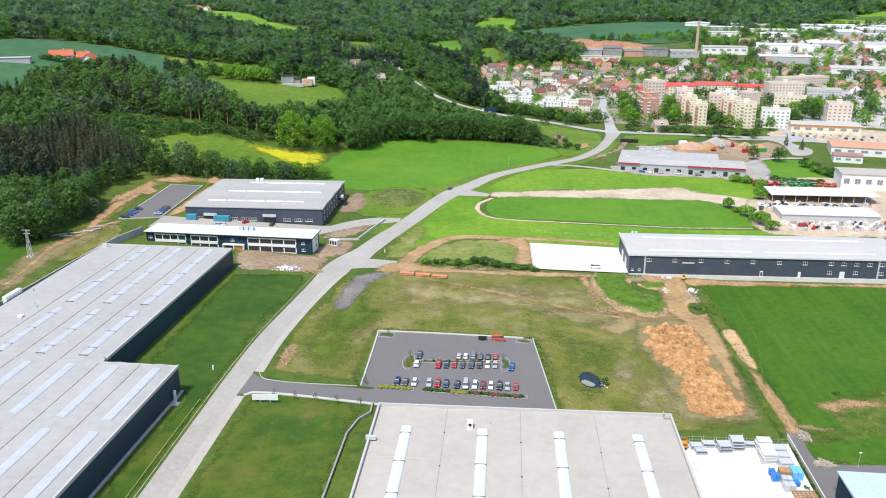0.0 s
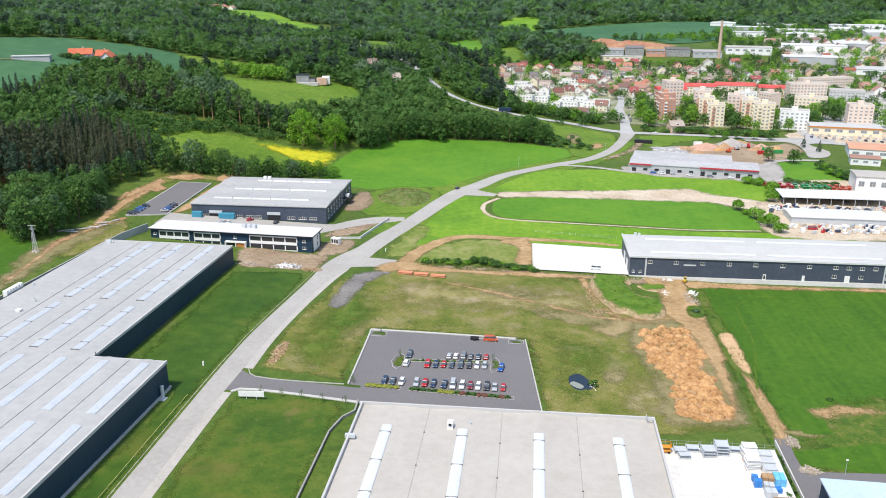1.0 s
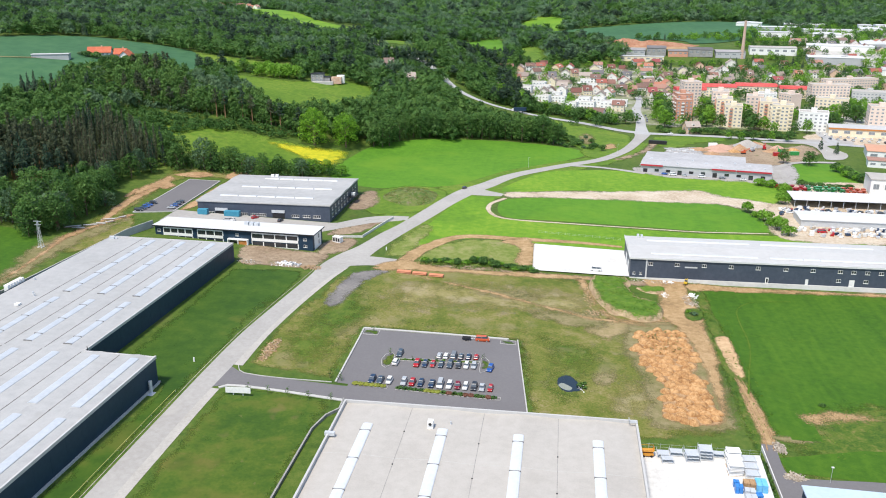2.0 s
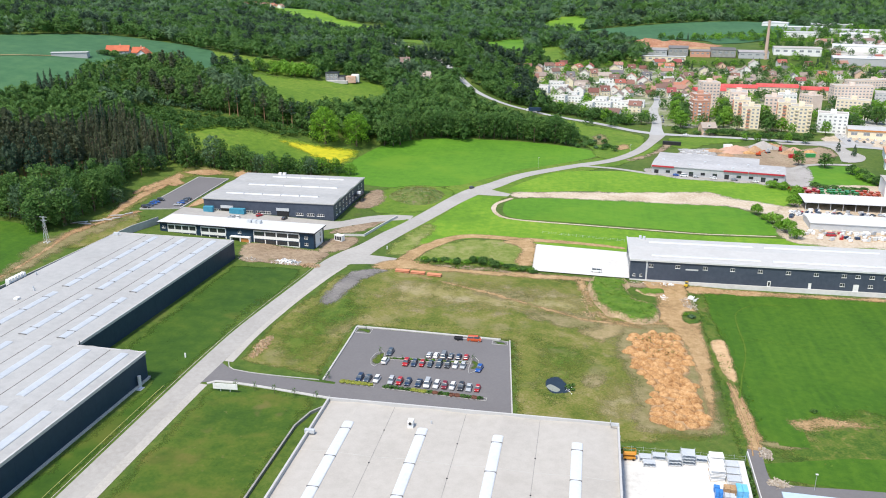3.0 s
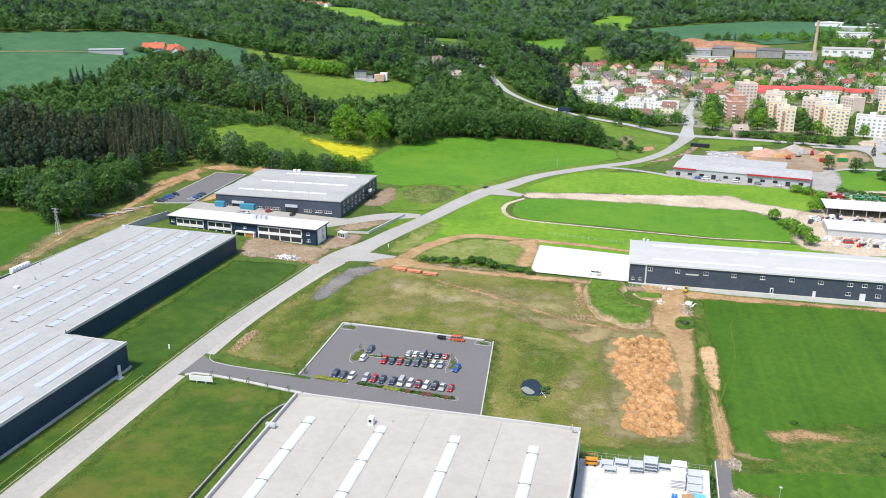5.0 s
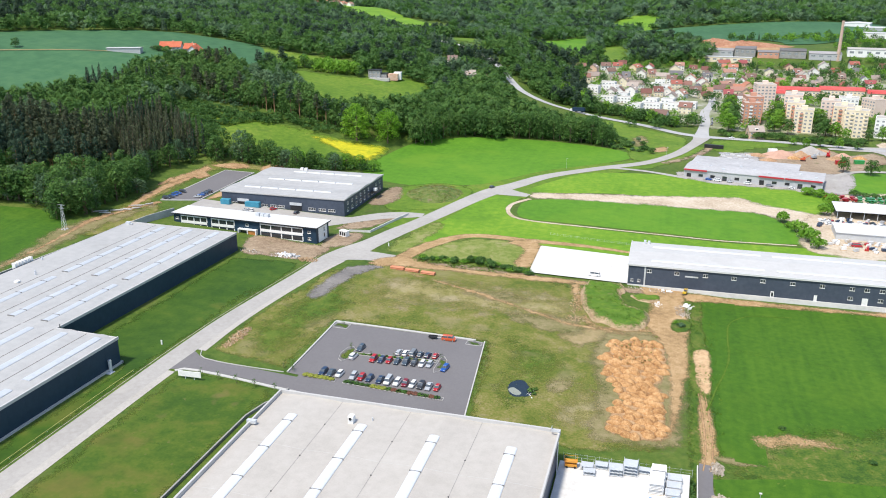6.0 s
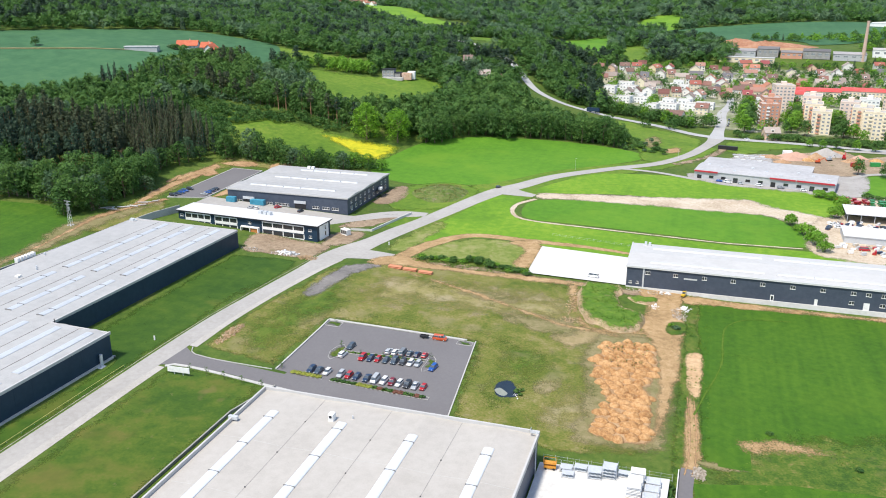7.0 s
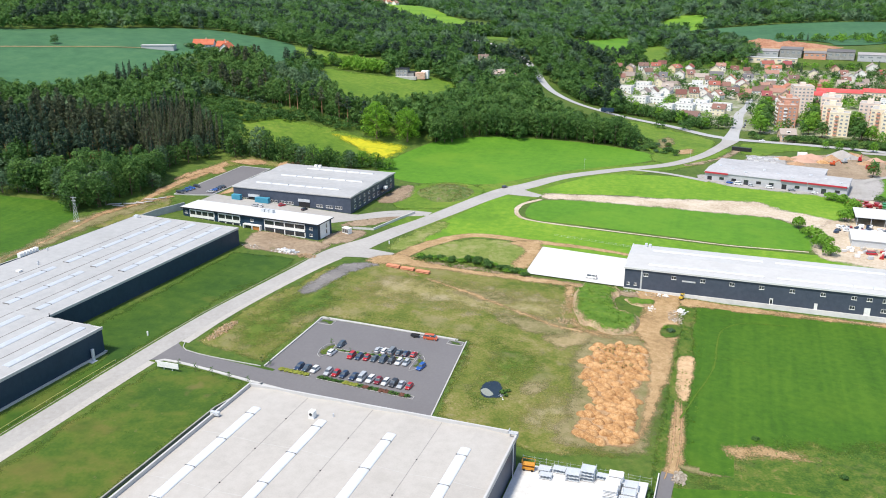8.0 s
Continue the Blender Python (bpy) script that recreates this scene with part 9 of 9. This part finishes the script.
def mesh_fence(name, pts, high, label, gap=2.5, rails=3):
    """A light steel fence: posts and wires, each post a part."""
    f = thing(name, pose(0, 0, 0), label, "fence")
    rows = line([(x, y, 0) for x, y in pts], gap)
    post = Shape().tube((0, 0, -0.3), (0, 0, high), 0.04, n=5).mesh("post", STEEL)
    for p in rows:
        ob = part("post", post, STEEL, f)
        ob.location = (p[0], p[1], ground_z(p[0], p[1]))
    w = Shape()
    for a, b in zip(rows, rows[1:]):
        za, zb = ground_z(a[0], a[1]), ground_z(b[0], b[1])
        for k in range(rails):
            q = high * (k + 0.6) / rails
            w.tube((a[0], a[1], za + q), (b[0], b[1], zb + q), 0.02, n=4, caps=False)
    tagged(part("wires", w, STEEL, f), kind="stuff")
    return f


mesh_fence("wire_fence", [(45.2, 190.4), (60, 191.6), (76.4, 192.9)], 2.4, "green wire fence round the storage yard")
yellow = surf("yellow_plastic", [(0.45, 0.4, 0.12), (0.55, 0.5, 0.2)], 0.5, 3)
bar = thing("barrier_rope", pose(0, 0, 0), "low yellow rope on pegs along the lawn", "rope barrier")
rows = line([(-82.7, 118, 0), (-82.5, 150, 0), (-82.4, 175, 0), (-82.1, 194, 0)], 4)
for a, b in zip(rows, rows[1:]):
    part("rope", Shape().tube((a[0], a[1], ground_z(a[0], a[1]) + 0.55), (b[0], b[1], ground_z(b[0], b[1]) + 0.55), 0.06, n=5), yellow, bar)
for a in rows:
    part("peg", Shape().tube((a[0], a[1], ground_z(a[0], a[1]) - 0.2), (a[0], a[1], deck(a[0], a[1], 0.7)), 0.05, n=5), STEEL, bar)
wl = Shape().loft([[(x - 0.13, y, z - 1), (x - 0.13, y, z + 0.7), (x + 0.13, y, z + 0.7), (x + 0.13, y, z - 1)] for x, y, z in ((77.7, 197.5, -2.7), (77.5, 180, -2.7), (77.4, 150, -3.1), (77.4, 120, -3.1))])
tagged(part("edge_wall", wl, CONCRETE), "pale concrete wall beside the rutted track", "wall", kind="structure")
wl = Shape().loft([[(x - 0.2, y, z - 1), (x - 0.2, y, z + 1.2), (x + 0.2, y, z + 1.2), (x + 0.2, y, z - 1)] for x, y, z in ((-57, 376.5, 2.3), (-61, 360, 2.4), (-64.5, 343.5, 2.5), (-73.7, 341.4, 2.8))])
tagged(part("garden_wall", wl, CONCRETE), "low pale wall beside the lane", "wall", kind="structure")

# stacked steel cages, pallets and sheets in the storage yard
def cage(x, y, turn, w, d, h, label, group="steel cages in the yard"):
    c = thing("steel_cage", pose(x, y - 5.0, YARD_Z, 0, 0, turn), label, "steel cage", group)
    for i in (0, 1):
        for j in (0, 1):
            part("post", Shape().tube((w * (i - 0.5), d * (j - 0.5), 0), (w * (i - 0.5), d * (j - 0.5), h), 0.06, n=5), STEEL, c)
    for lev in np.arange(0.15, h, 0.85):
        zig = []
        for k in range(7):
            a = -w / 2 + w * k / 7
            zig += [(a, -d / 2), (a + w / 14, -d / 2)] if k % 2 == 0 else [(a, -d / 2 + 0.2), (a + w / 14, -d / 2 + 0.2)]
        part("shelf", Shape().prism(zig + [(w / 2, d / 2), (-w / 2, d / 2)], lev, lev + 0.07), STEEL, c)
    return c


rng = np.random.default_rng(61)
for x, y, w, d, h in ((51.4, 192.6, 3, 2.4, 1.8), (54.8, 193.8, 3.2, 2.2, 1.6), (58.4, 192.2, 3.4, 3.2, 2.6), (61.8, 193.4, 3.4, 3.4, 3.2), (65.2, 194.4, 3.0, 1.8, 1.6), (52.2, 190.2, 3, 2, 1.4)):
    cage(x, y, 3 + rng.normal() * 2, w, d, h, "galvanised steel storage cage on the concrete yard")
for x, y, n in ((68.4, 193.2, 2), (68.2, 190.0, 2), (68.0, 187.2, 2), (72.2, 192.4, 1), (72.0, 189.2, 1), (71.8, 186, 1)):
    st = thing("panel_stack", pose(x, y - 5.0, YARD_Z, 0, 0, 2), "stack of white wrapped panels", "panels", "white panel stacks")
    for k in range(n * 4):
        dx = rng.normal() * 0.08
        part("panel", Shape().box(-1.7 + dx, -1.3, 0.1 + k * 0.38, 1.7 + dx, 1.3, 0.3 + k * 0.38).box(-1.5, -1.1, 0.3 + k * 0.38, -1.3, 1.1, 0.48 + k * 0.38).box(1.3, -1.1, 0.3 + k * 0.38, 1.5, 1.1, 0.48 + k * 0.38), STEEL if (k + n) % 4 == 0 else WHITE, st)
    part("pallet", Shape().box(-1.7, -1.3, 0, 1.7, 1.3, 0.1), WOOD, st)
BLUE = surf("blue_plastic", [(0.03, 0.16, 0.5), (0.06, 0.26, 0.62)], 0.4, 2.5, rough=0.4)
for x, y, mtl, lab, w, d, h in ((72.8, 181.4, SKYBLUE, "light blue wrapped load", 2.6, 3.6, 2.0), (70.2, 181.8, WOOD, "stack of timber pallets", 2.8, 2.2, 1.6), (67.4, 179.6, BLUE, "stacked blue plastic crates in the yard", 1.8, 1.8, 1.8), (67.2, 181.8, BLUE, "stacked blue plastic crates in the yard", 1.4, 1.4, 1.5), (69.6, 178.4, STEEL, "stack of steel parts", 2.4, 2.0, 1.7), (71.6, 177.6, BLUE, "blue crates and scrap", 1.6, 1.6, 1.2), (69.4, 175.6, STEEL, "stacked grey steel bins", 2.6, 2.2, 1.8)):
    st = thing("stacked_goods", pose(x, y - 5.0, YARD_Z, 0, 0, rng.normal() * 8), lab, "stacked goods", "stacked goods in the yard")
    for k in range(3):
        for q in range(2):
            part("piece", Shape().box(-w / 2 + q * w / 2 + 0.04, -d / 2 + rng.random() * 0.2, k * h / 3 + 0.03, q * w / 2 - 0.04, d / 2 - rng.random() * 0.2, (k + 1) * h / 3), mtl, st)
grid_p = thing("pallet_rack", pose(72.4, 167.6, YARD_Z, 0, 0, 2), "low rack of weathered timber pallets", "rack")
for k in range(6):
    part("slat", Shape().box(-2.6, -2.2 + k * 0.8, 0.5, 2.6, -1.95 + k * 0.8, 0.7), WOOD, grid_p)
    part("slat", Shape().box(-2.6 + k * 0.98, -2.3, 0, -2.4 + k * 0.98, 2.2, 0.5), WOOD, grid_p)
ORANGE_PAINT = surf("orange_machine_paint", [(0.56, 0.24, 0.03), (0.66, 0.31, 0.045)], 0.6, 3.0, rough=0.4)
lift = thing("work_platform", pose(47.4, 187.2, YARD_Z, 0, 0, 5), "orange folding work platform", "work platform")
part("base", Shape().box(-1.5, -0.8, 0.4, 1.5, 0.8, 1.0), ORANGE_PAINT, lift)
part("basket", Shape().box(-1.6, -0.8, 1.6, 1.6, 0.8, 1.72).box(-1.6, -0.8, 1.72, -1.55, 0.8, 2.7).box(1.55, -0.8, 1.72, 1.6, 0.8, 2.7).box(-1.55, 0.75, 2.6, 1.55, 0.8, 2.7).box(-1.55, -0.8, 2.6, 1.55, -0.75, 2.7), ORANGE_PAINT, lift)
part("scissor", Shape().tube((-1.3, 0, 1.0), (1.3, 0, 1.6), 0.08, n=6).tube((1.3, 0, 1.0), (-1.3, 0, 1.6), 0.08, n=6), ORANGE_PAINT, lift)
for x in (-1.0, 1.0):
    for s in (-1, 1):
        part("wheel", Shape().tube((x, s * 0.65, 0.3), (x, s * 0.9, 0.3), 0.3, n=10), RUBBER, lift)

flood = thing("floodlight", pose(91.2, 184.8, deck(91.2, 184.8, 0.34)), "slim floodlight post before the shed", "floodlight")
part("pole", Shape().tube((0, 0, 0), (0, 0, 4.4), 0.06, 0.04, 6), STEEL, flood)
part("lamp_head", Shape().box(-0.3, -0.15, 4.3, 0.3, 0.15, 4.55), WHITE, flood)

# lattice pylon at the forest edge
py = thing("power_pylon", pose(-188.2, 294, ground_z(-188.2, 294)), "grey lattice power pylon on concrete feet", "pylon")
for i in (-1, 1):
    for j in (-1, 1):
        part("leg", Shape().tube((i * 0.75, j * 0.75, 0), (i * 0.2, j * 0.2, 11.6), 0.07, 0.05, 5), STEEL, py)
        part("footing", Shape().box(i * 0.75 - 0.3, j * 0.75 - 0.3, -0.5, i * 0.75 + 0.3, j * 0.75 + 0.3, 0.5), CONCRETE, py)
for k in range(9):
    q0, q1 = 0.75 - 0.55 * k / 9, 0.75 - 0.55 * (k + 1) / 9
    s = Shape()
    for i in (-1, 1):
        s.tube((-q0, i * q0, 1.28 * k), (q1, i * q1, 1.28 * (k + 1)), 0.03, n=4).tube((i * q0, -q0, 1.28 * k), (i * q1, q1, 1.28 * (k + 1)), 0.03, n=4)
    part("brace", s, STEEL, py)
for z, w in ((11.2, 1.7), (9.8, 1.4)):
    part("crossarm", Shape().box(-w, -0.09, z, w, 0.09, z + 0.15), STEEL, py)
lines = thing("power_lines", pose(0, 0, 0), "thin power lines leading from the pylon", "cables")
foot = ground_z(-188.2, 294)
for z, w in ((9.85, 1.35), (11.25, 1.65)):
    for off in (-w, w):
        prev = Vector((-188.2 + off, 294, foot + z))
        for k in range(1, 9):
            t = k / 8
            nxt = Vector((-188.2 + off - 170 * t, 294 + 10 * t, foot + z - 16 * t * (1 - t) + 22 * t))
            part("cable", Shape().tube(prev, nxt, 0.022, n=4, caps=False), DARK, lines)
            prev = nxt

# loose things round the office and the wood
for i, (x, y, t, l) in enumerate(((-190.5, 321, 25, 6), (-187, 320.6, 5, 5), (-185.5, 325.5, 32, 4.5), (-183, 329, 8, 5), (-180, 333, 40, 3.5), (-182.4, 336, 18, 6), (-178.6, 341, 55, 4))):
    b = thing("concrete_beams", pose(x, y, deck(x, y, 0.22), 0, 0, t), "pale concrete beams lying on the slope", "beams", "beams on the slope")
    for k in range(3):
        o = rng.normal() * 0.8
        bm_ = part("beam", Shape().box(-l / 2, -0.16, 0, l / 2, 0.16, 0.3), TRIM if k else DEBRIS, b)
        place(bm_, o, -0.8 + 0.75 * k, 0, rng.normal() * 7)
cab = thing("transformer_cabinet", pose(-73.4, 334.6, deck(-73.4, 334.6, 0.2), 0, 0, -20), "white ribbed transformer cabinet", "cabinet")
part("body", Shape().box(-2.0, -1.2, 0, 2.0, 1.2, 2.4).box(-2.1, -1.3, 2.4, 2.1, 1.3, 2.6), WHITE, cab)
for x in (-1.2, 0.1, 1.3):
    part("vent", Shape().box(x - 0.45, -1.25, 0.5, x + 0.45, -1.2, 2.1), DARK, cab)
for x, y in ((-84.9, 212.3), (-50.3, 329)):
    m = thing("marker_post", pose(x, y, ground_z(x, y)), "short white marker post in the grass", "post", "marker posts")
    part("post", Shape().box(-0.2, -0.15, -0.2, 0.2, 0.15, 1.5), WHITE, m)
for x, y in ((3, 508), (62, 572), (200, 575)):
    sl = thing("street_lamp", pose(x, y, deck(x, y, 0.1)), "slim steel street lamp beside the road", "street lamp", "street lamps")
    part("pole", Shape().tube((0, 0, 0), (0, 0, 7), 0.06, 0.04, 6), STEEL, sl)
    part("lamp_head", Shape().box(-0.1, -0.12, 6.95, 0.8, 0.12, 7.05), STEEL, sl)
mesh_fence("wire_fence", [(14, 372.5), (30, 371.8), (52, 371)], 1.2, "thin wire fence across the grass strip", 3.0, 2)
wl = Shape().loft([[(x - 0.2, y, -2.2), (x - 0.2, y, 0.0 - x * 0.02), (x + 0.2, y, 0.0 - x * 0.02), (x + 0.2, y, -2.2)] for x, y in ((12.6, 354), (13.3, 319))])
tagged(part("yard_wall", wl, KERB), "low concrete wall of the white yard", "wall", kind="structure")

# farm machines and goods in the trading yard
for i in range(30):
    x, y = 151 + (i % 15) * 3.2 + rng.normal() * 0.6, 486 + (i // 15) * 5.5 + rng.normal() - (i % 15) * 0.3
    p = "red" if i % 15 < 5 else ("green" if i % 15 < 11 else "orange")
    fm = thing("farm_implement", pose(x, y, deck(x, y, 0.2), 0, 0, rng.random() * 360), f"{p} farm implement in the yard", "farm machine", "farm machines for sale")
    part("beam", Shape().box(-1.8, -0.15, 0.8, 1.8, 0.15, 1.1).box(-1.5, -1.4, 0.9, -1.2, 1.4, 1.15).box(0.9, -1.4, 0.9, 1.2, 1.4, 1.15), PAINTS[p], fm)
    part("hopper", Shape().loft([[(-0.7, -0.6, 1.1), (0.7, -0.6, 1.1), (0.7, 0.6, 1.1), (-0.7, 0.6, 1.1)], [(-1.2, -1.1, 2.2), (1.2, -1.1, 2.2), (1.2, 1.1, 2.2), (-1.2, 1.1, 2.2)]]), PAINTS[p], fm)
    for s in (-1, 1):
        part("wheel", Shape().tube((0, s * 1.3, 0.5), (0, s * 1.6, 0.5), 0.5, n=8), RUBBER, fm)
for i in range(136):
    x, y = 138 + rng.random() * 62, (394 + rng.random() * 15) if i < 77 else (431 + rng.random() * 15)
    gd = thing("yard_goods", pose(x, y, deck(x, y, 0.2), 0, 0, rng.random() * 90), "stacked goods on pallets in the trading yard", "goods", "goods in the trading yard")
    mt = [WHITE, WHITE, STEEL, TRIM, WHITE, PAINTS["navy"], TRIM, STONE, WHITE, PAINTS["silver"], WHITE, PAINTS["red"]][int(rng.integers(12))]
    part("pallet", Shape().box(-1.2, -0.9, 0, 1.2, 0.9, 0.15), WOOD, gd)
    part("load", Shape().box(-1.1, -0.8, 0.15, 1.1, 0.1, 0.9 + rng.random()).box(-1.1, 0.14, 0.15, 0.5, 0.8, 0.6 + rng.random()), mt, gd)
park("van", "red", 150, 402, 5, "", "red flatbed lorry in the trading yard")
